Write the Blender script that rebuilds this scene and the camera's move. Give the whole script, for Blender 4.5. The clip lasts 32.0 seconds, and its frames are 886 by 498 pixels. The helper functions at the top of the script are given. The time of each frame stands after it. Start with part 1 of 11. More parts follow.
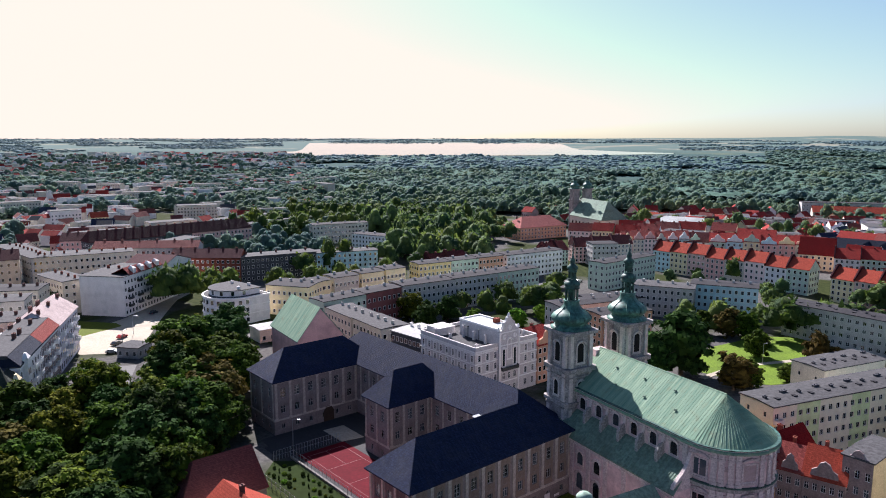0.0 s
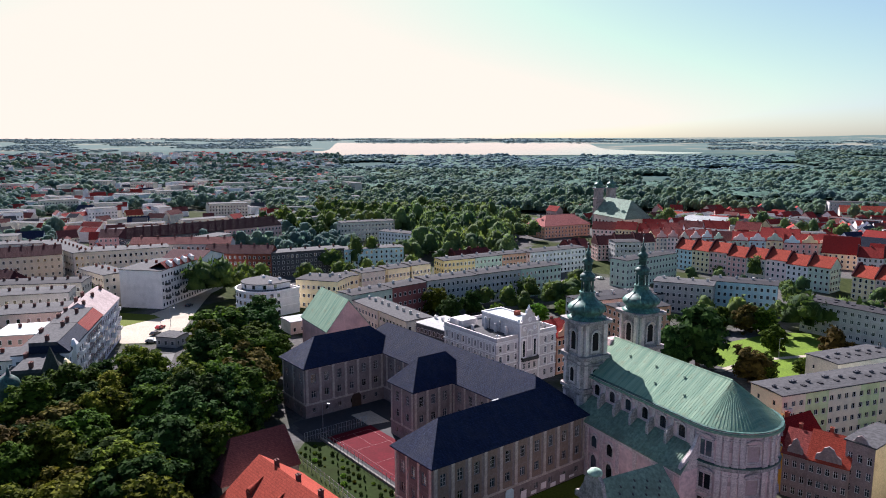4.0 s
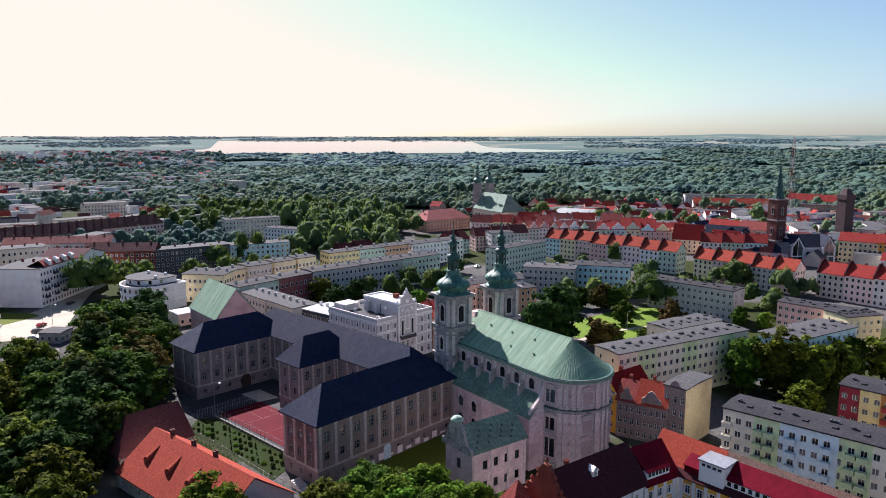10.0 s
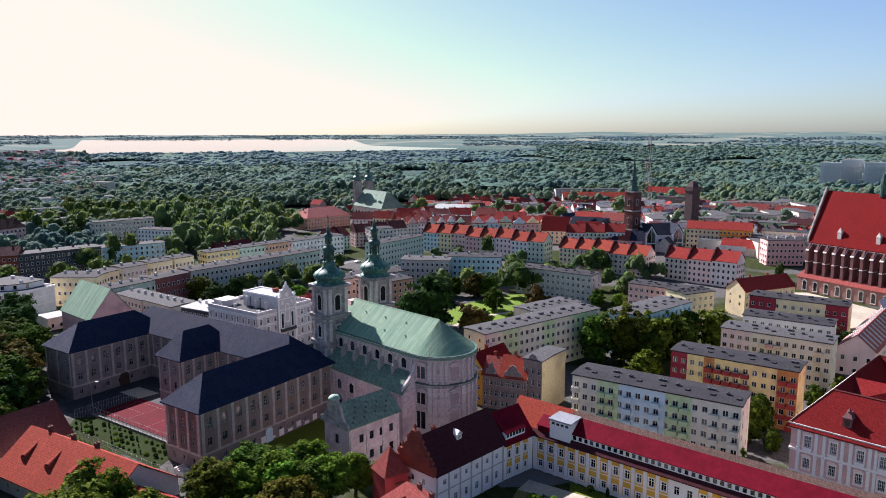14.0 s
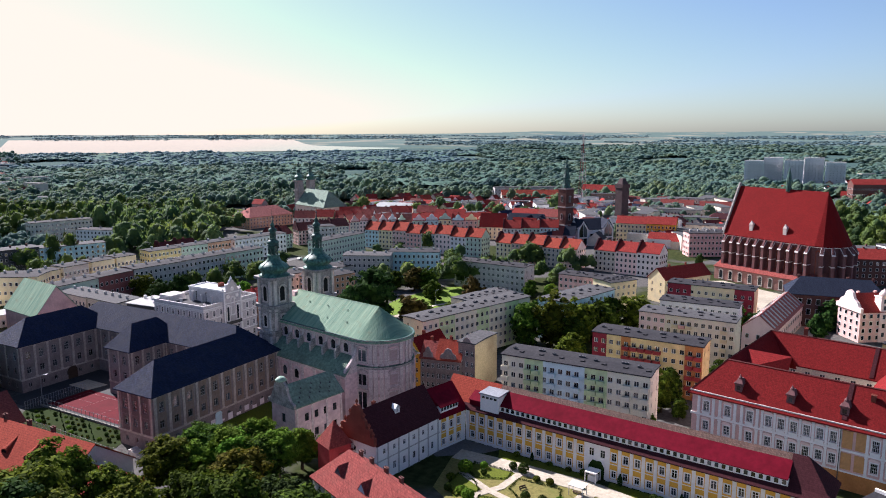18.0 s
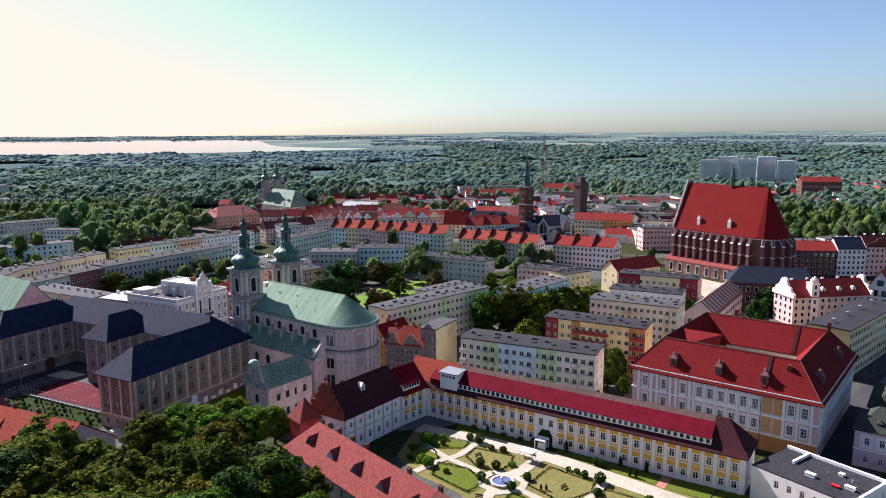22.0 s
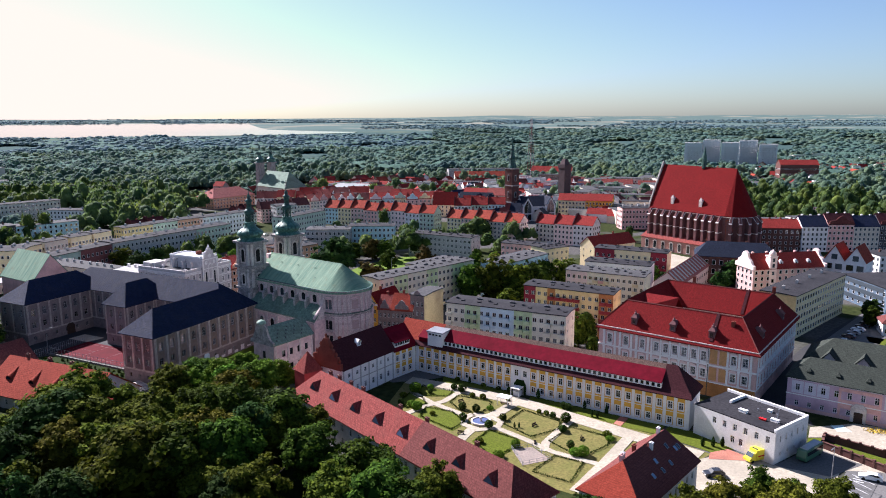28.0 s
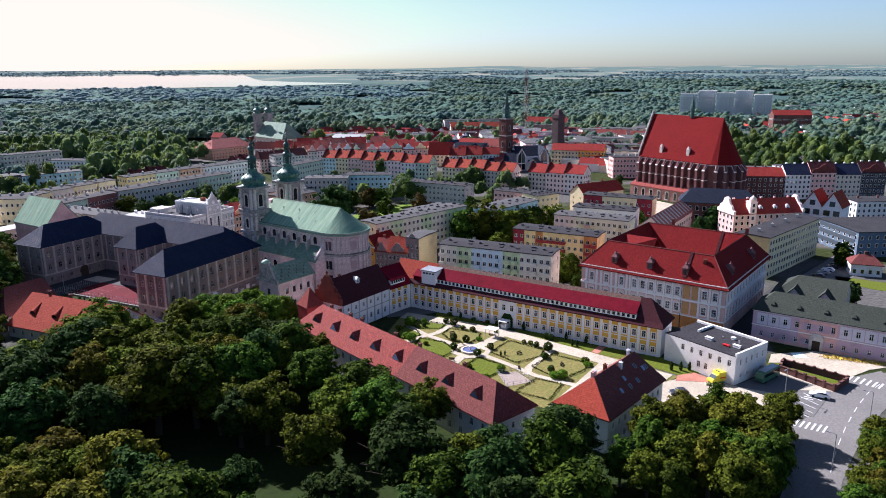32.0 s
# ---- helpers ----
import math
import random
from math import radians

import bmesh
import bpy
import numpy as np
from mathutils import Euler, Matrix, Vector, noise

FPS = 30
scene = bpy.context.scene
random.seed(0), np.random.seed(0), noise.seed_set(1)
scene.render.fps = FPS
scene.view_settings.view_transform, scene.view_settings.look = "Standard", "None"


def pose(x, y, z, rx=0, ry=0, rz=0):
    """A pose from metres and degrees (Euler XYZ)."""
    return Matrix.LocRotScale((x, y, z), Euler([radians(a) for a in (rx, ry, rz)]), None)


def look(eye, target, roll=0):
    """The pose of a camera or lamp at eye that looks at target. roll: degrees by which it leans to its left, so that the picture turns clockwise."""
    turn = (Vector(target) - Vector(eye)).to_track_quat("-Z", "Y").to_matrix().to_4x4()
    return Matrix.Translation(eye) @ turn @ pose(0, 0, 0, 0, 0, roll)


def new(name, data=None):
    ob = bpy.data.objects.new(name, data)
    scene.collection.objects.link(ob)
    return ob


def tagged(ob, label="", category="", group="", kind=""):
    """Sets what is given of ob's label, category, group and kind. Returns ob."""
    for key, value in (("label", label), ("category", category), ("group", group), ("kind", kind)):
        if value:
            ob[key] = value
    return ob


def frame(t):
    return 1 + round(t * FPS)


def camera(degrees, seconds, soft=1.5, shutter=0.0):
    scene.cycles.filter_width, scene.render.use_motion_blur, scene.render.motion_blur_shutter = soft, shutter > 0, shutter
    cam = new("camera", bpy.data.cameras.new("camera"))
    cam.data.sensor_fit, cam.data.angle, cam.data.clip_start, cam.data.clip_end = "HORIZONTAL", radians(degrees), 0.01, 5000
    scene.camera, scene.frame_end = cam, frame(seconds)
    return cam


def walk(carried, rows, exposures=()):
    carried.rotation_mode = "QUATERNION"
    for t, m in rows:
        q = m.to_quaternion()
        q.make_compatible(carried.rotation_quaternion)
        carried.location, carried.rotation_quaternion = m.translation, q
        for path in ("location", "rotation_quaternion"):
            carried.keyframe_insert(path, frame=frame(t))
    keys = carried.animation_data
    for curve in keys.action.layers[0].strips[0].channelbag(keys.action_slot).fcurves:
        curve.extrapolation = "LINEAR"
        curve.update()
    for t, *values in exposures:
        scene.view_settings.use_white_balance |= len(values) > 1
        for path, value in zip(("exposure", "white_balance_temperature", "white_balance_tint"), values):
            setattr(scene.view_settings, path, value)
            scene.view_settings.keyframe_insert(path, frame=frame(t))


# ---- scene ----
cam = camera(63.2, 32.0, 1.0)
PATH = [
    (0, pose(0.00, 0.00, 73.80, 81.16, -0.04, 0.00)),
    (0.5, pose(-0.10, -0.69, 73.69, 81.19, -0.04, 0.26)),
    (1, pose(-0.12, -1.46, 73.60, 81.24, -0.02, 0.57)),
    (1.5, pose(-0.09, -2.40, 73.53, 81.24, -0.04, 0.88)),
    (2, pose(-0.02, -3.48, 73.48, 81.24, -0.02, 1.17)),
    (2.5, pose(0.15, -4.74, 73.50, 81.22, -0.01, 1.46)),
    (3, pose(0.37, -6.10, 73.60, 81.19, 0.02, 1.69)),
    (3.5, pose(0.64, -7.54, 73.69, 81.16, 0.02, 1.92)),
    (5.5, pose(1.69, -13.91, 73.83, 81.11, 0.06, 2.21)),
    (6, pose(2.02, -15.60, 73.78, 81.10, 0.08, 2.06)),
    (6.5, pose(2.32, -17.28, 73.72, 81.11, 0.10, 1.41)),
    (7, pose(2.61, -18.94, 73.65, 81.11, 0.05, -0.00)),
    (7.5, pose(2.82, -20.58, 73.59, 81.11, 0.05, -1.38)),
    (8, pose(2.99, -22.24, 73.51, 81.08, 0.03, -2.53)),
    (8.5, pose(3.15, -23.87, 73.46, 81.08, 0.01, -3.59)),
    (9, pose(3.32, -25.50, 73.42, 81.05, -0.01, -4.64)),
    (9.5, pose(3.45, -27.16, 73.41, 81.04, -0.04, -5.68)),
    (10, pose(3.56, -28.85, 73.39, 81.02, -0.06, -6.78)),
    (10.5, pose(3.60, -30.63, 73.38, 81.02, -0.04, -7.69)),
    (11, pose(3.67, -32.42, 73.42, 81.01, -0.04, -8.39)),
    (11.5, pose(3.77, -34.18, 73.42, 81.00, -0.03, -9.10)),
    (12, pose(3.91, -35.80, 73.39, 81.00, 0.00, -10.08)),
    (12.5, pose(4.06, -37.42, 73.41, 80.98, 0.02, -11.19)),
    (13, pose(4.20, -38.99, 73.44, 80.93, 0.09, -13.08)),
    (13.5, pose(4.27, -40.61, 73.48, 80.91, 0.10, -14.56)),
    (14, pose(4.24, -42.29, 73.56, 80.87, 0.08, -16.05)),
    (14.5, pose(4.09, -43.99, 73.64, 80.84, 0.07, -17.53)),
    (16.5, pose(2.95, -51.00, 73.81, 80.78, 0.10, -19.40)),
    (17, pose(2.56, -52.77, 73.80, 80.78, 0.11, -19.77)),
    (17.5, pose(2.14, -54.53, 73.70, 80.81, 0.12, -20.18)),
    (18, pose(1.66, -56.33, 73.58, 80.84, 0.10, -20.58)),
    (18.5, pose(1.20, -58.11, 73.47, 80.88, 0.16, -20.99)),
    (19, pose(0.78, -59.90, 73.37, 80.89, 0.15, -21.37)),
    (19.5, pose(0.43, -61.68, 73.34, 80.90, 0.19, -21.74)),
    (20, pose(0.07, -63.47, 73.33, 80.88, 0.20, -22.08)),
    (20.5, pose(-0.35, -65.22, 73.29, 80.88, 0.21, -22.43)),
    (21, pose(-0.85, -66.94, 73.25, 80.88, 0.24, -22.71)),
    (21.5, pose(-1.38, -68.68, 73.24, 80.88, 0.21, -22.96)),
    (22, pose(-2.01, -70.38, 73.20, 80.89, 0.23, -23.24)),
    (22.5, pose(-2.72, -72.09, 73.16, 80.89, 0.21, -23.51)),
    (23, pose(-3.42, -73.76, 73.09, 80.90, 0.21, -23.58)),
    (23.5, pose(-4.03, -75.43, 72.99, 80.93, 0.20, -23.61)),
    (24, pose(-4.59, -77.14, 72.94, 80.95, 0.20, -23.64)),
    (24.5, pose(-5.18, -78.84, 72.91, 80.96, 0.21, -23.68)),
    (26.5, pose(-7.64, -85.81, 73.04, 80.88, 0.19, -23.80)),
    (27, pose(-8.36, -87.57, 73.10, 80.80, 0.14, -23.86)),
    (27.5, pose(-9.14, -89.38, 73.21, 80.27, 0.13, -23.94)),
    (28, pose(-9.89, -91.22, 73.38, 79.61, 0.15, -23.99)),
    (28.5, pose(-10.60, -93.03, 73.67, 78.97, 0.08, -24.06)),
    (29, pose(-11.19, -94.66, 73.94, 78.37, 0.16, -24.13)),
    (29.5, pose(-11.57, -96.08, 74.12, 77.79, 0.25, -24.16)),
    (30, pose(-11.82, -97.43, 74.17, 77.19, 0.31, -24.15)),
    (30.5, pose(-12.11, -98.86, 74.06, 76.67, 0.37, -24.13)),
    (31, pose(-12.63, -100.50, 73.82, 76.26, 0.35, -24.16)),
    (31.5, pose(-13.35, -102.35, 73.48, 75.94, 0.32, -24.18)),
    (32, pose(-14.17, -104.38, 73.10, 75.87, 0.23, -24.21)),
]
walk(cam, PATH, ((0.0, 1.42, 6100, 20), (14.0, 1.42, 6100, 21), (24.0, 1.43, 6080, 21), (32.0, 1.45, 5880, 21)))

# ---- world, sun, exposure ----
SUN_AZ = 109.5        # degrees, counter-clockwise from +x, towards the sun
SUN_EL = 37.0
world = bpy.data.worlds.new("sky")
scene.world = world
world.use_nodes = True
wn = world.node_tree.nodes
sky = wn.new("ShaderNodeTexSky")
sky.sky_type = "NISHITA"
sky.sun_disc = False
sky.sun_elevation = radians(SUN_EL)
sky.sun_rotation = radians(90.0 - SUN_AZ)
sky.altitude = 1500.0
sky.air_density = 1.0
sky.dust_density = 3.3
sky.ozone_density = 1.7
wn["Background"].inputs["Strength"].default_value = 0.046
# the air round the sun glares to an even cream
glare = wn.new("ShaderNodeMix")
glare.data_type, glare.blend_type = "RGBA", "DARKEN"
glare.inputs[0].default_value = 1.0
glare.inputs[7].default_value = (9.0, 7.75, 6.3, 1)
clear = wn.new("ShaderNodeMix")
clear.data_type, clear.blend_type = "RGBA", "MULTIPLY"
clear.inputs[0].default_value = 1.0
clear.inputs[7].default_value = (0.92, 1.03, 1.06, 1)
world.node_tree.links.new(sky.outputs[0], clear.inputs[6])
world.node_tree.links.new(clear.outputs[2], glare.inputs[6])
world.node_tree.links.new(glare.outputs[2], wn["Background"].inputs[0])

sun = new("sun", bpy.data.lights.new("sun", "SUN"))
sun.data.energy = 5.0
sun.data.angle = radians(0.55)
sun.data.color = (1.0, 0.955, 0.90)
sv = Vector((math.cos(radians(SUN_AZ)) * math.cos(radians(SUN_EL)), math.sin(radians(SUN_AZ)) * math.cos(radians(SUN_EL)), math.sin(radians(SUN_EL))))
sun.matrix_world = look(sv * 300, (0, 0, 0))

# ---- materials ----
MATS = {}


def nodes_of(name):
    m = bpy.data.materials.new(name)
    m.use_nodes = True
    nt = m.node_tree
    return m, nt, nt.nodes, nt.links, nt.nodes["Principled BSDF"]


def ramp2(nt, fac, c1, c2, p1=0.35, p2=0.65):
    r = nt.nodes.new("ShaderNodeValToRGB")
    r.color_ramp.elements[0].position, r.color_ramp.elements[0].color = p1, (*c1, 1)
    r.color_ramp.elements[1].position, r.color_ramp.elements[1].color = p2, (*c2, 1)
    nt.links.new(fac, r.inputs[0])
    return r.outputs[0]


def noise_tex(nt, scale, detail=4.0, coord=None, rough=0.6):
    n = nt.nodes.new("ShaderNodeTexNoise")
    n.inputs["Scale"].default_value = scale
    n.inputs["Detail"].default_value = detail
    n.inputs["Roughness"].default_value = rough
    if coord is not None:
        nt.links.new(coord, n.inputs["Vector"])
    return n.outputs["Fac"]


def mixc(nt, fac, a, b, mode="MIX"):
    m = nt.nodes.new("ShaderNodeMix")
    m.data_type, m.blend_type = "RGBA", mode
    for s, v in ((m.inputs[0], fac), (m.inputs[6], a), (m.inputs[7], b)):
        if hasattr(v, "links"):
            nt.links.new(v, s)
        elif isinstance(v, (int, float)):
            s.default_value = v
        else:
            s.default_value = (*v, 1)
    return m.outputs[2]


def surf(name, col, vary=0.18, grain=3.0, stain=0.25, rough=0.92, metal=0.0, bump=0.15, spec=0.1, island=0.0, dark=None, per_object=0.0):
    """A weathered surface: grain at one scale, stains at a larger one, fine relief."""
    m, nt, N, K, b = nodes_of(name)
    co = N.new("ShaderNodeTexCoord").outputs["Object"]
    lo = tuple(c * (1 - vary) for c in col)
    hi = tuple(min(1, c * (1 + vary)) for c in col)
    base = ramp2(nt, noise_tex(nt, grain, 5.0, co), lo, hi)
    big = noise_tex(nt, stain, 3.0, co)
    dk = dark or tuple(c * 0.6 for c in col)
    fac = N.new("ShaderNodeMapRange")
    fac.inputs[1].default_value, fac.inputs[2].default_value, fac.inputs[4].default_value = 0.45, 0.75, 0.75
    K.new(big, fac.inputs[0])
    out = mixc(nt, fac.outputs[0], base, dk)
    if island or per_object:
        hsv = N.new("ShaderNodeHueSaturation")
        rnd = N.new("ShaderNodeNewGeometry").outputs["Random Per Island"] if island else N.new("ShaderNodeObjectInfo").outputs["Random"]
        mr = N.new("ShaderNodeMapRange")
        k = island or per_object
        mr.inputs[3].default_value, mr.inputs[4].default_value = 1 - k, 1 + k
        K.new(rnd, mr.inputs[0])
        K.new(mr.outputs[0], hsv.inputs["Value"])
        K.new(out, hsv.inputs["Color"])
        out = hsv.outputs[0]
    K.new(out, b.inputs["Base Color"])
    b.inputs["Roughness"].default_value, b.inputs["Metallic"].default_value = rough, metal
    b.inputs["Specular IOR Level"].default_value = spec
    if bump:
        bp = N.new("ShaderNodeBump")
        bp.inputs["Strength"].default_value, bp.inputs["Distance"].default_value = bump, 0.05
        K.new(noise_tex(nt, grain * 4, 3.0, co), bp.inputs["Height"])
        K.new(bp.outputs[0], b.inputs["Normal"])
    MATS[name] = m
    return m


def tiles(name, col, row=0.35, wide=0.25, vary=0.25, rough=0.9, dark=None, spec=0.08, stain=0.12):
    """Courses of roof tiles or slates: rows across the slope in relief, colour from tile to tile."""
    m, nt, N, K, b = nodes_of(name)
    co = N.new("ShaderNodeTexCoord").outputs["Object"]
    br = N.new("ShaderNodeTexBrick")
    br.inputs["Scale"].default_value = 1.0
    br.inputs["Brick Width"].default_value, br.inputs["Row Height"].default_value = wide, row
    br.inputs["Mortar Size"].default_value = 0.03
    br.inputs["Color1"].default_value = (*[c * (1 - vary) for c in col], 1)
    br.inputs["Color2"].default_value = (*[min(1, c * (1 + vary)) for c in col], 1)
    br.inputs["Mortar"].default_value = (*[c * 0.55 for c in col], 1)
    sep = N.new("ShaderNodeSeparateXYZ")
    K.new(co, sep.inputs[0])
    com = N.new("ShaderNodeCombineXYZ")
    ad = N.new("ShaderNodeMath")
    ad.operation = "ADD"
    K.new(sep.outputs[0], ad.inputs[0])
    K.new(sep.outputs[1], ad.inputs[1])
    K.new(ad.outputs[0], com.inputs[0])
    K.new(sep.outputs[2], com.inputs[1])
    K.new(com.outputs[0], br.inputs["Vector"])
    big = noise_tex(nt, stain, 5.0, co)
    fac = N.new("ShaderNodeMapRange")
    fac.inputs[1].default_value, fac.inputs[2].default_value, fac.inputs[4].default_value = 0.45, 0.75, 0.65
    K.new(big, fac.inputs[0])
    out = mixc(nt, fac.outputs[0], br.outputs["Color"], dark or tuple(c * 0.55 for c in col))
    out = mixc(nt, 0.35, out, ramp2(nt, noise_tex(nt, 2.2, 5.0, co), tuple(c * 0.6 for c in col), tuple(min(1, c * 1.35) for c in col)))
    K.new(out, b.inputs["Base Color"])
    b.inputs["Roughness"].default_value = rough
    b.inputs["Specular IOR Level"].default_value = spec
    bp = N.new("ShaderNodeBump")
    bp.inputs["Strength"].default_value, bp.inputs["Distance"].default_value = 0.5, 0.04
    K.new(br.outputs["Fac"], bp.inputs["Height"])
    bp.invert = True
    K.new(bp.outputs[0], b.inputs["Normal"])
    MATS[name] = m
    return m


def leaves(name, c1, c2, trans=0.35):
    m, nt, N, K, b = nodes_of(name)
    geo = N.new("ShaderNodeNewGeometry")
    col = ramp2(nt, geo.outputs["Random Per Island"], c1, c2, 0.0, 1.0)
    hsv = N.new("ShaderNodeHueSaturation")
    rnd = N.new("ShaderNodeObjectInfo").outputs["Random"]
    for key, lo, hi in (("Hue", 0.475, 0.515), ("Value", 0.7, 1.25)):
        mr = N.new("ShaderNodeMapRange")
        mr.inputs[3].default_value, mr.inputs[4].default_value = lo, hi
        K.new(rnd, mr.inputs[0])
        K.new(mr.outputs[0], hsv.inputs[key])
    K.new(col, hsv.inputs["Color"])
    K.new(hsv.outputs[0], b.inputs["Base Color"])
    b.inputs["Roughness"].default_value = 0.9
    b.inputs["Specular IOR Level"].default_value = 0.05
    tr = N.new("ShaderNodeBsdfTranslucent")
    K.new(hsv.outputs[0], tr.inputs[0])
    mx = N.new("ShaderNodeMixShader")
    mx.inputs[0].default_value = trans
    K.new(b.outputs[0], mx.inputs[1])
    K.new(tr.outputs[0], mx.inputs[2])
    K.new(mx.outputs[0], N["Material Output"].inputs[0])
    MATS[name] = m
    return m


def glass(name, col=(0.02, 0.025, 0.03)):
    m, nt, N, K, b = nodes_of(name)
    rnd = N.new("ShaderNodeObjectInfo").outputs["Random"]
    K.new(ramp2(nt, rnd, tuple(c * 0.4 for c in col), tuple(c * 3.0 for c in col), 0.3, 1.0), b.inputs["Base Color"])
    b.inputs["Roughness"].default_value = 0.06
    b.inputs["Specular IOR Level"].default_value = 0.6
    MATS[name] = m
    return m


surf("plaster_school", (0.225, 0.192, 0.186), stain=0.35, vary=0.22, dark=(0.115, 0.10, 0.095))
surf("plaster_school_light", (0.43, 0.385, 0.34), stain=0.4, dark=(0.2, 0.175, 0.15))
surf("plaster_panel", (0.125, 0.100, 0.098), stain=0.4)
surf("plaster_pink", (0.60, 0.44, 0.435), stain=0.3, vary=0.2, grain=1.2, dark=(0.28, 0.21, 0.21))
surf("plaster_pink_shade", (0.40, 0.30, 0.29), stain=0.4, vary=0.15)
surf("plaster_pink_trim", (0.56, 0.47, 0.45), stain=0.55, vary=0.25, dark=(0.22, 0.18, 0.18))
surf("stone_tower", (0.33, 0.30, 0.285), stain=0.5, vary=0.35, dark=(0.085, 0.078, 0.076))
surf("plaster_white", (0.73, 0.70, 0.69), stain=0.3, vary=0.1, dark=(0.52, 0.50, 0.49))
surf("trim_white", (0.80, 0.775, 0.76), vary=0.06, stain=0.5, dark=(0.74, 0.72, 0.69))
surf("plaster_ochre", (0.70, 0.39, 0.06), stain=0.4, vary=0.1, dark=(0.5, 0.26, 0.05))
surf("plaster_ochre_pale", (0.56, 0.30, 0.13), stain=0.4, vary=0.1)
surf("plaster_cream", (0.74, 0.62, 0.38), stain=0.3, vary=0.08, dark=(0.54, 0.47, 0.34))
surf("plaster_mint", (0.60, 0.70, 0.40), vary=0.08)
surf("plaster_steel", (0.12, 0.165, 0.22), vary=0.1, stain=0.3)
surf("plaster_ivory", (0.76, 0.70, 0.56), stain=0.3, vary=0.08, dark=(0.58, 0.53, 0.43))
surf("plaster_crimson", (0.26, 0.035, 0.05), stain=0.3, vary=0.12)
surf("plaster_powder", (0.60, 0.71, 0.74), vary=0.08, stain=0.3, dark=(0.48, 0.58, 0.60))
surf("plaster_sage", (0.48, 0.58, 0.47), vary=0.1, stain=0.3)
surf("plaster_blue", (0.50, 0.68, 0.72), vary=0.08)
surf("plaster_orange", (0.45, 0.20, 0.07), vary=0.12)
surf("plaster_redbrown", (0.34, 0.05, 0.05), vary=0.1)
surf("plaster_brick", (0.24, 0.09, 0.085), vary=0.12)
surf("plaster_yellow", (0.74, 0.58, 0.28), vary=0.08)
surf("plaster_grey", (0.46, 0.44, 0.42), stain=0.35)
surf("plaster_beige", (0.60, 0.54, 0.45), stain=0.3, dark=(0.42, 0.37, 0.31))
surf("plaster_rose", (0.72, 0.42, 0.38), vary=0.08)
surf("plaster_lilac", (0.56, 0.39, 0.47), vary=0.08)
surf("plaster_salmon", (0.60, 0.33, 0.22), vary=0.08)
surf("plaster_brown", (0.22, 0.17, 0.14), stain=0.4)
surf("plaster_umber", (0.30, 0.23, 0.22), stain=0.5, vary=0.2, dark=(0.17, 0.13, 0.12))
surf("plaster_dark", (0.075, 0.075, 0.085), stain=0.3)
surf("plaster_bare", (0.66, 0.55, 0.33), stain=0.12, vary=0.15, dark=(0.36, 0.25, 0.15))
surf("brick_dark", (0.125, 0.06, 0.052), grain=6, stain=0.25)
surf("stone_white", (0.74, 0.69, 0.66), stain=0.5)
surf("brick_rose", (0.36, 0.19, 0.16), grain=6, stain=0.25)
surf("brick_cathedral", (0.16, 0.078, 0.078), grain=6, stain=0.25, vary=0.2)
surf("brick_old", (0.085, 0.060, 0.062), grain=6, stain=0.25)
surf("brick_red", (0.20, 0.058, 0.04), grain=6, stain=0.3)
surf("stone_pale", (0.58, 0.51, 0.47), stain=0.5)
surf("bitumen", (0.030, 0.029, 0.033), grain=1.5, stain=0.15, rough=0.9, spec=0.1, dark=(0.016, 0.016, 0.02), vary=0.35)
surf("bitumen_light", (0.064, 0.063, 0.066), grain=1.2, stain=0.12, rough=0.9, spec=0.1, dark=(0.05, 0.05, 0.053), vary=0.3)
surf("roof_white", (0.31, 0.305, 0.30), grain=1.2, stain=0.2, rough=0.8, dark=(0.28, 0.275, 0.27))
surf("sheet_metal", (0.30, 0.31, 0.33), grain=2, rough=0.45, metal=0.6, bump=0.05)
surf("copper_green", (0.25, 0.35, 0.275), grain=1.2, stain=0.12, rough=0.75, spec=0.2, dark=(0.15, 0.245, 0.195), vary=0.32)
m, nt, N, K, b = nodes_of("copper_roof")
co = N.new("ShaderNodeTexCoord").outputs["Object"]
mp = N.new("ShaderNodeMapping")
mp.inputs["Scale"].default_value = (1.6, 0.10, 0.10)
K.new(co, mp.inputs[0])
base = ramp2(nt, noise_tex(nt, 1.0, 5.0, mp.outputs[0], 0.7), (0.105, 0.205, 0.145), (0.265, 0.365, 0.250), 0.32, 0.68)
f = N.new("ShaderNodeMapRange")
f.inputs[1].default_value, f.inputs[2].default_value, f.inputs[4].default_value = 0.54, 0.75, 0.6
K.new(noise_tex(nt, 0.5, 6.0, co, 0.7), f.inputs[0])
K.new(mixc(nt, f.outputs[0], base, (0.19, 0.165, 0.095)), b.inputs["Base Color"])
b.inputs["Roughness"].default_value, b.inputs["Specular IOR Level"].default_value = 0.8, 0.12
MATS["copper_roof"] = m
surf("louvre", (0.022, 0.020, 0.020), vary=0.2, stain=0.6)
surf("copper_teal", (0.055, 0.150, 0.118), grain=1.2, stain=0.7, rough=0.5, spec=0.35, dark=(0.02, 0.05, 0.042), vary=0.5)
surf("copper_dark", (0.022, 0.055, 0.046), grain=1.6, stain=0.9, rough=0.5, spec=0.35, dark=(0.07, 0.20, 0.155), vary=0.5)
surf("copper_dull", (0.15, 0.22, 0.165), grain=1.5, stain=0.2, rough=0.8, spec=0.15, dark=(0.09, 0.12, 0.09), vary=0.3)
tiles("slate", (0.013, 0.020, 0.050), 0.3, 0.3, rough=0.75, spec=0.10, vary=0.5, dark=(0.036, 0.039, 0.050), stain=0.3)
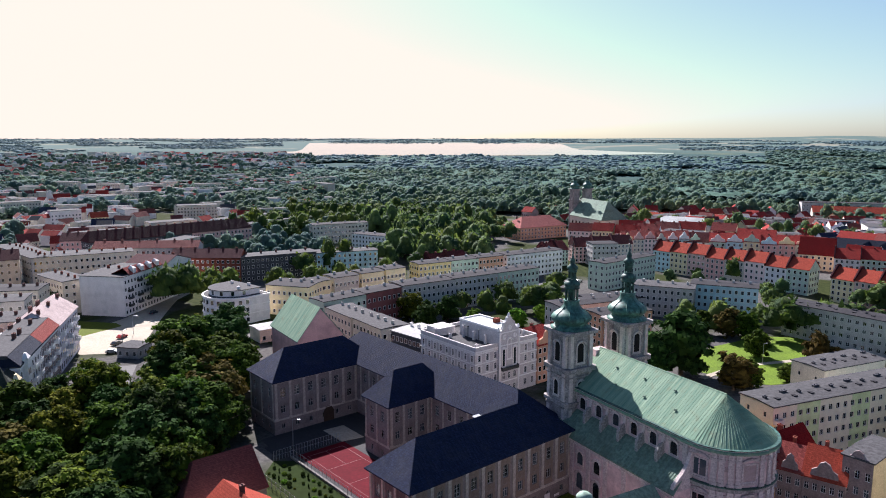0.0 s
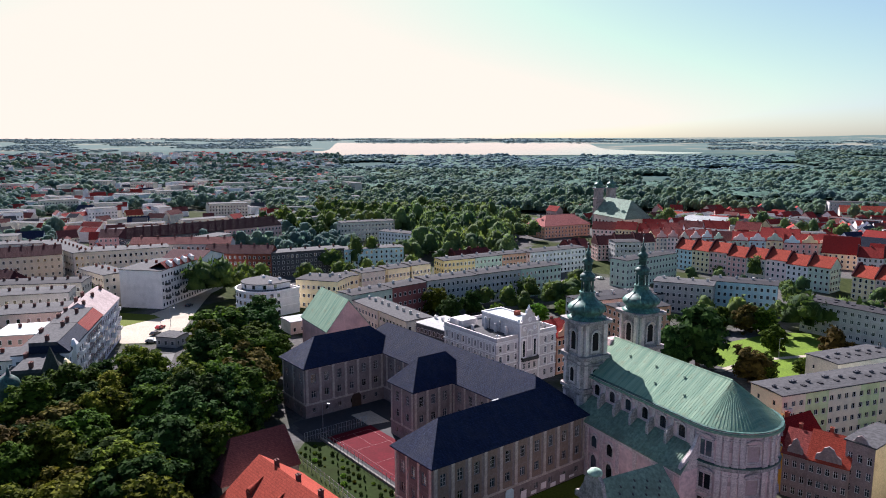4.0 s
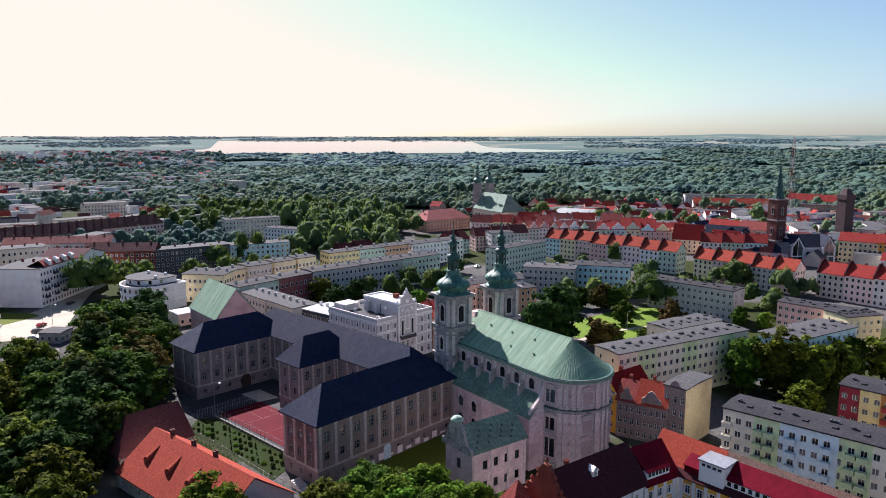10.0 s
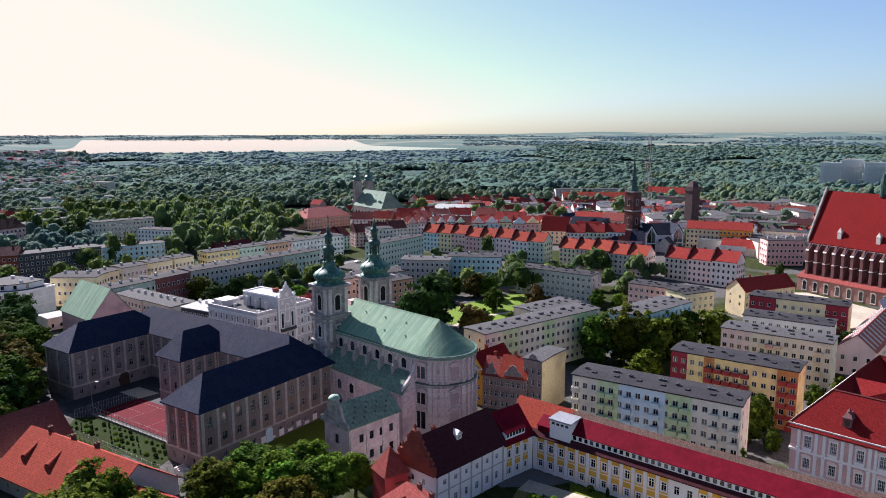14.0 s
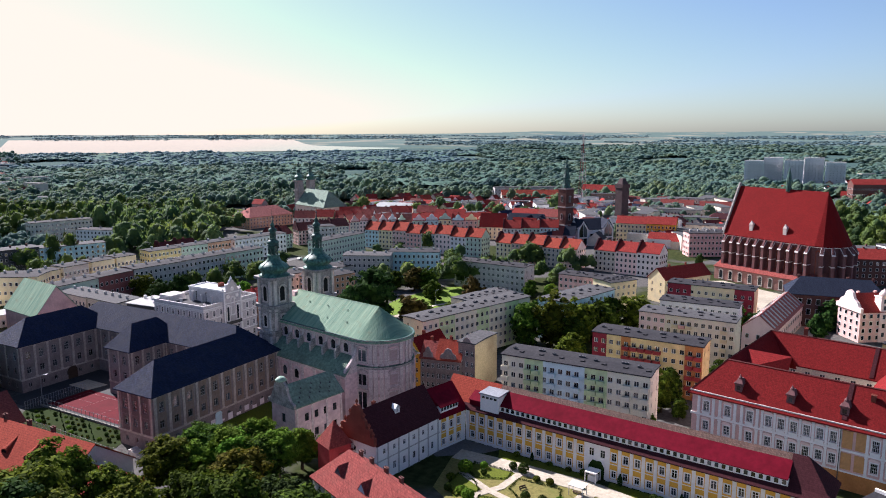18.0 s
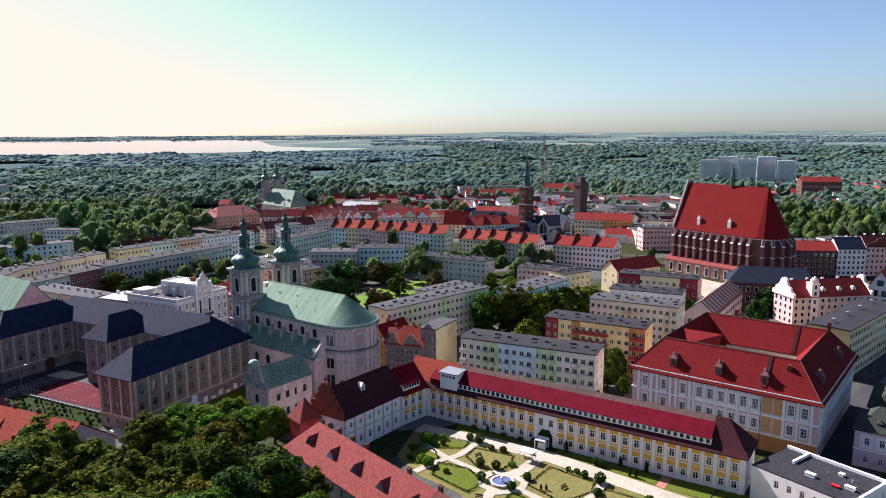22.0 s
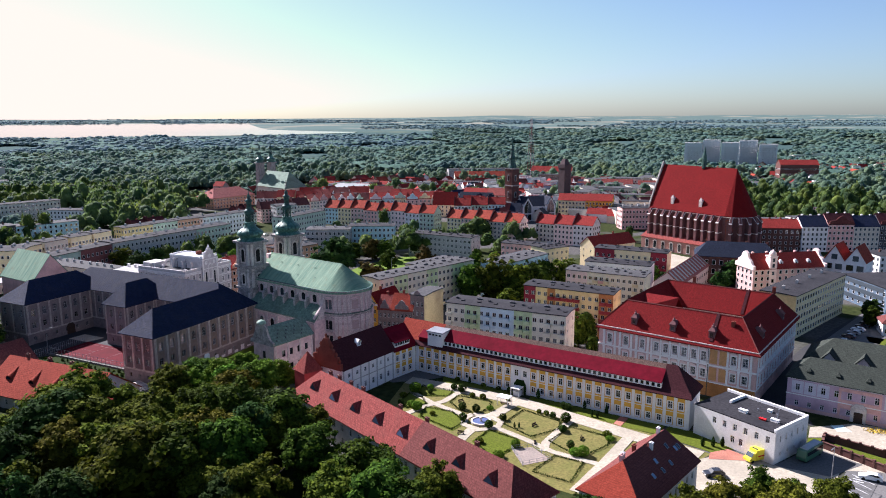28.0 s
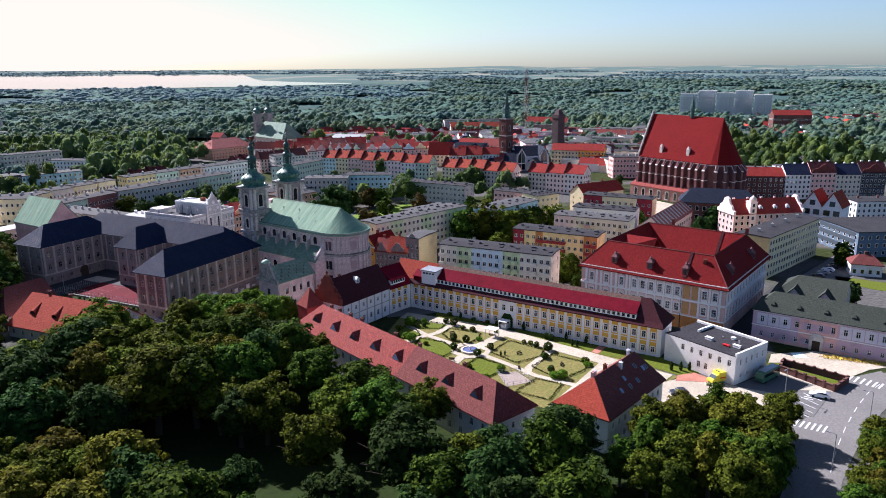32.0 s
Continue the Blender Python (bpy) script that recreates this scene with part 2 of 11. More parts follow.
tiles("slate_green", (0.045, 0.052, 0.043), 0.3, 0.3, rough=0.85, spec=0.08)
tiles("slate_blue", (0.016, 0.022, 0.04), 0.3, 0.3, rough=0.8, spec=0.08)
tiles("tile_red", (0.27, 0.034, 0.028), 0.3, 0.22)
tiles("tile_orange", (0.32, 0.056, 0.034), 0.3, 0.22)
tiles("tile_old", (0.235, 0.055, 0.047), 0.3, 0.22, vary=0.5, dark=(0.13, 0.055, 0.045), stain=0.3)
tiles("tile_brown", (0.155, 0.05, 0.045), 0.3, 0.22, vary=0.35)
tiles("tile_mossy", (0.17, 0.105, 0.085), 0.3, 0.25, vary=0.5, dark=(0.09, 0.075, 0.06))
tiles("tile_cathedral", (0.17, 0.010, 0.010), 0.4, 0.3, vary=0.2)
tiles("tile_palace", (0.175, 0.013, 0.013), 0.3, 0.22, vary=0.3)
tiles("tile_dark", (0.06, 0.018, 0.022), 0.3, 0.22, vary=0.3)
tiles("tile_salmon", (0.36, 0.125, 0.11), 0.3, 0.22)
surf("roof_pinkish", (0.33, 0.26, 0.25), grain=1.5, stain=0.2, rough=0.8, dark=(0.2, 0.15, 0.15))
surf("roof_pale", (0.42, 0.43, 0.42), grain=1.0, stain=0.1, rough=0.55)
surf("metal_red", (0.12, 0.005, 0.014), grain=1.0, stain=0.2, rough=0.85, spec=0.04, vary=0.15, bump=0.05)
surf("render_pale", (0.56, 0.525, 0.52), stain=0.4, vary=0.16, dark=(0.38, 0.36, 0.355))
surf("plaster_pearl", (0.66, 0.62, 0.68), vary=0.1, stain=0.4, dark=(0.48, 0.44, 0.5))
surf("plaster_rosewhite", (0.80, 0.62, 0.58), vary=0.08, stain=0.4, dark=(0.66, 0.5, 0.47))
surf("plaster_azure", (0.12, 0.19, 0.26), vary=0.08)
surf("plaster_blush", (0.66, 0.42, 0.38), stain=0.35, vary=0.1, dark=(0.44, 0.34, 0.31))
surf("mast_red", (0.22, 0.07, 0.07), grain=2)
surf("wood_dark", (0.06, 0.04, 0.03), grain=4)
surf("iron_black", (0.03, 0.03, 0.032), grain=4, rough=0.5, spec=0.5)
surf("car_white", (0.75, 0.75, 0.75), vary=0.02, rough=0.25, spec=0.6, bump=0)
surf("car_dark", (0.03, 0.032, 0.04), vary=0.02, rough=0.2, spec=0.6, bump=0)
surf("car_red", (0.4, 0.03, 0.03), vary=0.02, rough=0.25, spec=0.6, bump=0)
surf("car_silver", (0.4, 0.41, 0.43), vary=0.02, rough=0.3, metal=0.5, bump=0)
surf("van_yellow", (0.75, 0.62, 0.03), vary=0.02, rough=0.3, spec=0.6, bump=0)
surf("bus_green", (0.05, 0.16, 0.09), vary=0.02, rough=0.3, spec=0.6, bump=0)
surf("tyre", (0.02, 0.02, 0.02), vary=0.1)
surf("lamp_red", (0.5, 0.02, 0.02), vary=0.02, rough=0.3, bump=0)
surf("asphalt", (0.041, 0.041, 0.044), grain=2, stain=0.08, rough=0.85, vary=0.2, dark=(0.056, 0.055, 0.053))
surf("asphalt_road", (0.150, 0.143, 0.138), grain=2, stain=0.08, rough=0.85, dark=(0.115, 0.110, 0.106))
surf("grass_park", (0.105, 0.165, 0.015), grain=1.5, stain=0.1, vary=0.25, rough=0.9, dark=(0.055, 0.09, 0.014), spec=0.1)
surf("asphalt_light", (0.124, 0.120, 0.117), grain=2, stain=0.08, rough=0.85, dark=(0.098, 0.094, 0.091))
surf("paving_pale", (0.37, 0.325, 0.255), grain=1.5, stain=0.1, rough=0.9, dark=(0.26, 0.23, 0.18))
surf("paving_worn", (0.27, 0.22, 0.19), grain=2, stain=0.3, dark=(0.2, 0.17, 0.15))
surf("paving_red", (0.36, 0.15, 0.11), grain=3, stain=0.2)
surf("paint_white", (0.540, 0.540, 0.540), vary=0.08, stain=0.8)
surf("court_paint", (0.26, 0.16, 0.16), vary=0.15, stain=0.8)
surf("court_red", (0.088, 0.004, 0.009), grain=1.5, stain=0.15, vary=0.2)
surf("grass", (0.084, 0.106, 0.012), grain=2.5, stain=0.12, vary=0.3, rough=0.9, dark=(0.090, 0.098, 0.020), spec=0.05)
surf("grass_dry", (0.150, 0.132, 0.045), grain=1.5, stain=0.2, vary=0.25, rough=0.9, dark=(0.102, 0.114, 0.030), spec=0.05)
surf("concrete_dim", (0.20, 0.19, 0.17), stain=0.4, dark=(0.12, 0.12, 0.10))
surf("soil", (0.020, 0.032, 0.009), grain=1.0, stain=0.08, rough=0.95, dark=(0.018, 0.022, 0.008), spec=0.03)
surf("bark", (0.07, 0.052, 0.04), grain=5, rough=0.95)
surf("water_pool", (0.10, 0.13, 0.26), rough=0.08, vary=0.05, spec=0.6, bump=0.02)
surf("flowers", (0.55, 0.38, 0.05), grain=6, vary=0.4, island=0.4)
leaves("leaf_green", (0.010, 0.026, 0.004), (0.072, 0.125, 0.012), 0.26)
leaves("leaf_bright", (0.042, 0.105, 0.008), (0.12, 0.22, 0.02), 0.24)
leaves("leaf_olive", (0.018, 0.030, 0.004), (0.112, 0.138, 0.012), 0.26)
leaves("leaf_yellow", (0.034, 0.036, 0.005), (0.150, 0.148, 0.014), 0.26)
leaves("leaf_dark", (0.009, 0.024, 0.006), (0.036, 0.072, 0.014), 0.22)
leaves("leaf_rust", (0.036, 0.030, 0.008), (0.10, 0.078, 0.016), 0.22)
leaves("hedge", (0.016, 0.034, 0.007), (0.050, 0.085, 0.014), 0.12)
# leaf floor of the far woods, distance haze put into its pale bluish colour
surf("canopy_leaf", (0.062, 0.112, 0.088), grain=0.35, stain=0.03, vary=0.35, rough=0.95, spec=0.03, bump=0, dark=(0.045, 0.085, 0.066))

def wood_leaf(name, lo, hi, trans, size=0.075, sheen=0.05):
    """Leaf masses of far trees: tone from crown to crown, hue from stand to stand, light through the leaves; a bluish
    sheen stands in for haze.
    """
    m, nt, N, K, b = nodes_of(name)
    co = N.new("ShaderNodeTexCoord").outputs["Object"]
    col = ramp2(nt, noise_tex(nt, size, 2.0, co), lo, hi, 0.36, 0.64)
    olive = tuple(c * k for c, k in zip(hi, (1.35, 1.08, 0.55)))
    f = N.new("ShaderNodeMapRange")
    f.inputs[1].default_value, f.inputs[2].default_value, f.inputs[4].default_value = 0.5, 0.72, 0.7
    K.new(noise_tex(nt, size * 0.3, 3.0, co), f.inputs[0])
    col = mixc(nt, f.outputs[0], col, olive)
    hsv = N.new("ShaderNodeHueSaturation")
    mr = N.new("ShaderNodeMapRange")
    mr.inputs[3].default_value, mr.inputs[4].default_value = 0.72, 1.28
    K.new(N.new("ShaderNodeNewGeometry").outputs["Random Per Island"], mr.inputs[0])
    K.new(mr.outputs[0], hsv.inputs["Value"])
    K.new(col, hsv.inputs["Color"])
    K.new(hsv.outputs[0], b.inputs["Base Color"])
    bp = N.new("ShaderNodeBump")
    bp.inputs["Strength"].default_value, bp.inputs["Distance"].default_value = 0.9, 1.3
    K.new(noise_tex(nt, 0.55, 4.0, co, 0.7), bp.inputs["Height"])
    K.new(bp.outputs[0], b.inputs["Normal"])
    b.inputs["Roughness"].default_value, b.inputs["Specular IOR Level"].default_value = 0.8, 0.1
    # bluish sheen lifts the far woods in place of haze
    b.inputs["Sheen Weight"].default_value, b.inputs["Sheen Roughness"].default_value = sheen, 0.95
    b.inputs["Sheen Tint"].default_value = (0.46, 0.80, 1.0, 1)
    tr = N.new("ShaderNodeBsdfTranslucent")
    K.new(hsv.outputs[0], tr.inputs[0])
    mx = N.new("ShaderNodeMixShader")
    mx.inputs[0].default_value = trans
    K.new(b.outputs[0], mx.inputs[1])
    K.new(tr.outputs[0], mx.inputs[2])
    K.new(mx.outputs[0], N["Material Output"].inputs[0])
    MATS[name] = m


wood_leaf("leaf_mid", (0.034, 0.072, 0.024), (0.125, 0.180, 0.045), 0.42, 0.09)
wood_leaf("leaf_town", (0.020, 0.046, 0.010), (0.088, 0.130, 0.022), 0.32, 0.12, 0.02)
# woods get paler and bluer with distance: haze put into the leaf colours
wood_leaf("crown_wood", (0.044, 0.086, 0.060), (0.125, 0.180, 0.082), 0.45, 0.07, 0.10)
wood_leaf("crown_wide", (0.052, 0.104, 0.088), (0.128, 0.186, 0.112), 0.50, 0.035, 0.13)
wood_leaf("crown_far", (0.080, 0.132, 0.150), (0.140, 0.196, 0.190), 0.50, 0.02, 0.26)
glass("glass")
glass("glass_blue", (0.08, 0.12, 0.18))
m, nt, N, K, b = nodes_of("lake_water")
b.inputs["Base Color"].default_value = (0.10, 0.12, 0.13, 1)
b.inputs["Roughness"].default_value = 0.06
bp = N.new("ShaderNodeBump")
bp.inputs["Strength"].default_value = 0.02
K.new(noise_tex(nt, 0.05, 3.0, N.new("ShaderNodeTexCoord").outputs["Object"]), bp.inputs["Height"])
K.new(bp.outputs[0], b.inputs["Normal"])
MATS["lake_water"] = m
m, nt, N, K, b = nodes_of("town_ground")
co = N.new("ShaderNodeTexCoord").outputs["Object"]
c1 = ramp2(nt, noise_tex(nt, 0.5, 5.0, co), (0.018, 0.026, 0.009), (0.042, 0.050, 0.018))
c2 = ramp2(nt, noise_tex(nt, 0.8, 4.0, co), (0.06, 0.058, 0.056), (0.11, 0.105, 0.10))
# far ground turns bluish: distance haze put into its colour
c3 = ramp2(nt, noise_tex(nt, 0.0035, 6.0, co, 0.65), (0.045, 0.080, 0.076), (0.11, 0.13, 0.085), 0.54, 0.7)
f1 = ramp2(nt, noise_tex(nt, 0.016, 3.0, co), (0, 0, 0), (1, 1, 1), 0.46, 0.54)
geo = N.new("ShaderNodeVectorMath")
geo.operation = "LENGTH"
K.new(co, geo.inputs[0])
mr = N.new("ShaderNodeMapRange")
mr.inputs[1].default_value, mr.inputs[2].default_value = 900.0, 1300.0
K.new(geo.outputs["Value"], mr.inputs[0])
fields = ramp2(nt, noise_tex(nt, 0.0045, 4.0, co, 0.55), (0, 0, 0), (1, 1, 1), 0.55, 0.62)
# farthest plain paler again, with haze in both of its tones
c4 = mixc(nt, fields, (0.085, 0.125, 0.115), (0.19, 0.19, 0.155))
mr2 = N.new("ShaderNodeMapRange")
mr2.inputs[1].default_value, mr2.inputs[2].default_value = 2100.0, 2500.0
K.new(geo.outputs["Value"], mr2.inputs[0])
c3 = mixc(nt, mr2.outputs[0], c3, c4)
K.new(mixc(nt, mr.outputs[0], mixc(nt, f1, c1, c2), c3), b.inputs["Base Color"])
b.inputs["Roughness"].default_value = 0.95
b.inputs["Specular IOR Level"].default_value = 0.02
MATS["town_ground"] = m

# ---- building helpers ----
def thing(name, label, category, x=0, y=0, deg=0, z=0, group="", kind=""):
    e = new(name)
    e.matrix_world = pose(x, y, z, 0, 0, deg)
    return tagged(e, label, category, group, kind)


def mesh_of(bm, name, *mats):
    me = bpy.data.meshes.new(name)
    bm.to_mesh(me)
    bm.free()
    for k in mats:
        me.materials.append(MATS[k])
    return me


def part(name, bm, material, parent, label="", m=None):
    """Links a bmesh as one mesh object under a thing or a part."""
    mats = (material,) if isinstance(material, str) else material
    ob = new(name, mesh_of(bm, name, *mats))
    return hang(ob, parent, label, m)


def hang(ob, parent, label="", m=None):
    ob.parent = parent
    if m is not None:
        ob.matrix_local = m
    return tagged(ob, label)


def box(bm, x0, x1, y0, y1, z0, z1, mi=0):
    v = [bm.verts.new(p) for p in ((x0, y0, z0), (x1, y0, z0), (x1, y1, z0), (x0, y1, z0), (x0, y0, z1), (x1, y0, z1), (x1, y1, z1), (x0, y1, z1))]
    for q in ((0, 3, 2, 1), (4, 5, 6, 7), (0, 1, 5, 4), (1, 2, 6, 5), (2, 3, 7, 6), (3, 0, 4, 7)):
        f = bm.faces.new([v[i] for i in q])
        f.material_index = mi
    return v


def prism(bm, pts, z0, z1, mi=0, top=1.0, cx=0.0, cy=0.0):
    """A closed prism over a polygon; top scales its upper face about (cx, cy)."""
    a = [bm.verts.new((x, y, z0)) for x, y in pts]
    b = [bm.verts.new((cx + (x - cx) * top, cy + (y - cy) * top, z1)) for x, y in pts]
    n = len(pts)
    fs = [bm.faces.new(a[::-1]), bm.faces.new(b)]
    for i in range(n):
        fs.append(bm.faces.new((a[i], a[(i + 1) % n], b[(i + 1) % n], b[i])))
    for f in fs:
        f.material_index = mi


def lathe(bm, prof, n=16, cx=0.0, cy=0.0, mi=0, square=0.0, turn=0.0):
    """A turned body from (radius, z) pairs; square > 0 pulls the rings towards a square with cut corners."""
    rings = []
    for r, z in prof:
        ring = []
        for i in range(n):
            t = 2 * math.pi * (i + 0.5) / n
            k = 1.0
            if square:
                k = (1 - square) + square / max(abs(math.cos(t)), abs(math.sin(t)))
            ring.append(bm.verts.new((cx + r * k * math.cos(t + turn), cy + r * k * math.sin(t + turn), z)))
        rings.append(ring)
    for a, b in zip(rings, rings[1:]):
        for i in range(n):
            f = bm.faces.new((a[i], a[(i + 1) % n], b[(i + 1) % n], b[i]))
            f.material_index = mi
            f.smooth = n > 10
    f = bm.faces.new(rings[-1])
    f.material_index = mi
    f = bm.faces.new(rings[0][::-1])
    f.material_index = mi


def shell(bm, polys, t=0.25, mi=0):
    """A roof skin of thickness t from its upper polygons."""
    key = lambda p: tuple(round(c, 3) for c in p)
    top, bot, edges = {}, {}, {}
    for poly in polys:
        for p in poly:
            if key(p) not in top:
                top[key(p)] = bm.verts.new(p)
                bot[key(p)] = bm.verts.new((p[0], p[1], p[2] - t))
    for poly in polys:
        ks = [key(p) for p in poly]
        bm.faces.new([top[k] for k in ks]).material_index = mi
        bm.faces.new([bot[k] for k in reversed(ks)]).material_index = mi
        for a, b in zip(ks, ks[1:] + ks[:1]):
            edges[(a, b)] = 1
    for a, b in edges:
        if (b, a) not in edges:
            bm.faces.new((top[b], top[a], bot[a], bot[b])).material_index = mi


def roof_polys(L, W, z, rise, over=0.5, hip0=None, hip1=None):
    """Upper polygons of a ridged roof along x over L x W with eaves at z; hip0, hip1: how far in the ridge ends, None for a gable."""
    k = rise / (W / 2)
    ze = z - over * k
    o0 = over if hip0 is not None else 0.3
    o1 = over if hip1 is not None else 0.3
    a, b, c, d = (-o0, -over, ze), (L + o1, -over, ze), (L + o1, W + over, ze), (-o0, W + over, ze)
    r0 = (hip0 if hip0 is not None else -o0, W / 2, z + rise)
    r1 = (L - hip1 if hip1 is not None else L + o1, W / 2, z + rise)
    out = [(a, b, r1, r0), (c, d, r0, r1)]
    if hip0 is not None:
        out.append((d, a, r0))
    if hip1 is not None:
        out.append((b, c, r1))
    return out


def wall_grid(bm, p, d, n, length, z0, z1, openings, depth=0.22, mi=0):
    """One face of a wall from p along d with outward normal n; openings (x0, x1, za, zb) go in by depth."""
    xs = sorted({0.0, length, *[round(o[0], 3) for o in openings], *[round(o[1], 3) for o in openings]})
    zs = sorted({z0, z1, *[round(o[2], 3) for o in openings], *[round(o[3], 3) for o in openings]})
    cache = {}

    def vert(x, z, inn=0.0):
        q = (x, z, inn)
        if q not in cache:
            cache[q] = bm.verts.new((p[0] + d[0] * x - n[0] * inn, p[1] + d[1] * x - n[1] * inn, z))
        return cache[q]
    hole = lambda x, z: any(o[0] < x < o[1] and o[2] < z < o[3] for o in openings)
    for i in range(len(xs) - 1):
        for j in range(len(zs) - 1):
            xa, xb, za, zb = xs[i], xs[i + 1], zs[j], zs[j + 1]
            if not hole((xa + xb) / 2, (za + zb) / 2):
                bm.faces.new((vert(xa, za), vert(xb, za), vert(xb, zb), vert(xa, zb))).material_index = mi
    for xa, xb, za, zb in openings:
        xa, xb, za, zb = (round(v, 3) for v in (xa, xb, za, zb))
        o, q = [vert(*c) for c in ((xa, za), (xb, za), (xb, zb), (xa, zb))], [bm.verts.new((p[0] + d[0] * x - n[0] * depth, p[1] + d[1] * x - n[1] * depth, z)) for x, z in ((xa, za), (xb, za), (xb, zb), (xa, zb))]
        for a in range(4):
            c = (a + 1) % 4
            bm.faces.new((o[a], o[c], q[c], q[a])).material_index = mi
        bm.faces.new(q).material_index = mi


WINS = {}


def window_meshes(w, h, style, frame="trim_white", pane="glass"):
    """A casement of w x h in its opening, facing -y, origin at the sill's middle: its frame and its glass."""
    k = (round(w, 2), round(h, 2), style, frame, pane)
    if k not in WINS:
        bm = bmesh.new()
        t = 0.07 if w > 0.7 else 0.05
        box(bm, -w / 2, -w / 2 + t, -0.06, 0.0, 0, h)
        box(bm, w / 2 - t, w / 2, -0.06, 0.0, 0, h)
        box(bm, -w / 2 + t, w / 2 - t, -0.06, 0.0, 0, t)
        box(bm, -w / 2 + t, w / 2 - t, -0.06, 0.0, h - t, h)
        if style in ("cross", "grid"):
            box(bm, -0.035, 0.035, -0.055, 0.0, t, h - t)
            box(bm, -w / 2 + t, w / 2 - t, -0.05, 0.0, h * 0.64, h * 0.64 + 0.06)
        if style == "grid":
            box(bm, -w / 2 + t, w / 2 - t, -0.05, 0.0, h * 0.31, h * 0.31 + 0.045)
            for s in (-1, 1):
                box(bm, s * w * 0.25 - 0.02, s * w * 0.25 + 0.02, -0.05, 0.0, t, h - t)
        if style == "pair":
            box(bm, -0.035, 0.035, -0.055, 0.0, t, h - t)
        fr = mesh_of(bm, "window", frame)
        bm = bmesh.new()
        box(bm, -w / 2 + t * 0.5, w / 2 - t * 0.5, -0.03, -0.012, t * 0.5, h - t * 0.5)
        WINS[k] = (fr, mesh_of(bm, "pane", pane))
    return WINS[k]


def put_window(parent, p, d, n, x, z, w, h, style, depth, frame="trim_white", pane="glass"):
    fr, pa = window_meshes(w, h, style, frame, pane)
    ang = math.atan2(d[1], d[0])
    mm = Matrix.Translation((p[0] + d[0] * x - n[0] * (depth - 0.004), p[1] + d[1] * x - n[1] * (depth - 0.004), z)) @ Matrix.Rotation(ang, 4, "Z")
    ob = hang(new("window", fr), parent, "", mm)
    hang(new("pane", pa), ob)
    return ob


SIDES = {"S": ((0, 0), (1, 0), (0, -1)), "E": ((1, 0), (0, 1), (1, 0)), "N": ((1, 1), (-1, 0), (0, 1)), "W": ((0, 1), (0, -1), (-1, 0))}


def bays(length, n, w, lo=None, hi=None):
    lo, hi = (lo if lo is not None else 0.0), (hi if hi is not None else length)
    return [lo + (hi - lo) * (i + 0.5) / n for i in range(n)]


def walls(parent, L, W, z0, H, mat, spec, depth=0.22, gable=None, name="wall", lid=True):
    """The outer walls of an L x W block as one part, and a window object in every opening.
    spec: side -> list of (n, sill z list, w, h, style, lo, hi)."""
    bm = bmesh.new()
    todo = []
    for s, (c, d, n) in SIDES.items():
        p = (c[0] * L, c[1] * W)
        ln = L if s in "SN" else W
        ops = []
        for row in spec.get(s, ()):
            cnt, sills, w, h, style = row[:5]
            lo, hi = (row[5], row[6]) if len(row) > 6 else (0.0, ln)
            fr, pa = (row[7], row[8]) if len(row) > 8 else ("trim_white", "glass")
            for x in bays(ln, cnt, w, lo, hi):
                for z in sills:
                    ops.append((x - w / 2, x + w / 2, z, z + h))
                    todo.append((p, d, n, x, z, w, h, style, depth, fr, pa))
        wall_grid(bm, p, d, n, ln, z0, H, ops, depth)
    if lid:
        bm.faces.new([bm.verts.new(q) for q in ((0, 0, H), (L, 0, H), (L, W, H), (0, W, H))])
    if gable:
        rise, ends = gable
        for x, sgn in ((0, "0"), (L, "1")):
            if sgn in ends:
                q = [(x, 0, H), (x, W, H), (x, W / 2, H + rise - 0.15)]
                if sgn == "1":
                    bm.faces.new([bm.verts.new(v) for v in q])
                else:
                    bm.faces.new([bm.verts.new(v) for v in q[::-1]])
    ob = part(name, bm, mat, parent)
    for a in todo:
        put_window(parent, *a)
    return ob


def band(parent, L, W, z0, z1, out, mat, name="cornice"):
    """A moulding that runs round an L x W block."""
    bm = bmesh.new()
    o = out
    for x0, x1, y0, y1 in ((-o, L + o, -o, 0.0), (-o, L + o, W, W + o), (-o, 0.0, 0.0, W), (L, L + o, 0.0, W)):
        box(bm, x0, x1, y0, y1, z0, z1)
    return part(name, bm, mat, parent)


CHIM = {}


def chimney(parent, x, y, z, w=0.6, d=0.6, h=1.3, mat="brick_red"):
    k = (w, d, h, mat)
    if k not in CHIM:
        bm = bmesh.new()
        box(bm, -w / 2, w / 2, -d / 2, d / 2, -0.8, h)
        box(bm, -w / 2 - 0.07, w / 2 + 0.07, -d / 2 - 0.07, d / 2 + 0.07, h - 0.12, h + 0.05)
        for s in (-1, 1):
            box(bm, s * w * 0.22 - 0.09, s * w * 0.22 + 0.09, -0.09, 0.09, h + 0.05, h + 0.25)
        CHIM[k] = mesh_of(bm, "chimney", mat)
    return hang(new("chimney", CHIM[k]), parent, "", pose(x, y, z))


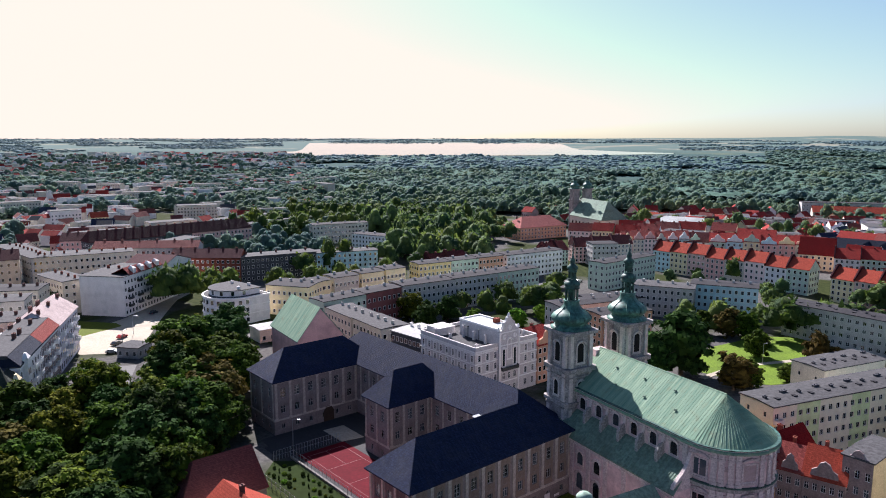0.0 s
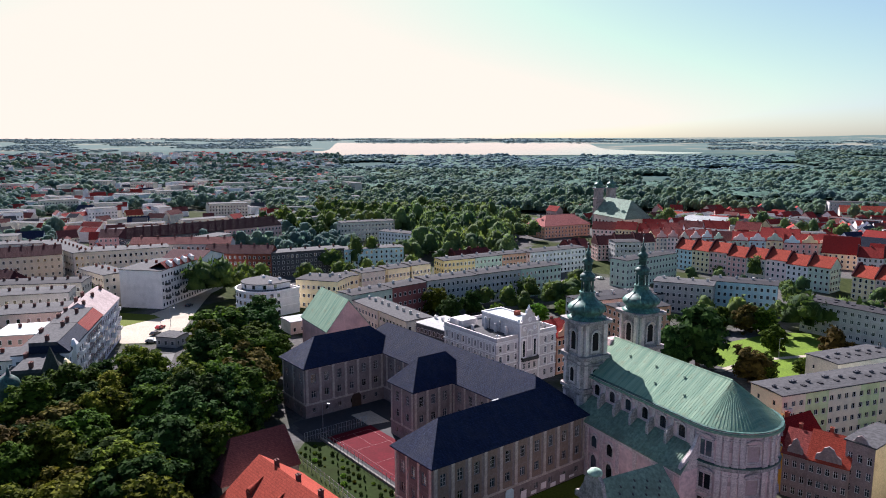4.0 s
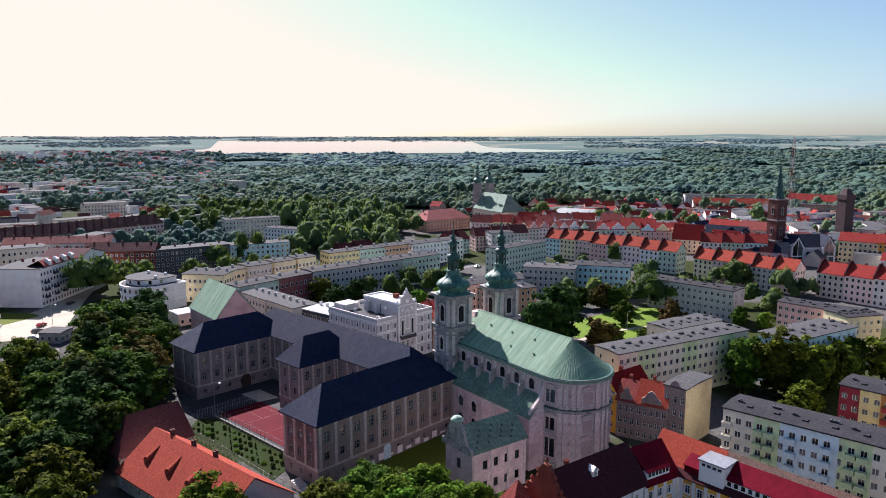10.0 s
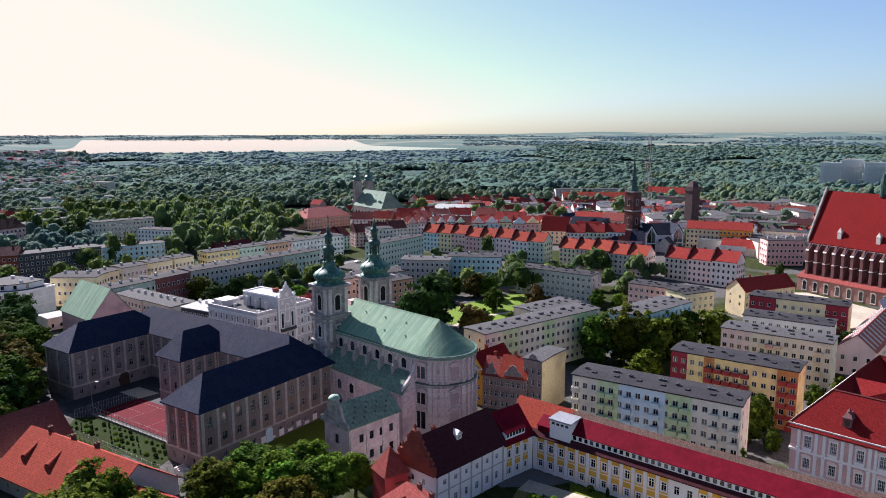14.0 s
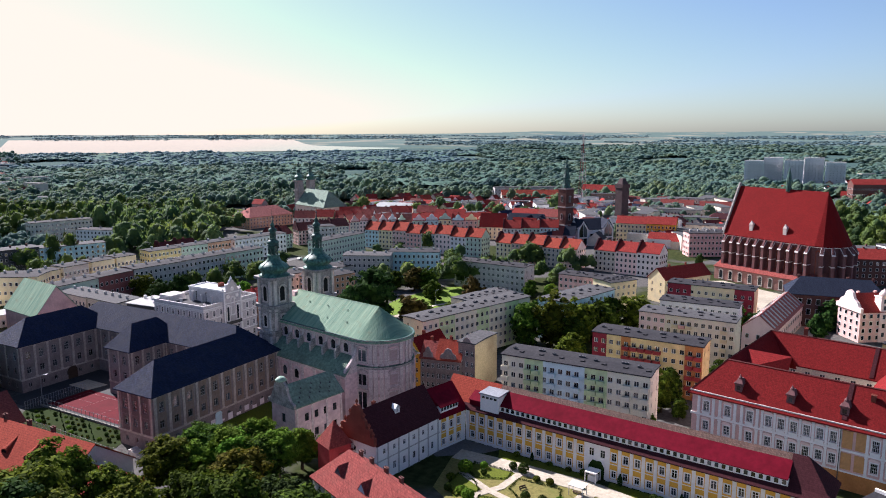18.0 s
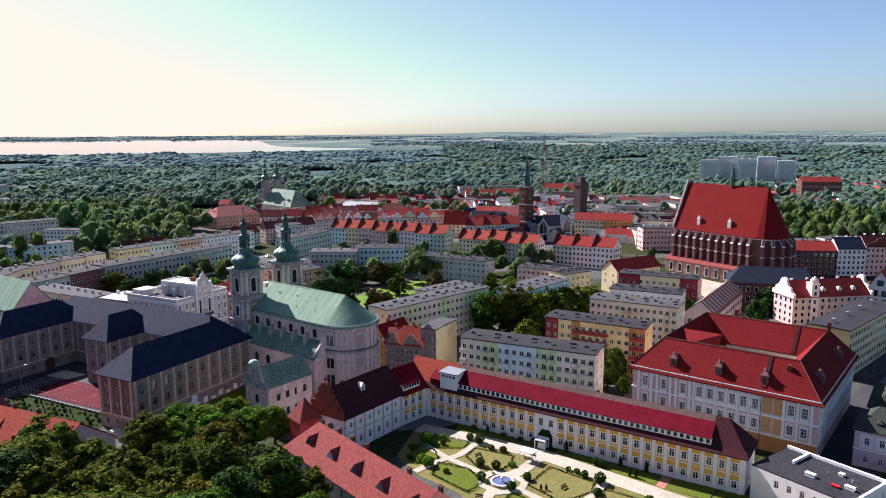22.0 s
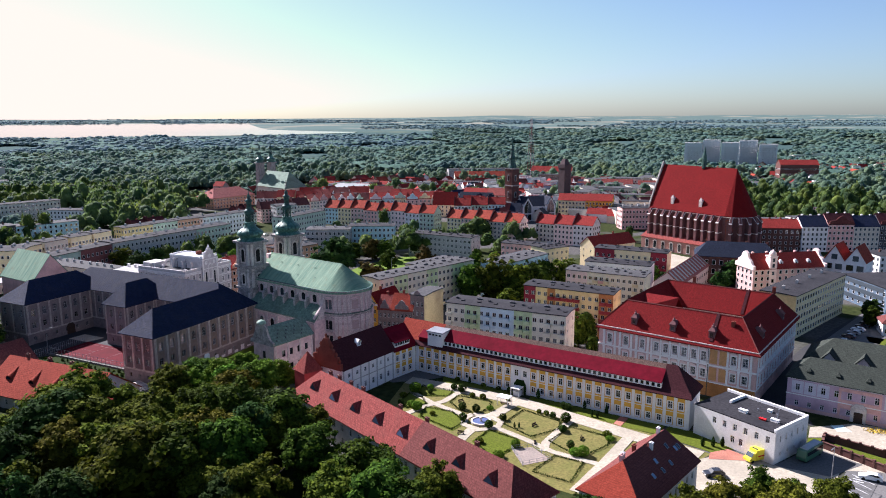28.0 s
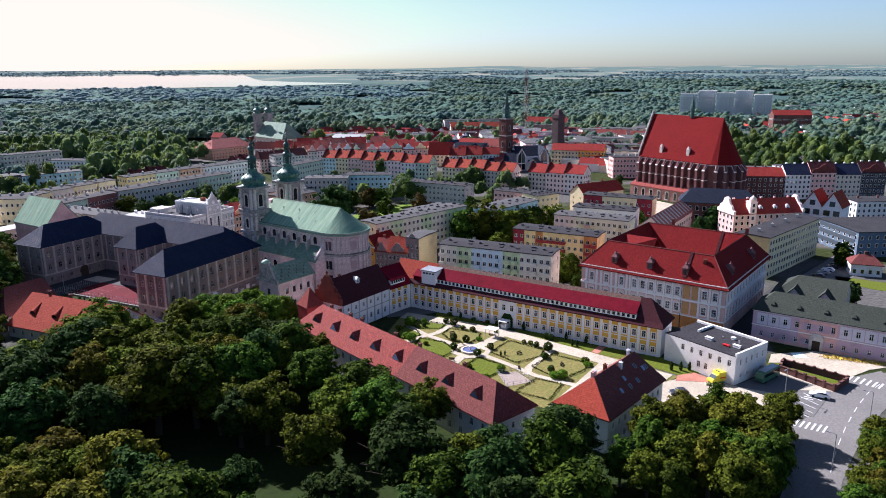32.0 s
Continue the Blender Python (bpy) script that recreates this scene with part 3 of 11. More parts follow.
def building(name, label, category, x, y, deg, L, W, H, roof, wall="plaster_beige", roofmat="tile_red", spec=None, chim=(), group="", trim=None, base=None, depth=0.22):
    """A house on an L x W plan at (x, y): walls with real openings, its roof, cornice and chimneys.
    roof: ("flat",) or ("ridge", rise, hip0, hip1) or ("ridge_y", ...) along the other way."""
    e = thing(name, label, category, x, y, deg, group=group)
    kind = roof[0]
    gab = None
    if kind == "ridge":
        gab = (roof[1], ("0" if roof[2] is None else "") + ("1" if roof[3] is None else ""))
    walls(e, L, W, -0.5, H, wall, spec or {}, depth, gab)
    bm = bmesh.new()
    if kind == "flat":
        tilt = 0.35
        o = 0.35
        shell(bm, [((-o, -o, H + 0.3), (L + o, -o, H + 0.3), (L + o, W / 2, H + 0.3 + tilt), (-o, W / 2, H + 0.3 + tilt)),
                   ((-o, W / 2, H + 0.3 + tilt), (L + o, W / 2, H + 0.3 + tilt), (L + o, W + o, H + 0.3), (-o, W + o, H + 0.3))], 0.29)
    elif kind == "ridge":
        shell(bm, roof_polys(L, W, H + 0.25, roof[1], 0.5, roof[2], roof[3]), 0.22)
    part("roof", bm, roofmat, e)
    if trim:
        band(e, L, W, H - 0.45, H - 0.02, 0.22, trim)
    if base:
        band(e, L, W, -0.5, 0.9, 0.06, base, "plinth")
    for c in chim:
        cx, cy = c[0], c[1]
        if kind == "flat":
            cz = H + 0.55
        else:
            cz = H + 0.25 + roof[1] * (1 - abs(cy - W / 2) / (W / 2))
        chimney(e, cx, cy, cz, *c[2:])
    return e

# ---- ground, far land, lake ----
EYE_H = 74.0


def land_z(r):
    """The plain rises gently towards the skyline."""
    if r <= 1200:
        return 0.0
    return EYE_H * (1 - 1 / 5.4 ** ((r - 1200) / 3600))


def polar_sheet(name, radii, a0, a1, n, lift, mat, label, category):
    vs, fs = [], []
    for r in radii:
        for i in range(n + 1):
            t = radians(a0 + (a1 - a0) * i / n)
            h = land_z(r)
            if r > 3600:
                h += max(0.0, (r - 3600) / 1200) * (6.0 * noise.noise((math.cos(t) * 9, math.sin(t) * 9, r / 900)) + 3.0 + 22.0 * max(0.0, math.cos(t) - 0.05) + 9.0 * math.exp(-((math.degrees(t) - 61) / 2.2) ** 2))
            vs.append((r * math.cos(t), r * math.sin(t), h + lift))
    for j in range(len(radii) - 1):
        for i in range(n):
            a = j * (n + 1) + i
            fs.append((a, a + n + 1, a + n + 2, a + 1))
    me = bpy.data.meshes.new(name)
    me.from_pydata(vs, [], fs)
    me.materials.append(MATS[mat])
    return tagged(new(name, me), label, category, kind="structure")


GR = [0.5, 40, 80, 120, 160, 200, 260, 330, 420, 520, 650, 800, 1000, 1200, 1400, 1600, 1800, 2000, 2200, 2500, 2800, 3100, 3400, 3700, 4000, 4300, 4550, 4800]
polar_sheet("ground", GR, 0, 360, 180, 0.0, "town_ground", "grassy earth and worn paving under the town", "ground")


def sheet(name, pts, z, mat, label, category, kind="structure"):
    """A flat patch of ground with a low edge."""
    bm = bmesh.new()
    prism(bm, pts, z - 0.12, z)
    bmesh.ops.recalc_face_normals(bm, faces=bm.faces)
    ob = new(name, mesh_of(bm, name, mat))
    return tagged(ob, label, category, kind=kind)


def at(a, b, o, deg):
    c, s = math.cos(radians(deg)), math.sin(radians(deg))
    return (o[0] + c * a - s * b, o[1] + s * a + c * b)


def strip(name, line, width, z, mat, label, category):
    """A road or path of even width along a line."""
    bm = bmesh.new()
    n = len(line)
    rows = []
    for i, (x, y) in enumerate(line):
        a, b = Vector(line[max(0, i - 1)]), Vector(line[min(n - 1, i + 1)])
        d = (b - a).normalized()
        rows.append([bm.verts.new((x - d.y * s * width / 2, y + d.x * s * width / 2, zz)) for s, zz in ((-1, z - 0.12), (-1, z), (1, z), (1, z - 0.12))])
    for a, b in zip(rows, rows[1:]):
        for i in range(3):
            bm.faces.new((a[i], b[i], b[i + 1], a[i + 1]))
    bmesh.ops.recalc_face_normals(bm, faces=bm.faces)
    return tagged(new(name, mesh_of(bm, name, mat)), label, category, kind="structure")


# the lake, with its ragged shore
vs, fs = [], []
LR = [1990, 2030, 2080, 2140, 2200, 2270, 2350, 2440, 2540, 2650, 2800, 2950, 3100, 3300]
NL = 70
for j, r in enumerate(LR):
    k = j / (len(LR) - 1)
    a_left = float(np.interp(k, (0, 0.08, 0.16, 0.3, 0.38, 0.5, 1.0), (99.5, 104.0, 105.2, 104.6, 101.5, 101.0, 100.4)))
    a_right = float(np.interp(k, (0, 0.1, 0.2, 0.32, 0.42, 0.55, 1.0), (85.5, 77.0, 72.6, 72.2, 77.0, 79.6, 81.0)))
    for i in range(NL + 1):
        t = a_right + (a_left - a_right) * i / NL
        w = noise.noise((t * 0.5, 1.7, r * 0.01)) * 34
        rr = r + w
        vs.append((rr * math.cos(radians(t)), rr * math.sin(radians(t)), land_z(rr) + 0.8))
for j in range(len(LR) - 1):
    for i in range(NL):
        a = j * (NL + 1) + i
        fs.append((a, a + 1, a + NL + 2, a + NL + 1))
me = bpy.data.meshes.new("water")
me.from_pydata(vs, [], fs)
me.materials.append(MATS["lake_water"])
lake = tagged(new("water", me), "wide pale lake glittering below the skyline", "lake", kind="structure")
bmt = bmesh.new()
bmt.from_mesh(me)
bmesh.ops.recalc_face_normals(bmt, faces=bmt.faces)
if sum(f.normal.z for f in bmt.faces) < 0:
    bmesh.ops.reverse_faces(bmt, faces=bmt.faces)
bmt.to_mesh(me)
bmt.free()

# ---- the old college: four wings round two yards ----
SO, SD = (-5.6, 115.0), 40.0


def sp(u, w):
    return at(u, w, SO, SD)


DK = ("wood_dark", "glass")


def pilasters(parent, xs, p, d, n, z0, z1, w, out, mat, name="pilaster"):
    bm = bmesh.new()
    box(bm, -w / 2, w / 2, -out, 0.0, z0, z1)
    box(bm, -w / 2 - 0.08, w / 2 + 0.08, -out - 0.06, 0.0, z1 - 0.35, z1)
    box(bm, -w / 2 - 0.08, w / 2 + 0.08, -out - 0.06, 0.0, z0, z0 + 0.3)
    me = mesh_of(bm, name, mat)
    ang = math.atan2(d[1], d[0])
    for x in xs:
        hang(new(name, me), parent, "", Matrix.Translation((p[0] + d[0] * x, p[1] + d[1] * x, 0)) @ Matrix.Rotation(ang, 4, "Z"))


def panels(parent, xs, p, d, n, rows, w, mat, name="panel", out=0.03):
    ang = math.atan2(d[1], d[0])
    for z0, z1, hole in rows:
        bm = bmesh.new()
        hw, hz0, hz1 = hole
        for x0, x1, a, b in ((-w / 2, w / 2, z0, hz0), (-w / 2, w / 2, hz1, z1), (-w / 2, -hw / 2, hz0, hz1), (hw / 2, w / 2, hz0, hz1)):
            if x1 - x0 > 0.02 and b - a > 0.02:
                box(bm, x0, x1, -out, 0.0, a, b)
        me = mesh_of(bm, name, mat)
        for x in xs:
            hang(new(name, me), parent, "", Matrix.Translation((p[0] + d[0] * x, p[1] + d[1] * x, 0)) @ Matrix.Rotation(ang, 4, "Z"))


def rib_(bm, a, b, w, h):
    a, b = Vector(a), Vector(b)
    d = (b - a).normalized()
    q = d.cross(Vector((0, 0, 1))).normalized() * w
    up = q.cross(d).normalized() * h
    v = [bm.verts.new(p) for p in (a - q, a + q, a + up, b - q, b + q, b + up)]
    for f in ((0, 1, 4, 3), (1, 2, 5, 4), (2, 0, 3, 5)):
        bm.faces.new([v[i] for i in f])


LK = ("plaster_grey", "glass")


def school_wing(label, u, w, deg, L, W, rise, hip0, hip1, spec, pil, dormers=()):
    x, y = sp(u, w)
    e = thing("school_wing", label, "school building", x, y, deg, group="wings of the old college")
    walls(e, L, W, -0.5, 14.0, "plaster_school", spec, 0.3)
    bm = bmesh.new()
    shell(bm, roof_polys(L, W, 14.45, rise, 0.7, hip0, hip1), 0.25)
    part("roof", bm, "slate", e, "dark slate hipped roof")
    bm = bmesh.new()
    for i in range(int((L + 1.0) / 0.8)):
        x = -0.4 + i * 0.8
        k = min(1.0, (x + 0.6) / hip0 if hip0 else 1.0, (L + 0.6 - x) / hip1 if hip1 else 1.0)
        if k > 0.08:
            for y0, sg in ((0.0, 1), (W, -1)):
                rib_(bm, (x, y0 - sg * 0.65, 14.45 - 0.65 * rise / (W / 2) + 0.02), (x, y0 + sg * k * W / 2, 14.47 + rise * k), 0.02, 0.025)
    part("roof_seam", bm, "slate", e)
    band(e, L, W, 13.35, 14.0, 0.32, "plaster_school_light")
    band(e, L, W, 3.5, 3.95, 0.12, "plaster_school_light", "string_course")
    for s, xs, pw in pil:
        c, d, n = SIDES[s]
        pilasters(e, xs, (c[0] * L, c[1] * W), d, n, 3.96, 13.35, pw, 0.14, "plaster_school_light")
    return e


def rows_school(n, lo, hi, ground=True):
    r = [(n, [5.3], 1.35, 1.9, "cross", lo, hi, *LK), (n, [9.3], 1.45, 2.5, "grid", lo, hi, *LK)]
    if ground:
        r.append((n, [1.2], 1.0, 1.3, "pair", lo, hi, *LK))
    return r


nA = 10
stA = 41.0 / nA
wing = school_wing("long grey plaster college wing with dark slate hipped roof", 0, 0, SD, 42.0, 12.3, 5.6, 6.1, 6.1,
                   {"S": rows_school(nA, 0.5, 41.5), "W": rows_school(3, 0.9, 11.4), "N": rows_school(8, 10, 41)},
                   [("S", [0.7 + stA * i for i in range(nA + 1)], 0.75), ("W", [0.5, 4.2, 8.1, 11.8], 0.55)])
for s, n, lo, hi, ln in (("S", nA, 0.5, 41.5, 42.0), ("W", 3, 0.9, 11.4, 12.3)):
    c, d, nn = SIDES[s]
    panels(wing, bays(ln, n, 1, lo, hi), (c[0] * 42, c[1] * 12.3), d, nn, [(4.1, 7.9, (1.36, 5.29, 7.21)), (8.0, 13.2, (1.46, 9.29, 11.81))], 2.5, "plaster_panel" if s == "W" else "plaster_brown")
bm = bmesh.new()
box(bm, -1.1, 1.1, -0.12, 0.0, 0.0, 3.0)
prism(bm, [(-1.1, -0.12), (1.1, -0.12), (1.1, 0.0), (-1.1, 0.0)], 3.0, 3.7, top=0.4)
part("door_surround", bm, "plaster_blue", wing, "pale blue arched doorway", pose(19.5, 0, 0))
for i in range(9):
    bm = bmesh.new()
    box(bm, 14 + i * 2.9, 15.6 + i * 2.9, -0.05, 0.0, 0.1 + (i % 3) * 0.2, 1.0 + (i % 2) * 0.9)
    part("bare_patch", bm, "plaster_white", wing, "pale patch where plaster has come off")
bm = bmesh.new()
box(bm, -0.8, 0.8, -1.6, 1.6, -1.2, 0.9)
shell(bm, [((-0.95, -1.8, 0.85), (0.95, -1.8, 0.85), (0.95, 1.8, 1.25), (-0.95, 1.8, 1.25))], 0.12)
part("dormer", bm, "sheet_metal", wing, "grey sheet-metal roof hatch", pose(27, 11.2, 15.6))

school_wing("short college wing with windows between ochre plaster piers", 20.7, 34.8, SD, 18.4, 9.8, 5.6, 4.9, 4.9,
            {"S": rows_school(3, 0.6, 11.4), "W": rows_school(2, 0.6, 9.2)},
            [("S", [0.6, 4.1, 7.7, 11.3], 0.6), ("W", [0.5, 4.9, 9.3], 0.5)])
wingc = school_wing("far college wing with shaded grey plaster front", 8.0, 66.0, SD, 31.0, 13.3, 5.6, 6.6, 6.6,
                    {"S": rows_school(6, 0.6, 24.0), "W": rows_school(3, 0.6, 12.7)},
                    [("S", [0.6 + 3.9 * i for i in range(7)], 0.65), ("W", [0.5, 6.6, 12.8], 0.5)])
bm = bmesh.new()
box(bm, -1.5, 1.5, -0.2, 0.02, 0.0, 2.8)
prism(bm, [(-1.5, -0.2), (1.5, -0.2), (1.5, 0.02), (-1.5, 0.02)], 2.8, 4.0, top=0.5)
part("gateway", bm, "wood_dark", wingc, "dark arched gateway", pose(15.5, 0, 0))
spine = school_wing("connecting college wing with weathered grey slate roof", 45.0, 6.0, SD + 90, 73.3, 12.5, 5.6, 6.2, 6.2,
                    {"N": rows_school(5, 15.0, 35.0, False) + rows_school(5, 45.0, 66.5, False), "S": rows_school(16, 2, 71, False)},
                    [("N", [15.2 + 4.0 * i for i in range(6)] + [45.2 + 4.25 * i for i in range(6)], 0.5)])
bm = bmesh.new()
box(bm, -0.05, 0.05, -0.05, 0.05, 0, 0.1)
part("finial", bm, "sheet_metal", spine, "", pose(36, 6.2, 20.1))

# ---- the twin-towered church ----
church = thing("church", "baroque church with pink plaster walls and green copper roof", "church", 34.6, 154.7, -61.0)
HN, HA, XE = 8.7, 13.3, 34.5
ZN, ZR, ZA = 21.0, 27.9, 12.6
# nave walls with round-headed windows
NB = 6


def arch_window(parent, m, w, h, frame="plaster_pink_trim", pane="glass", surround=0.28):
    """A round-headed window, facing -y: moulded surround, with its pane set in."""
    key = ("arch", w, h, frame, pane, surround)
    if key not in WINS:
        n = 8
        bm = bmesh.new()
        r = w / 2
        inner = [(-r, 0)] + [(-r * math.cos(math.pi * i / n), h - r + r * math.sin(math.pi * i / n)) for i in range(n + 1)] + [(r, 0)]
        q = r + surround
        outer = [(-q, -surround)] + [(-q * math.cos(math.pi * i / n), h - r + q * math.sin(math.pi * i / n)) for i in range(n + 1)] + [(q, -surround)]
        layers = []
        for y in (-0.16, 0.0):
            layers.append(([bm.verts.new((x, y, z)) for x, z in inner], [bm.verts.new((x, y, z)) for x, z in outer]))
        k = len(inner)
        for i in range(k - 1):
            (a, b), (c, d) = layers
            bm.faces.new((b[i], b[i + 1], a[i + 1], a[i]))
            bm.faces.new((b[i + 1], b[i], d[i], d[i + 1]))
            bm.faces.new((a[i], a[i + 1], c[i + 1], c[i]))
        (a, b), (c, d) = layers
        bm.faces.new((b[-1], b[0], a[0], a[-1]))
        bm.faces.new((b[0], b[-1], d[-1], d[0]))
        box(bm, -q - 0.1, q + 0.1, -0.24, 0.0, -surround - 0.18, -surround)
        q2, q3 = q + 0.05, q + 0.32
        ha = [math.pi * (0.12 + 0.76 * i / 8) for i in range(9)]
        for i in range(8):
            hv = [bm.verts.new((-rr * math.cos(t), y, h - r + rr * math.sin(t))) for y in (-0.45, 0.0) for rr, t in ((q2, ha[i]), (q3, ha[i]), (q3, ha[i + 1]), (q2, ha[i + 1]))]
            for f in ((0, 1, 2, 3), (4, 5, 6, 7), (1, 2, 6, 5), (0, 3, 7, 4)):
                bm.faces.new([hv[c] for c in f])
        bmesh.ops.recalc_face_normals(bm, faces=bm.faces)
        fr = mesh_of(bm, "window", frame)
        bm = bmesh.new()
        vv = [bm.verts.new((x, -0.03, z)) for x, z in inner]
        bm.faces.new(vv)
        bmesh.ops.recalc_face_normals(bm, faces=bm.faces)
        for f in bm.faces:
            if f.normal.y > 0:
                f.normal_flip()
        box(bm, -0.035, 0.035, -0.09, -0.03, 0, h - 0.05)
        for z in (h * 0.28, h * 0.55, h * 0.8):
            box(bm, -r * 0.8, r * 0.8, -0.08, -0.03, z - 0.03, z + 0.03)
        WINS[key] = (fr, mesh_of(bm, "pane", pane))
    fr, pa = WINS[key]
    ob = hang(new("window", fr), parent, "", m)
    hang(new("pane", pa), ob)
    return ob


bm = bmesh.new()
N2 = 14
plan = [(1.0, -HN), (XE, -HN)] + [(XE + HN * math.sin(math.pi * i / N2), -HN * math.cos(math.pi * i / N2)) for i in range(1, N2)] + [(XE, HN), (1.0, HN)]
prism(bm, plan, -0.5, ZN)
part("nave_wall", bm, "plaster_pink", church, "weathered pink-grey plaster nave and round apse")


def ring_moulding(name, z0, z1, out, mat, x0=1.0):
    bm = bmesh.new()
    r = HN + out
    o = [(x0, -r), (XE, -r)] + [(XE + r * math.sin(math.pi * i / N2), -r * math.cos(math.pi * i / N2)) for i in range(1, N2)] + [(XE, r), (x0, r)]
    prism(bm, o, z0, z1)
    return part(name, bm, mat, church)


ring_moulding("cornice", 20.2, 21.05, 0.55, "plaster_pink_trim")
ring_moulding("cornice", 19.3, 19.6, 0.2, "plaster_pink_trim")
ring_moulding("string_course", 13.4, 14.1, 0.45, "stone_tower", 33.6)
ring_moulding("string_course", 12.4, 12.7, 0.15, "plaster_pink_trim", 33.6)
ring_moulding("flashing", 14.1, 14.32, 0.62, "copper_dark", 33.6)
ring_moulding("flashing", 21.05, 21.2, 0.7, "copper_dark")
ring_moulding("plinth", -0.5, 1.6, 0.25, "stone_tower", 33.6)
# copper nave roof with its half-cone end, and standing seams
bm = bmesh.new()
ov = 0.8
ze = ZN + 0.3 - ov * (ZR - ZN) / HN
r = HN + ov
polys = [((0.5, -r, ze), (XE, -r, ze), (XE, 0, ZR), (0.5, 0, ZR)), ((XE, r, ze), (0.5, r, ze), (0.5, 0, ZR), (XE, 0, ZR))]
ap = [(XE + r * math.sin(math.pi * i / N2), -r * math.cos(math.pi * i / N2), ze) for i in range(N2 + 1)]
for a, b_ in zip(ap, ap[1:]):
    polys.append((a, b_, (XE, 0, ZR)))
shell(bm, polys, 0.3)
part("roof", bm, "copper_roof", church, "green copper sheet roof with standing seams")
bm = bmesh.new()


def rib(bm, a, b, w=0.05, h=0.09):
    a, b = Vector(a), Vector(b)
    d = (b - a).normalized()
    s = d.cross(Vector((0, 0, 1))).normalized() * w
    up = s.cross(d).normalized() * h
    v = [bm.verts.new(p) for p in (a - s, a + s, a + up, b - s, b + s, b + up)]
    for q in ((0, 1, 4, 3), (1, 2, 5, 4), (2, 0, 3, 5)):
        bm.faces.new([v[i] for i in q])


for i in range(55):
    x = 0.8 + i * 0.62
    rib(bm, (x, 0, ZR), (x, -r, ze), 0.03, 0.035)
    rib(bm, (x, 0, ZR), (x, r, ze), 0.03, 0.035)
for i in range(1, 40):
    t = math.pi * i / 40
    rib(bm, (XE, 0, ZR), (XE + r * math.sin(t), -r * math.cos(t), ze), 0.03, 0.035)
rib(bm, (0.5, 0, ZR), (XE, 0, ZR + 0.001), 0.16, 0.14)
part("roof_seam", bm, "copper_roof", church)
bm = bmesh.new()
prism(bm, [(-0.24, -0.34), (0.24, -0.34), (0.24, 0.08), (-0.24, 0.08)], 0, 0.3, top=0.6)
hatch = mesh_of(bm, "roof_hatch", "copper_dull")
for x in (9, 17, 25):
    for y in (2.6, 5.6):
        hang(new("roof_hatch", hatch), church, "", pose(x + (3 if y > 3 else 0), -y, ZR - (ZR - ze) * y / r + 0.02))
for i in range(NB):
    x = 5.6 + i * 5.05
    arch_window(church, pose(x, -HN, 16.9), 1.7, 2.5)
    arch_window(church, pose(x, HN, 16.9, 0, 0, 180), 1.7, 2.5)


def hooded_window(parent, m, w, h, blind=False, hood=0.55):
    """A straight-headed window with moulded jambs, sill and a raised segmental hood; blind ones are plastered up."""
    key = ("hooded", w, h, blind, hood)
    if key not in WINS:
        bm = bmesh.new()
        q = w / 2 + 0.32
        for x0, x1, z0, z1, out in ((-q, -w / 2, -0.3, h + 0.3, 0.18), (w / 2, q, -0.3, h + 0.3, 0.18), (-w / 2, w / 2, h, h + 0.3, 0.18), (-q - 0.12, q + 0.12, -0.55, -0.3, 0.32), (-w / 2, w / 2, -0.3, 0.0, 0.18)):
            box(bm, x0, x1, -out, 0.05, z0, z1)
        arc = [(-(q + 0.25) + (2 * q + 0.5) * i / 8, h + 0.5 + hood * math.sin(math.pi * i / 8)) for i in range(9)]
        for (xa, za), (xb, zb) in zip(arc, arc[1:]):
            v = [bm.verts.new((x, y, z)) for y in (-0.5, 0.05) for x, z in ((xa, za), (xb, zb), (xb, zb + 0.28), (xa, za + 0.28))]
            for f in ((0, 1, 2, 3), (4, 5, 6, 7), (3, 2, 6, 7), (0, 1, 5, 4)):
                bm.faces.new([v[i] for i in f])
        bmesh.ops.recalc_face_normals(bm, faces=bm.faces)
        g = bmesh.new()
        box(g, -w / 2, w / 2, -0.04, 0.02, 0, h)
        if not blind:
            for z in (h * 0.33, h * 0.66):
                box(g, -w / 2, w / 2, -0.08, -0.04, z - 0.03, z + 0.03)
            box(g, -0.04, 0.04, -0.09, -0.04, 0, h)
        WINS[key] = (mesh_of(bm, "window", "plaster_pink_trim"), mesh_of(g, "pane", "plaster_pink_shade" if blind else "glass"))
    ob = hang(new("window", WINS[key][0]), parent, "", m)
    hang(new("pane", WINS[key][1]), ob, "plastered blind panel" if blind else "")


for a, blind in ((14, False), (69, True), (130, True), (172, False)):
    t = radians(a)
    px, py = XE + (HN - 0.06) * math.sin(t), -(HN - 0.06) * math.cos(t)
    hooded_window(church, pose(px, py, 15.4, 0, 0, a), 2.3, 3.0, blind)
    hooded_window(church, pose(px, py, 9.0, 0, 0, a), 2.3, 2.9, blind)
    hooded_window(church, pose(px, py, 2.8, 0, 0, a), 2.5, 4.3, blind)
bm = bmesh.new()
for z0, z1, w, out in ((-0.5, 13.35, 0.5, 0.34), (14.35, 20.15, 0.48, 0.3), (12.1, 12.38, 0.62, 0.46), (18.9, 19.28, 0.6, 0.42), (14.35, 14.9, 0.6, 0.4), (1.6, 2.2, 0.62, 0.46)):
    box(bm, -w, w, -out, 0.05, z0, z1)
pil = mesh_of(bm, "pilaster", "plaster_pink_trim")
for a in (-7, 30, 38, 48, 56, 84, 97, 108, 150):
    t = radians(max(a, 0))
    hang(new("pilaster", pil), church, "", pose(XE + HN * math.sin(t) + min(a, 0) * 0.12, -HN * math.cos(t), 0, 0, 0, max(a, 0)))
bm = bmesh.new()
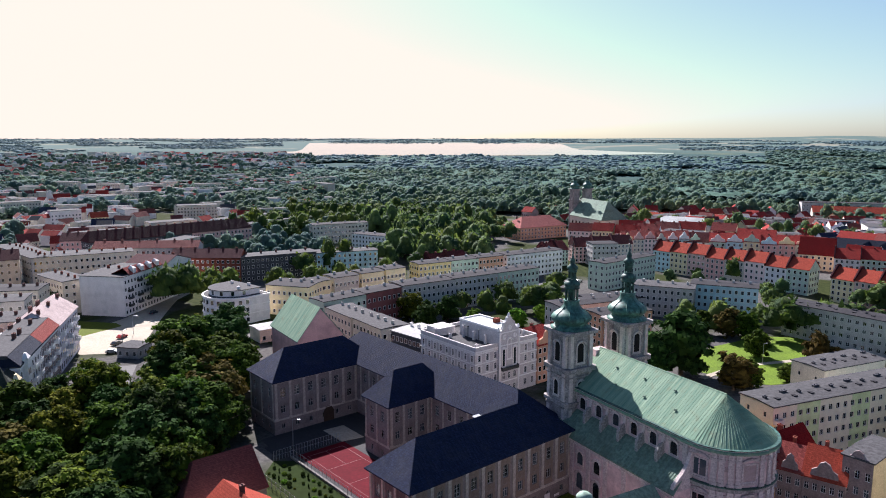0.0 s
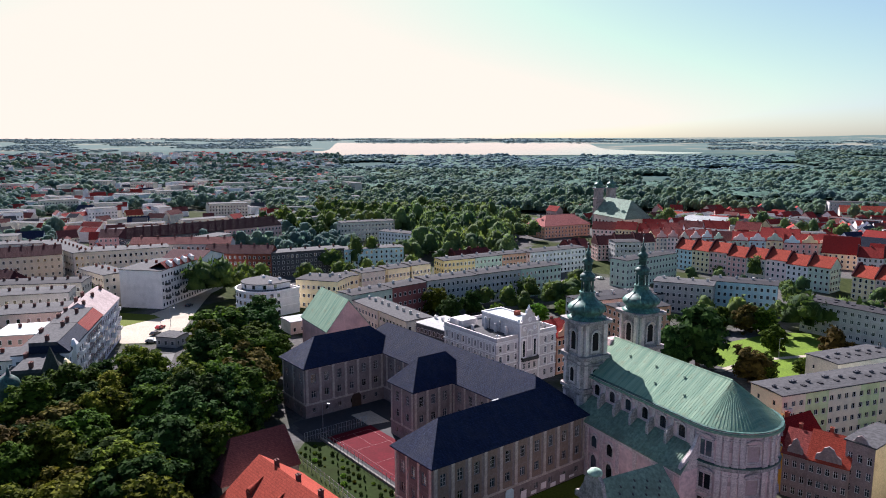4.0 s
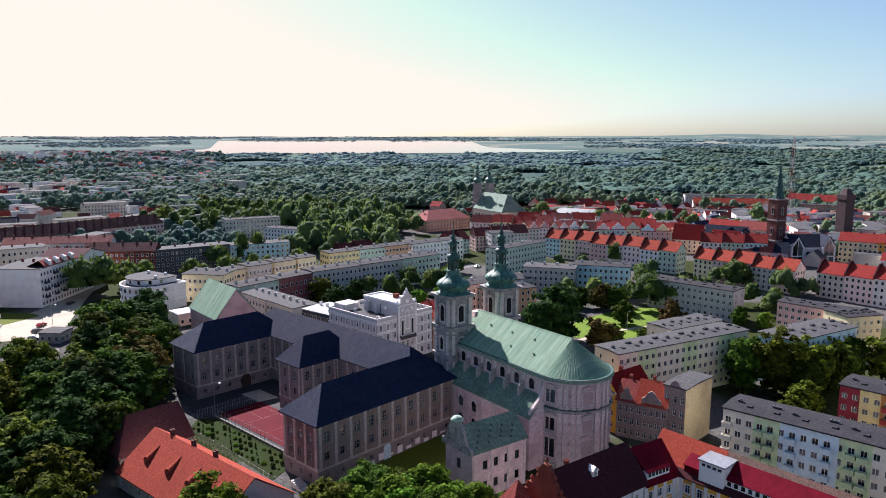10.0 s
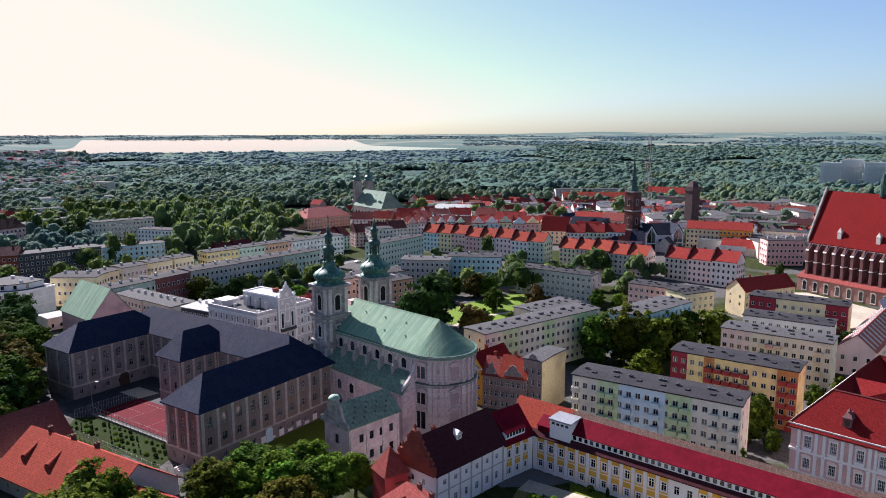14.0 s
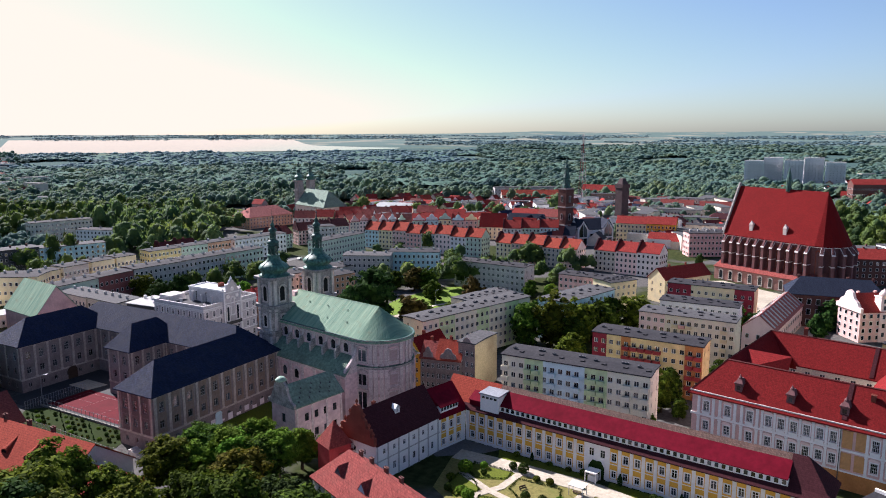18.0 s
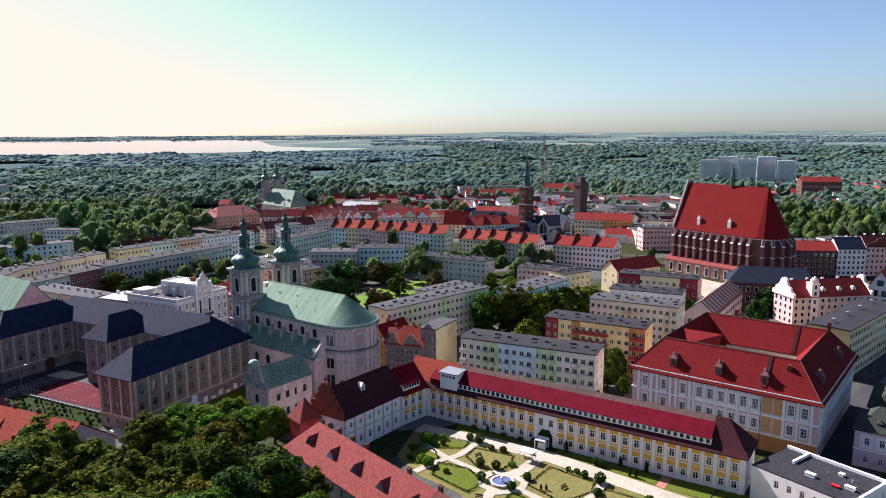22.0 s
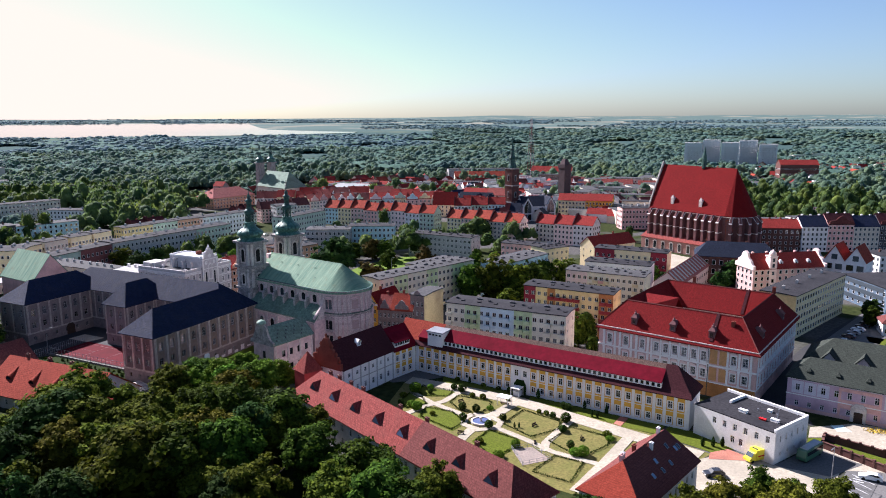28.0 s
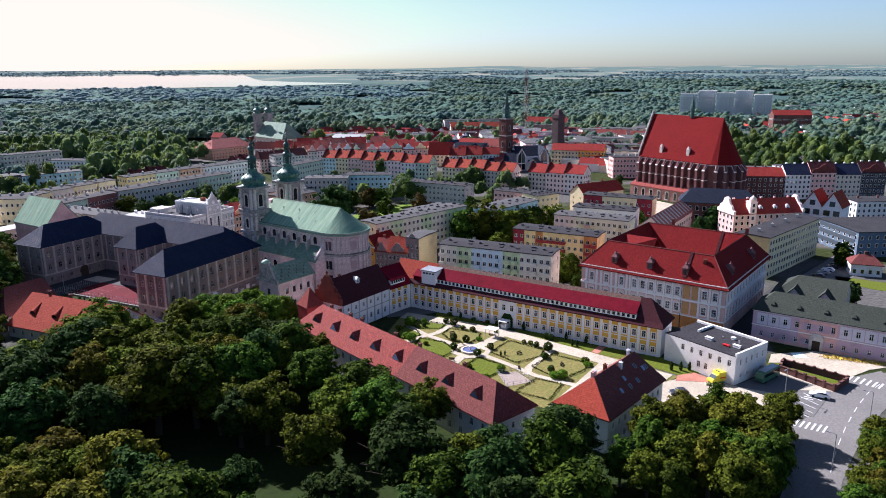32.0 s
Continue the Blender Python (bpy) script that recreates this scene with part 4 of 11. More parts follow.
box(bm, -0.5, 0.5, -0.1, 0.05, 0, 0.8)
plaque = mesh_of(bm, "plaque", "plaster_pink_shade")
for z in (10.6, 17.0, 6.0):
    hang(new("plaque", plaque), church, "small sunk plaster tablet", pose(XE + HN * math.sin(radians(43)), -HN * math.cos(radians(43)), z, 0, 0, 43))
bm = bmesh.new()
box(bm, -0.4, 0.4, -0.22, 0.05, 15.5, 20.2)
pil = mesh_of(bm, "pilaster", "plaster_pink_trim")
for i in range(NB + 1):
    for s in (-1, 1):
        hang(new("pilaster", pil), church, "", pose(3.1 + i * 5.05, s * HN, 0, 0, 0, 0 if s < 0 else 180))
# side aisles with lean-to copper roofs, and scrolled buttresses
for s in (-1, 1):
    bm = bmesh.new()
    box(bm, 2.0, 35.2, min(s * HN, s * HA), max(s * HN, s * HA), -0.5, ZA)
    part("aisle_wall", bm, "plaster_pink", church)
    bm = bmesh.new()
    q = [(1.6, s * (HA + 0.5), ZA - 0.1), (35.9, s * (HA + 0.5), ZA - 0.1), (34.6, s * HN, 16.3), (1.6, s * HN, 16.3)]
    shell(bm, [q if s < 0 else q[::-1]], 0.25)
    part("aisle_roof", bm, "copper_dull", church, "weathered green copper lean-to roof")
    bm = bmesh.new()
    for i in range(56):
        x = 1.8 + i * 0.6
        rib(bm, (min(x, 34.6), s * HN, 16.3), (x, s * (HA + 0.5), ZA - 0.1))
    part("roof_seam", bm, "copper_dull", church)
    bm = bmesh.new()
    box(bm, 2.0, 35.5, min(s * HA, s * (HA + 0.4)), max(s * HA, s * (HA + 0.4)), ZA - 1.0, ZA - 0.3)
    part("cornice", bm, "plaster_pink_trim", church)
    for i in range(NB):
        x = 5.6 + i * 5.05
        if s < 0 and i in (3, 4):
            continue
        arch_window(church, pose(x, s * HA, 7.6, 0, 0, 0 if s < 0 else 180), 1.8, 2.6)
        arch_window(church, pose(x, s * HA, 2.4, 0, 0, 0 if s < 0 else 180), 1.9, 3.4)
    bm = bmesh.new()
    box(bm, -0.5, 0.5, -0.25, 0.05, -0.5, ZA - 1.0)
    pil = mesh_of(bm, "pilaster", "plaster_pink_trim")
    for i in range(NB + 1):
        hang(new("pilaster", pil), church, "", pose(3.1 + i * 5.05, s * HA, 0, 0, 0, 0 if s < 0 else 180))
    bm = bmesh.new()
    prof = [(0, 12.4), (4.6, 12.4), (4.4, 13.6), (3.4, 14.6), (2.2, 15.6), (1.0, 17.2), (0.4, 19.0), (0, 19.0)]
    a = [bm.verts.new((-0.35, -y, z)) for y, z in prof]
    b_ = [bm.verts.new((0.35, -y, z)) for y, z in prof]
    bm.faces.new(a)
    bm.faces.new(b_[::-1])
    for i in range(len(prof)):
        k = (i + 1) % len(prof)
        bm.faces.new((a[i], b_[i], b_[k], a[k]))
    bmesh.ops.recalc_face_normals(bm, faces=bm.faces)
    scroll = mesh_of(bm, "buttress", "plaster_pink_trim")
    hang(new("buttress", scroll), church, "curved scroll buttress", pose(34.9, s * HN, 0, 0, 0, 0 if s < 0 else 180))
    bm = bmesh.new()
    box(bm, -0.35, 0.35, -1.9, 0.0, 14.0, 17.0)
    prism(bm, [(-0.35, -1.9), (0.35, -1.9), (0.35, 0.0), (-0.35, 0.0)], 17.0, 18.2, top=0.55)
    small = mesh_of(bm, "buttress", "stone_tower")
    for i in range(1, NB):
        hang(new("buttress", small), church, "", pose(3.1 + i * 5.05, s * HN, 0, 0, 0, 0 if s < 0 else 180))
# twin towers
TW = 3.65
for s in (-1, 1):
    cy = s * 8.0
    bm = bmesh.new()
    for z0, z1, k in ((-0.5, 17.2, 1.0), (17.9, 24.4, 0.97), (25.3, 32.6, 0.92)):
        r = TW * k
        c = 0.55
        prism(bm, [(-r + c, cy - r), (r - c, cy - r), (r, cy - r + c), (r, cy + r - c), (r - c, cy + r), (-r + c, cy + r), (-r, cy + r - c), (-r, cy - r + c)], z0, z1)
    tower = part("tower", bm, "stone_tower", church, "grey stone bell tower with corner piers")
    for z0, z1, o in ((17.2, 17.9, 0.5), (24.4, 25.3, 0.6), (32.6, 33.3, 0.75), (16.3, 16.6, 0.2), (23.2, 23.5, 0.2)):
        bm = bmesh.new()
        r = TW + o
        c = 0.6
        prism(bm, [(-r + c, cy - r), (r - c, cy - r), (r, cy - r + c), (r, cy + r - c), (r - c, cy + r), (-r + c, cy + r), (-r, cy + r - c), (-r, cy - r + c)], z0, z1)
        part("cornice", bm, "stone_tower", tower)
    bm = bmesh.new()
    for z0, z1 in ((18.0, 24.3), (25.4, 32.5), (1.0, 16.2)):
        for a in range(4):
            ca, sa = math.cos(a * math.pi / 2), math.sin(a * math.pi / 2)
            for t in (-2.55, 2.55):
                bb = bmesh.new()
                box(bb, t - 0.42, t + 0.42, -TW - 0.16, -TW + 0.5, z0, z1)
                for v in bb.verts:
                    x, y = v.co.x, v.co.y
                    v.co.x, v.co.y = x * ca - y * sa, cy + x * sa + y * ca
                tmp = bpy.data.meshes.new("tmp")
                bb.to_mesh(tmp)
                bb.free()
                bm.from_mesh(tmp)
                bpy.data.meshes.remove(tmp)
    part("pilaster", bm, "stone_pale", tower, "paired pale pilasters")
    for a in range(4):
        for z, w, h in ((26.4, 1.7, 4.2), (19.0, 1.4, 3.2), (10.0, 1.5, 3.6)):
            ca, sa = math.sin(a * math.pi / 2), -math.cos(a * math.pi / 2)
            k = TW * (0.92 if z > 25 else 0.97 if z > 17 else 1.0)
            arch_window(tower, pose(ca * k, cy + sa * k, z, 0, 0, a * 90), w, h, "stone_pale", "louvre")
    bm = bmesh.new()
    lathe(bm, [(4.35, 33.3), (4.4, 33.55), (3.7, 33.9), (3.35, 34.2), (3.45, 34.5), (4.0, 34.9), (4.3, 35.4), (4.25, 35.9), (3.8, 36.5), (3.0, 37.05), (2.3, 37.5), (1.85, 38.1), (1.6, 38.9), (1.8, 39.4)], 24, 0, cy)
    dome = part("dome", bm, "copper_teal", tower, "bulbous dark green copper dome")
    bm = bmesh.new()
    for i in range(8):
        t = 2 * math.pi * i / 8
        pr = [(4.4, 33.6), (3.72, 33.95), (3.4, 34.3), (4.02, 34.9), (4.32, 35.4), (4.27, 35.9), (3.82, 36.5), (3.02, 37.05), (2.32, 37.5), (1.87, 38.1)]
        for (ra, za), (rb, zb) in zip(pr, pr[1:]):
            rib(bm, (ra * math.cos(t), cy + ra * math.sin(t), za), (rb * math.cos(t), cy + rb * math.sin(t), zb), 0.08, 0.1)
    part("dome_rib", bm, "copper_teal", dome)
    bm = bmesh.new()
    for i in range(8):
        t = 2 * math.pi * (i + 0.5) / 8
        prism(bm, [(1.25 * math.cos(t) + 0.2 * math.cos(k), cy + 1.25 * math.sin(t) + 0.2 * math.sin(k)) for k in (0.8, 2.4, 3.9, 5.5)], 39.3, 42.0)
    lathe(bm, [(0.7, 39.3), (0.7, 42.0)], 8, 0, cy)
    part("lantern", bm, "copper_dark", tower, "open copper lantern")
    bm = bmesh.new()
    lathe(bm, [(1.65, 41.9), (1.7, 42.15), (1.45, 42.3), (1.75, 42.7), (1.7, 43.1), (1.2, 43.5), (0.9, 43.8), (1.0, 44.0)], 14, 0, cy)
    part("lantern_cap", bm, "copper_dark", tower, "small copper bulb")
    bm = bmesh.new()
    for i in range(6):
        t = 2 * math.pi * i / 6
        prism(bm, [(0.72 * math.cos(t) + 0.14 * math.cos(k), cy + 0.72 * math.sin(t) + 0.14 * math.sin(k)) for k in (0.8, 2.4, 3.9, 5.5)], 43.9, 45.6)
    lathe(bm, [(0.4, 43.9), (0.4, 45.6)], 8, 0, cy)
    part("lantern", bm, "copper_dark", tower, "open copper lantern")
    bm = bmesh.new()
    lathe(bm, [(1.0, 45.5), (1.05, 45.7), (0.85, 45.8), (1.2, 46.2), (1.15, 46.6), (0.7, 47.0), (0.5, 47.3), (0.62, 47.7), (0.5, 48.1), (0.2, 48.6), (0.1, 50.0)], 12, 0, cy)
    part("spire", bm, "copper_dark", tower, "slender copper spire in stages")
    bm = bmesh.new()
    lathe(bm, [(0.05, 49.9), (0.28, 50.1), (0.28, 50.3), (0.05, 50.5)], 8, 0, cy)
    box(bm, -0.05, 0.05, cy - 0.05, cy + 0.05, 50.4, 52.0)
    box(bm, -0.05, 0.05, cy - 0.5, cy + 0.5, 51.2, 51.32)
    part("cross", bm, "iron_black", tower, "ball and iron cross")
# west front between the towers
bm = bmesh.new()
box(bm, -3.2, 3.0, -4.4, 4.4, -0.5, 22.0)
prism(bm, [(-3.2, -4.4), (3.0, -4.4), (3.0, 4.4), (-3.2, 4.4)], 22.0, 27.5, top=0.35)
part("west_front", bm, "plaster_pink", church)

# sacristy in front of the church
sac = building("sacristy", "small sacristy with green copper roof and curved gable", "annex", 25.4, 105.2, 29.5, 14.6, 8.8, 10.6, ("ridge", 4.0, None, None), "plaster_pink", "copper_dull",
               {"S": [(4, [1.8, 6.2], 1.2, 1.9, "cross", 2.0, 13.6, *DK)], "W": [(1, [5.8], 1.3, 2.2, "cross", 2.5, 6.3, *DK)]}, trim="plaster_pink_trim")
bm = bmesh.new()
gp = [(-0.5, 10.2), (9.3, 10.2), (9.3, 11.2), (8.2, 11.6), (7.6, 12.6), (7.0, 13.6), (6.6, 15.2), (5.4, 16.3), (3.4, 16.3), (2.2, 15.2), (1.8, 13.6), (1.2, 12.6), (0.6, 11.6), (-0.5, 11.2)]
a = [bm.verts.new((-0.75, y, z)) for y, z in gp]
b_ = [bm.verts.new((-0.05, y, z)) for y, z in gp]
bm.faces.new(a[::-1])
bm.faces.new(b_)
for i in range(len(gp)):
    k = (i + 1) % len(gp)
    bm.faces.new((a[i], a[k], b_[k], b_[i]))
bmesh.ops.recalc_face_normals(bm, faces=bm.faces)
part("gable", bm, "stone_tower", sac, "curved grey baroque gable")
bm = bmesh.new()
lathe(bm, [(1.35, 16.2), (1.35, 16.5), (0.9, 17.0), (0.2, 17.3)], 12, -0.4, 4.4)
part("gable_cap", bm, "copper_green", sac)
bm = bmesh.new()
prism(bm, [(-0.16, -0.4), (0.14, -0.4), (0.18, 0.2), (-0.12, 0.2)], -0.25, 0.1, top=0.7)
hatch2 = mesh_of(bm, "roof_hatch", "iron_black")
for i in range(14):
    y = 0.6 + (i * 37 % 29) / 10
    hang(new("roof_hatch", hatch2), sac, "", pose(1.5 + i * 0.85, y, 10.85 + 4.0 * y / 4.4 - 0.05))
pilasters(sac, [0.5, 5.0, 9.6, 14.2], (0, 0), (1, 0), (0, -1), 0, 10.1, 0.5, 0.12, "plaster_pink_trim")

# ---- palace, garden court and the houses round it ----
gh = building("gabled_house", "white house with dark red roof and brick baroque gable", "house", 38.6, 82.6, 30.0, 20.8, 10.0, 8.9, ("ridge", 6.0, None, None), "trim_white", "tile_dark",
              {"S": [(6, [1.4], 0.95, 1.7, "cross", 1, 20), (6, [5.8], 0.9, 1.2, "cross", 1, 20)], "W": [(2, [2.0, 5.5], 0.9, 1.3, "cross", 2, 8)]}, chim=[(6, 6.5, 0.7, 0.7, 1.6, "brick_red")], trim="plaster_grey")
pilasters(gh, [0.4, 3.7, 7.0, 10.3, 13.6, 16.9, 20.4], (0, 0), (1, 0), (0, -1), 0, 8.4, 0.4, 0.1, "plaster_grey")
bm = bmesh.new()
gp = [(-0.3, 8.6), (10.3, 8.6), (10.3, 10.4), (9.2, 10.4), (9.2, 12.0), (8.0, 12.0), (7.6, 13.6), (6.6, 14.2), (6.4, 15.6), (5.6, 16.6), (4.4, 16.6), (3.6, 15.6), (3.4, 14.2), (2.4, 13.6), (2.0, 12.0), (0.8, 12.0), (0.8, 10.4), (-0.3, 10.4)]
a = [bm.verts.new((-0.9, y, z)) for y, z in gp]
b_ = [bm.verts.new((-0.05, y, z)) for y, z in gp]
bm.faces.new(a[::-1])
bm.faces.new(b_)
for i in range(len(gp)):
    k = (i + 1) % len(gp)
    bm.faces.new((a[i], a[k], b_[k], b_[i]))
for y, z in ((0.2, 10.4), (1.4, 12.0), (9.8, 10.4), (8.6, 12.0), (5.0, 16.6), (2.9, 14.0), (7.1, 14.0)):
    lathe(bm, [(0.3, z), (0.15, z + 0.3), (0.38, z + 0.75), (0.1, z + 1.3)], 8, -0.5, y)
bmesh.ops.recalc_face_normals(bm, faces=bm.faces)
part("gable", bm, "brick_red", gh, "weathered orange brick gable with urn finials")
bm = bmesh.new()
box(bm, -0.7, 0.7, 0.0, 1.6, -0.6, 1.1)
shell(bm, [((-0.85, -0.15, 1.1), (0, -0.15, 1.9), (0, 2.4, 1.9), (-0.85, 2.4, 1.1)), ((0, -0.15, 1.9), (0.85, -0.15, 1.1), (0.85, 2.4, 1.1), (0, 2.4, 1.9))], 0.1, 0)
dor = part("dormer", bm, "trim_white", gh, "small white roof dormer", pose(9.5, 2.6, 12.3))
fr, pa = window_meshes(0.8, 0.8, "cross")
w_ = hang(new("window", fr), dor, "", pose(0, -0.0, 0.1))
hang(new("pane", pa), w_)
bm = bmesh.new()
box(bm, 0, 3.2, 0, 3.4, -0.5, 6.2)
shell(bm, [((-0.3, -0.3, 6.5), (3.5, -0.3, 6.5), (3.5, 3.7, 6.9), (-0.3, 3.7, 6.9))], 0.25)
part("porch", bm, ("brick_red",), gh, "flat-roofed brick lean-to", pose(-4.3, 6.2, 0))

# the long garden range, ochre and white
yel = thing("garden_range", "long white and ochre range with dark red metal roof", "building", 65.0, 97.0, -56.6)
YL, YW, YH = 78.5, 9.5, 8.3
NBAY = 30
step = (YL - 1.5) / NBAY
walls(yel, YL, YW, -0.5, YH, "trim_white", {"S": [(NBAY, [1.0], 1.05, 1.55, "cross", 0.7, YL - 0.8), (NBAY, [4.7], 1.1, 1.75, "cross", 0.7, YL - 0.8)], "E": [(2, [4.8], 0.9, 1.4, "cross", 2, 8)], "N": [(20, [4.7], 1.1, 1.7, "cross", 2, YL - 2)]}, 0.2)
pan = [(0.7, 3.9, (1.06, 0.99, 2.56)), (4.1, 7.6, (1.11, 4.69, 6.46))]
pxs = bays(YL, NBAY, 1, 0.7, YL - 0.8)
panels(yel, [x for i, x in enumerate(pxs) if i not in (12, 13)], (0, 0), (1, 0), (0, -1), pan, 1.75, "plaster_ochre")
panels(yel, [x for i, x in enumerate(pxs) if i not in (12, 13)], (0, 0), (1, 0), (0, -1), [(0.8, 2.78, (1.06, 0.99, 2.56)), (4.5, 6.68, (1.11, 4.69, 6.46))], 1.46, "trim_white", "window_surround", 0.07)
pilasters(yel, [0.7 + step * i for i in range(NBAY + 1)], (0, 0), (1, 0), (0, -1), 0, 7.9, 0.62, 0.13, "trim_white")
band(yel, YL, YW, 7.85, 8.28, 0.3, "trim_white")
ybm = bmesh.new()
rise, over = 5.2, 0.9
k = rise / (YW / 2)
y1 = 0.3
zz = lambda y: YH + 0.45 + k * y
RX0, RX1 = -6.0, YL - 4.2
shell(ybm, [((RX0, -over, zz(-over) + 0.35), (YL + 0.6, -over, zz(-over) + 0.35), (YL - 0.1, 0.45, zz(0.45)), (RX0, 0.45, zz(0.45)))], 0.2)
part("eave_strip", ybm, "tile_dark", yel, "dark tiled eaves strip")
bm = bmesh.new()
DX0, DX1 = 9.5, YL - 7.0
shell(bm, [((DX0, 0.2, 10.45), (DX1, 0.2, 10.45), (DX1, YW / 2 - 0.9, 12.95), (DX0, YW / 2 - 0.9, 12.95))], 0.12)
part("roof", bm, "metal_red", yel, "deep red sheet-metal roof slope")
bm = bmesh.new()
box(bm, DX0, DX1, 0.3, 3.0, YH + 0.4, 10.32)
part("dormer_band", bm, "trim_white", yel, "white band of attic lights below the red roof")
bm = bmesh.new()
box(bm, -0.36, 0.36, -0.05, 0.0, 0, 0.85)
lightm = mesh_of(bm, "attic_window", "glass")
nd = 46
for i in range(nd):
    hang(new("attic_window", lightm), yel, "", pose(DX0 + (i + 0.5) * (DX1 - DX0) / nd, 0.3, 9.36))
bm = bmesh.new()
hipx = YL - 4.5
shell(bm, [((RX0, YW / 2 - 0.95, zz(YW / 2 - 0.95) - 0.05), (hipx, YW / 2 - 0.95, zz(YW / 2 - 0.95) - 0.05), (hipx, YW / 2, zz(YW / 2)), (RX0, YW / 2, zz(YW / 2))),
           ((hipx, YW + 0.6, zz(-0.6)), (RX0, YW + 0.6, zz(-0.6)), (RX0, YW / 2, zz(YW / 2)), (hipx, YW / 2, zz(YW / 2)))], 0.18)
part("ridge_roof", bm, "tile_mossy", yel, "mossy brown tiled ridge strip and back slope")
bm = bmesh.new()
shell(bm, [((YL - 7.2, 0.4, zz(0.4)), (YL + 0.55, -0.55, zz(-0.55)), (hipx, YW / 2, zz(YW / 2) + 0.04), (YL - 7.2, YW / 2, zz(YW / 2) + 0.04)),
           ((YL + 0.55, -0.55, zz(-0.55)), (YL + 0.6, YW + 0.6, zz(-0.6)), (hipx, YW / 2, zz(YW / 2) + 0.04)), ((YL + 0.6, YW + 0.6, zz(-0.6)), (hipx, YW + 0.61, zz(-0.6)), (hipx, YW / 2, zz(YW / 2) + 0.04))], 0.2)
part("hip_roof", bm, "tile_dark", yel, "dark red tiled hip end")
bm = bmesh.new()
shell(bm, [((-7.0, -0.4, zz(-0.4)), (7.5, -0.4, zz(-0.4)), (7.5, YW / 2, zz(YW / 2) + 0.03), (-7.0, YW / 2, zz(YW / 2) + 0.03))], 0.2)
part("corner_roof", bm, "tile_orange", yel, "bright orange tiled corner slope")
bm = bmesh.new()
box(bm, 4.4, 9.4, -0.35, 4.6, YH + 0.2, 12.6)
lift = part("lift_house", bm, "trim_white", yel, "white rendered lift housing")
bm = bmesh.new()
shell(bm, [((4.1, -0.6, 12.9), (9.7, -0.6, 12.9), (9.7, 4.9, 13.2), (4.1, 4.9, 13.2))], 0.28)
part("lift_roof", bm, "sheet_metal", lift)
bm = bmesh.new()
for i in range(4):
    box(bm, 4.9 + i * 1.1, 5.6 + i * 1.1, -0.4, -0.34, 11.7, 12.2)
part("window_band", bm, "glass", lift)
bm = bmesh.new()
box(bm, 1.0, 4.2, 0.2, 2.8, YH + 0.4, 10.3)
shell(bm, [((0.8, 0.0, 10.4), (4.3, 0.0, 10.4), (4.3, 3.4, 12.2), (0.8, 3.4, 12.2))], 0.12)
part("dormer", bm, ("metal_red",), yel, "red dormer beside the lift housing")
gx = pxs[12] + step / 2
bm = bmesh.new()
box(bm, -1.75, 1.75, -0.3, 0.0, -0.1, 2.6)
prism(bm, [(-1.75, -0.3), (1.75, -0.3), (1.75, 0.0), (-1.75, 0.0)], 2.6, 3.9, top=0.55)
part("gateway", bm, "leaf_dark", yel, "ivy-framed dark garden gateway", pose(gx, 0, 0))
bm = bmesh.new()
box(bm, -1.3, 1.3, -3.2, -0.6, 2.2, 2.4)
for x in (-1.2, 1.2):
    for y in (-3.1, -0.7):
        box(bm, x - 0.08, x + 0.08, y - 0.08, y + 0.08, -0.1, 2.2)
box(bm, -0.9, 0.9, -2.4, -0.8, -0.1, 1.3)
part("porch", bm, "trim_white", yel, "white entrance canopy", pose(gx, 0, 0))
link = building("corner_range", "ochre and white corner range with dark red roof", "building", 56.6, 93.0, 25.0, 9.0, 9.5, 8.3, ("ridge", 5.2, None, None), "trim_white", "metal_red",
                {"S": [(3, [1.0], 1.05, 1.55, "cross", 0.3, 8.0), (3, [4.7], 1.1, 1.75, "cross", 0.3, 8.0)]}, trim="trim_white")
panels(link, bays(9, 3, 1, 0.3, 8.0), (0, 0), (1, 0), (0, -1), pan, 1.6, "plaster_ochre")
panels(link, bays(9, 3, 1, 0.3, 8.0), (0, 0), (1, 0), (0, -1), [(0.8, 2.78, (1.06, 0.99, 2.56)), (4.5, 6.68, (1.11, 4.69, 6.46))], 1.44, "trim_white", "window_surround", 0.07)
band(gh, 20.8, 10.0, 4.5, 4.75, 0.12, "plaster_grey", "string_course")
bm = bmesh.new()
box(bm, 0.8, 6.8, 0.3, 2.6, 8.5, 10.2)
ld = part("dormer", bm, ("trim_white",), link, "white band dormer")
bm = bmesh.new()
shell(bm, [((0.6, 0.1, 10.3), (7.0, 0.1, 10.3), (7.0, 3.4, 12.4), (0.6, 3.4, 12.4))], 0.12)
part("dormer_roof", bm, "metal_red", ld, "red sheet-metal dormer roof")
for i in range(6):
    hang(new("attic_window", lightm), link, "", pose(1.4 + i * 0.96, 0.3, 9.3))

# bishop's palace round its court
pal = thing("palace", "large pink palace with white trim and red tiled roofs", "palace", 113.3, 74.4, -61.3)
PL, PW, PH, PD = 43.5, 44.0, 14.3, 11.4
GROUPS = {"S": ((3, 0.9, 15.5), (6, 15.8, 31.3), (2, 36.3, 42.1)), "E": ((14, 1.0, PW - 1.0),), "W": ((10, 1.0, PW - 1.0),)}
pspec = {}
for s, gs in GROUPS.items():
    pspec[s] = [r for n, lo, hi in gs for r in ((n, [9.6], 1.3, 2.4, "grid", lo, hi), (n, [5.0], 1.3, 2.2, "grid", lo, hi), (n, [1.3], 1.1, 1.6, "cross", lo, hi))]
walls(pal, PL, PW, -0.5, PH, "plaster_blush", pspec, 0.28, lid=False)
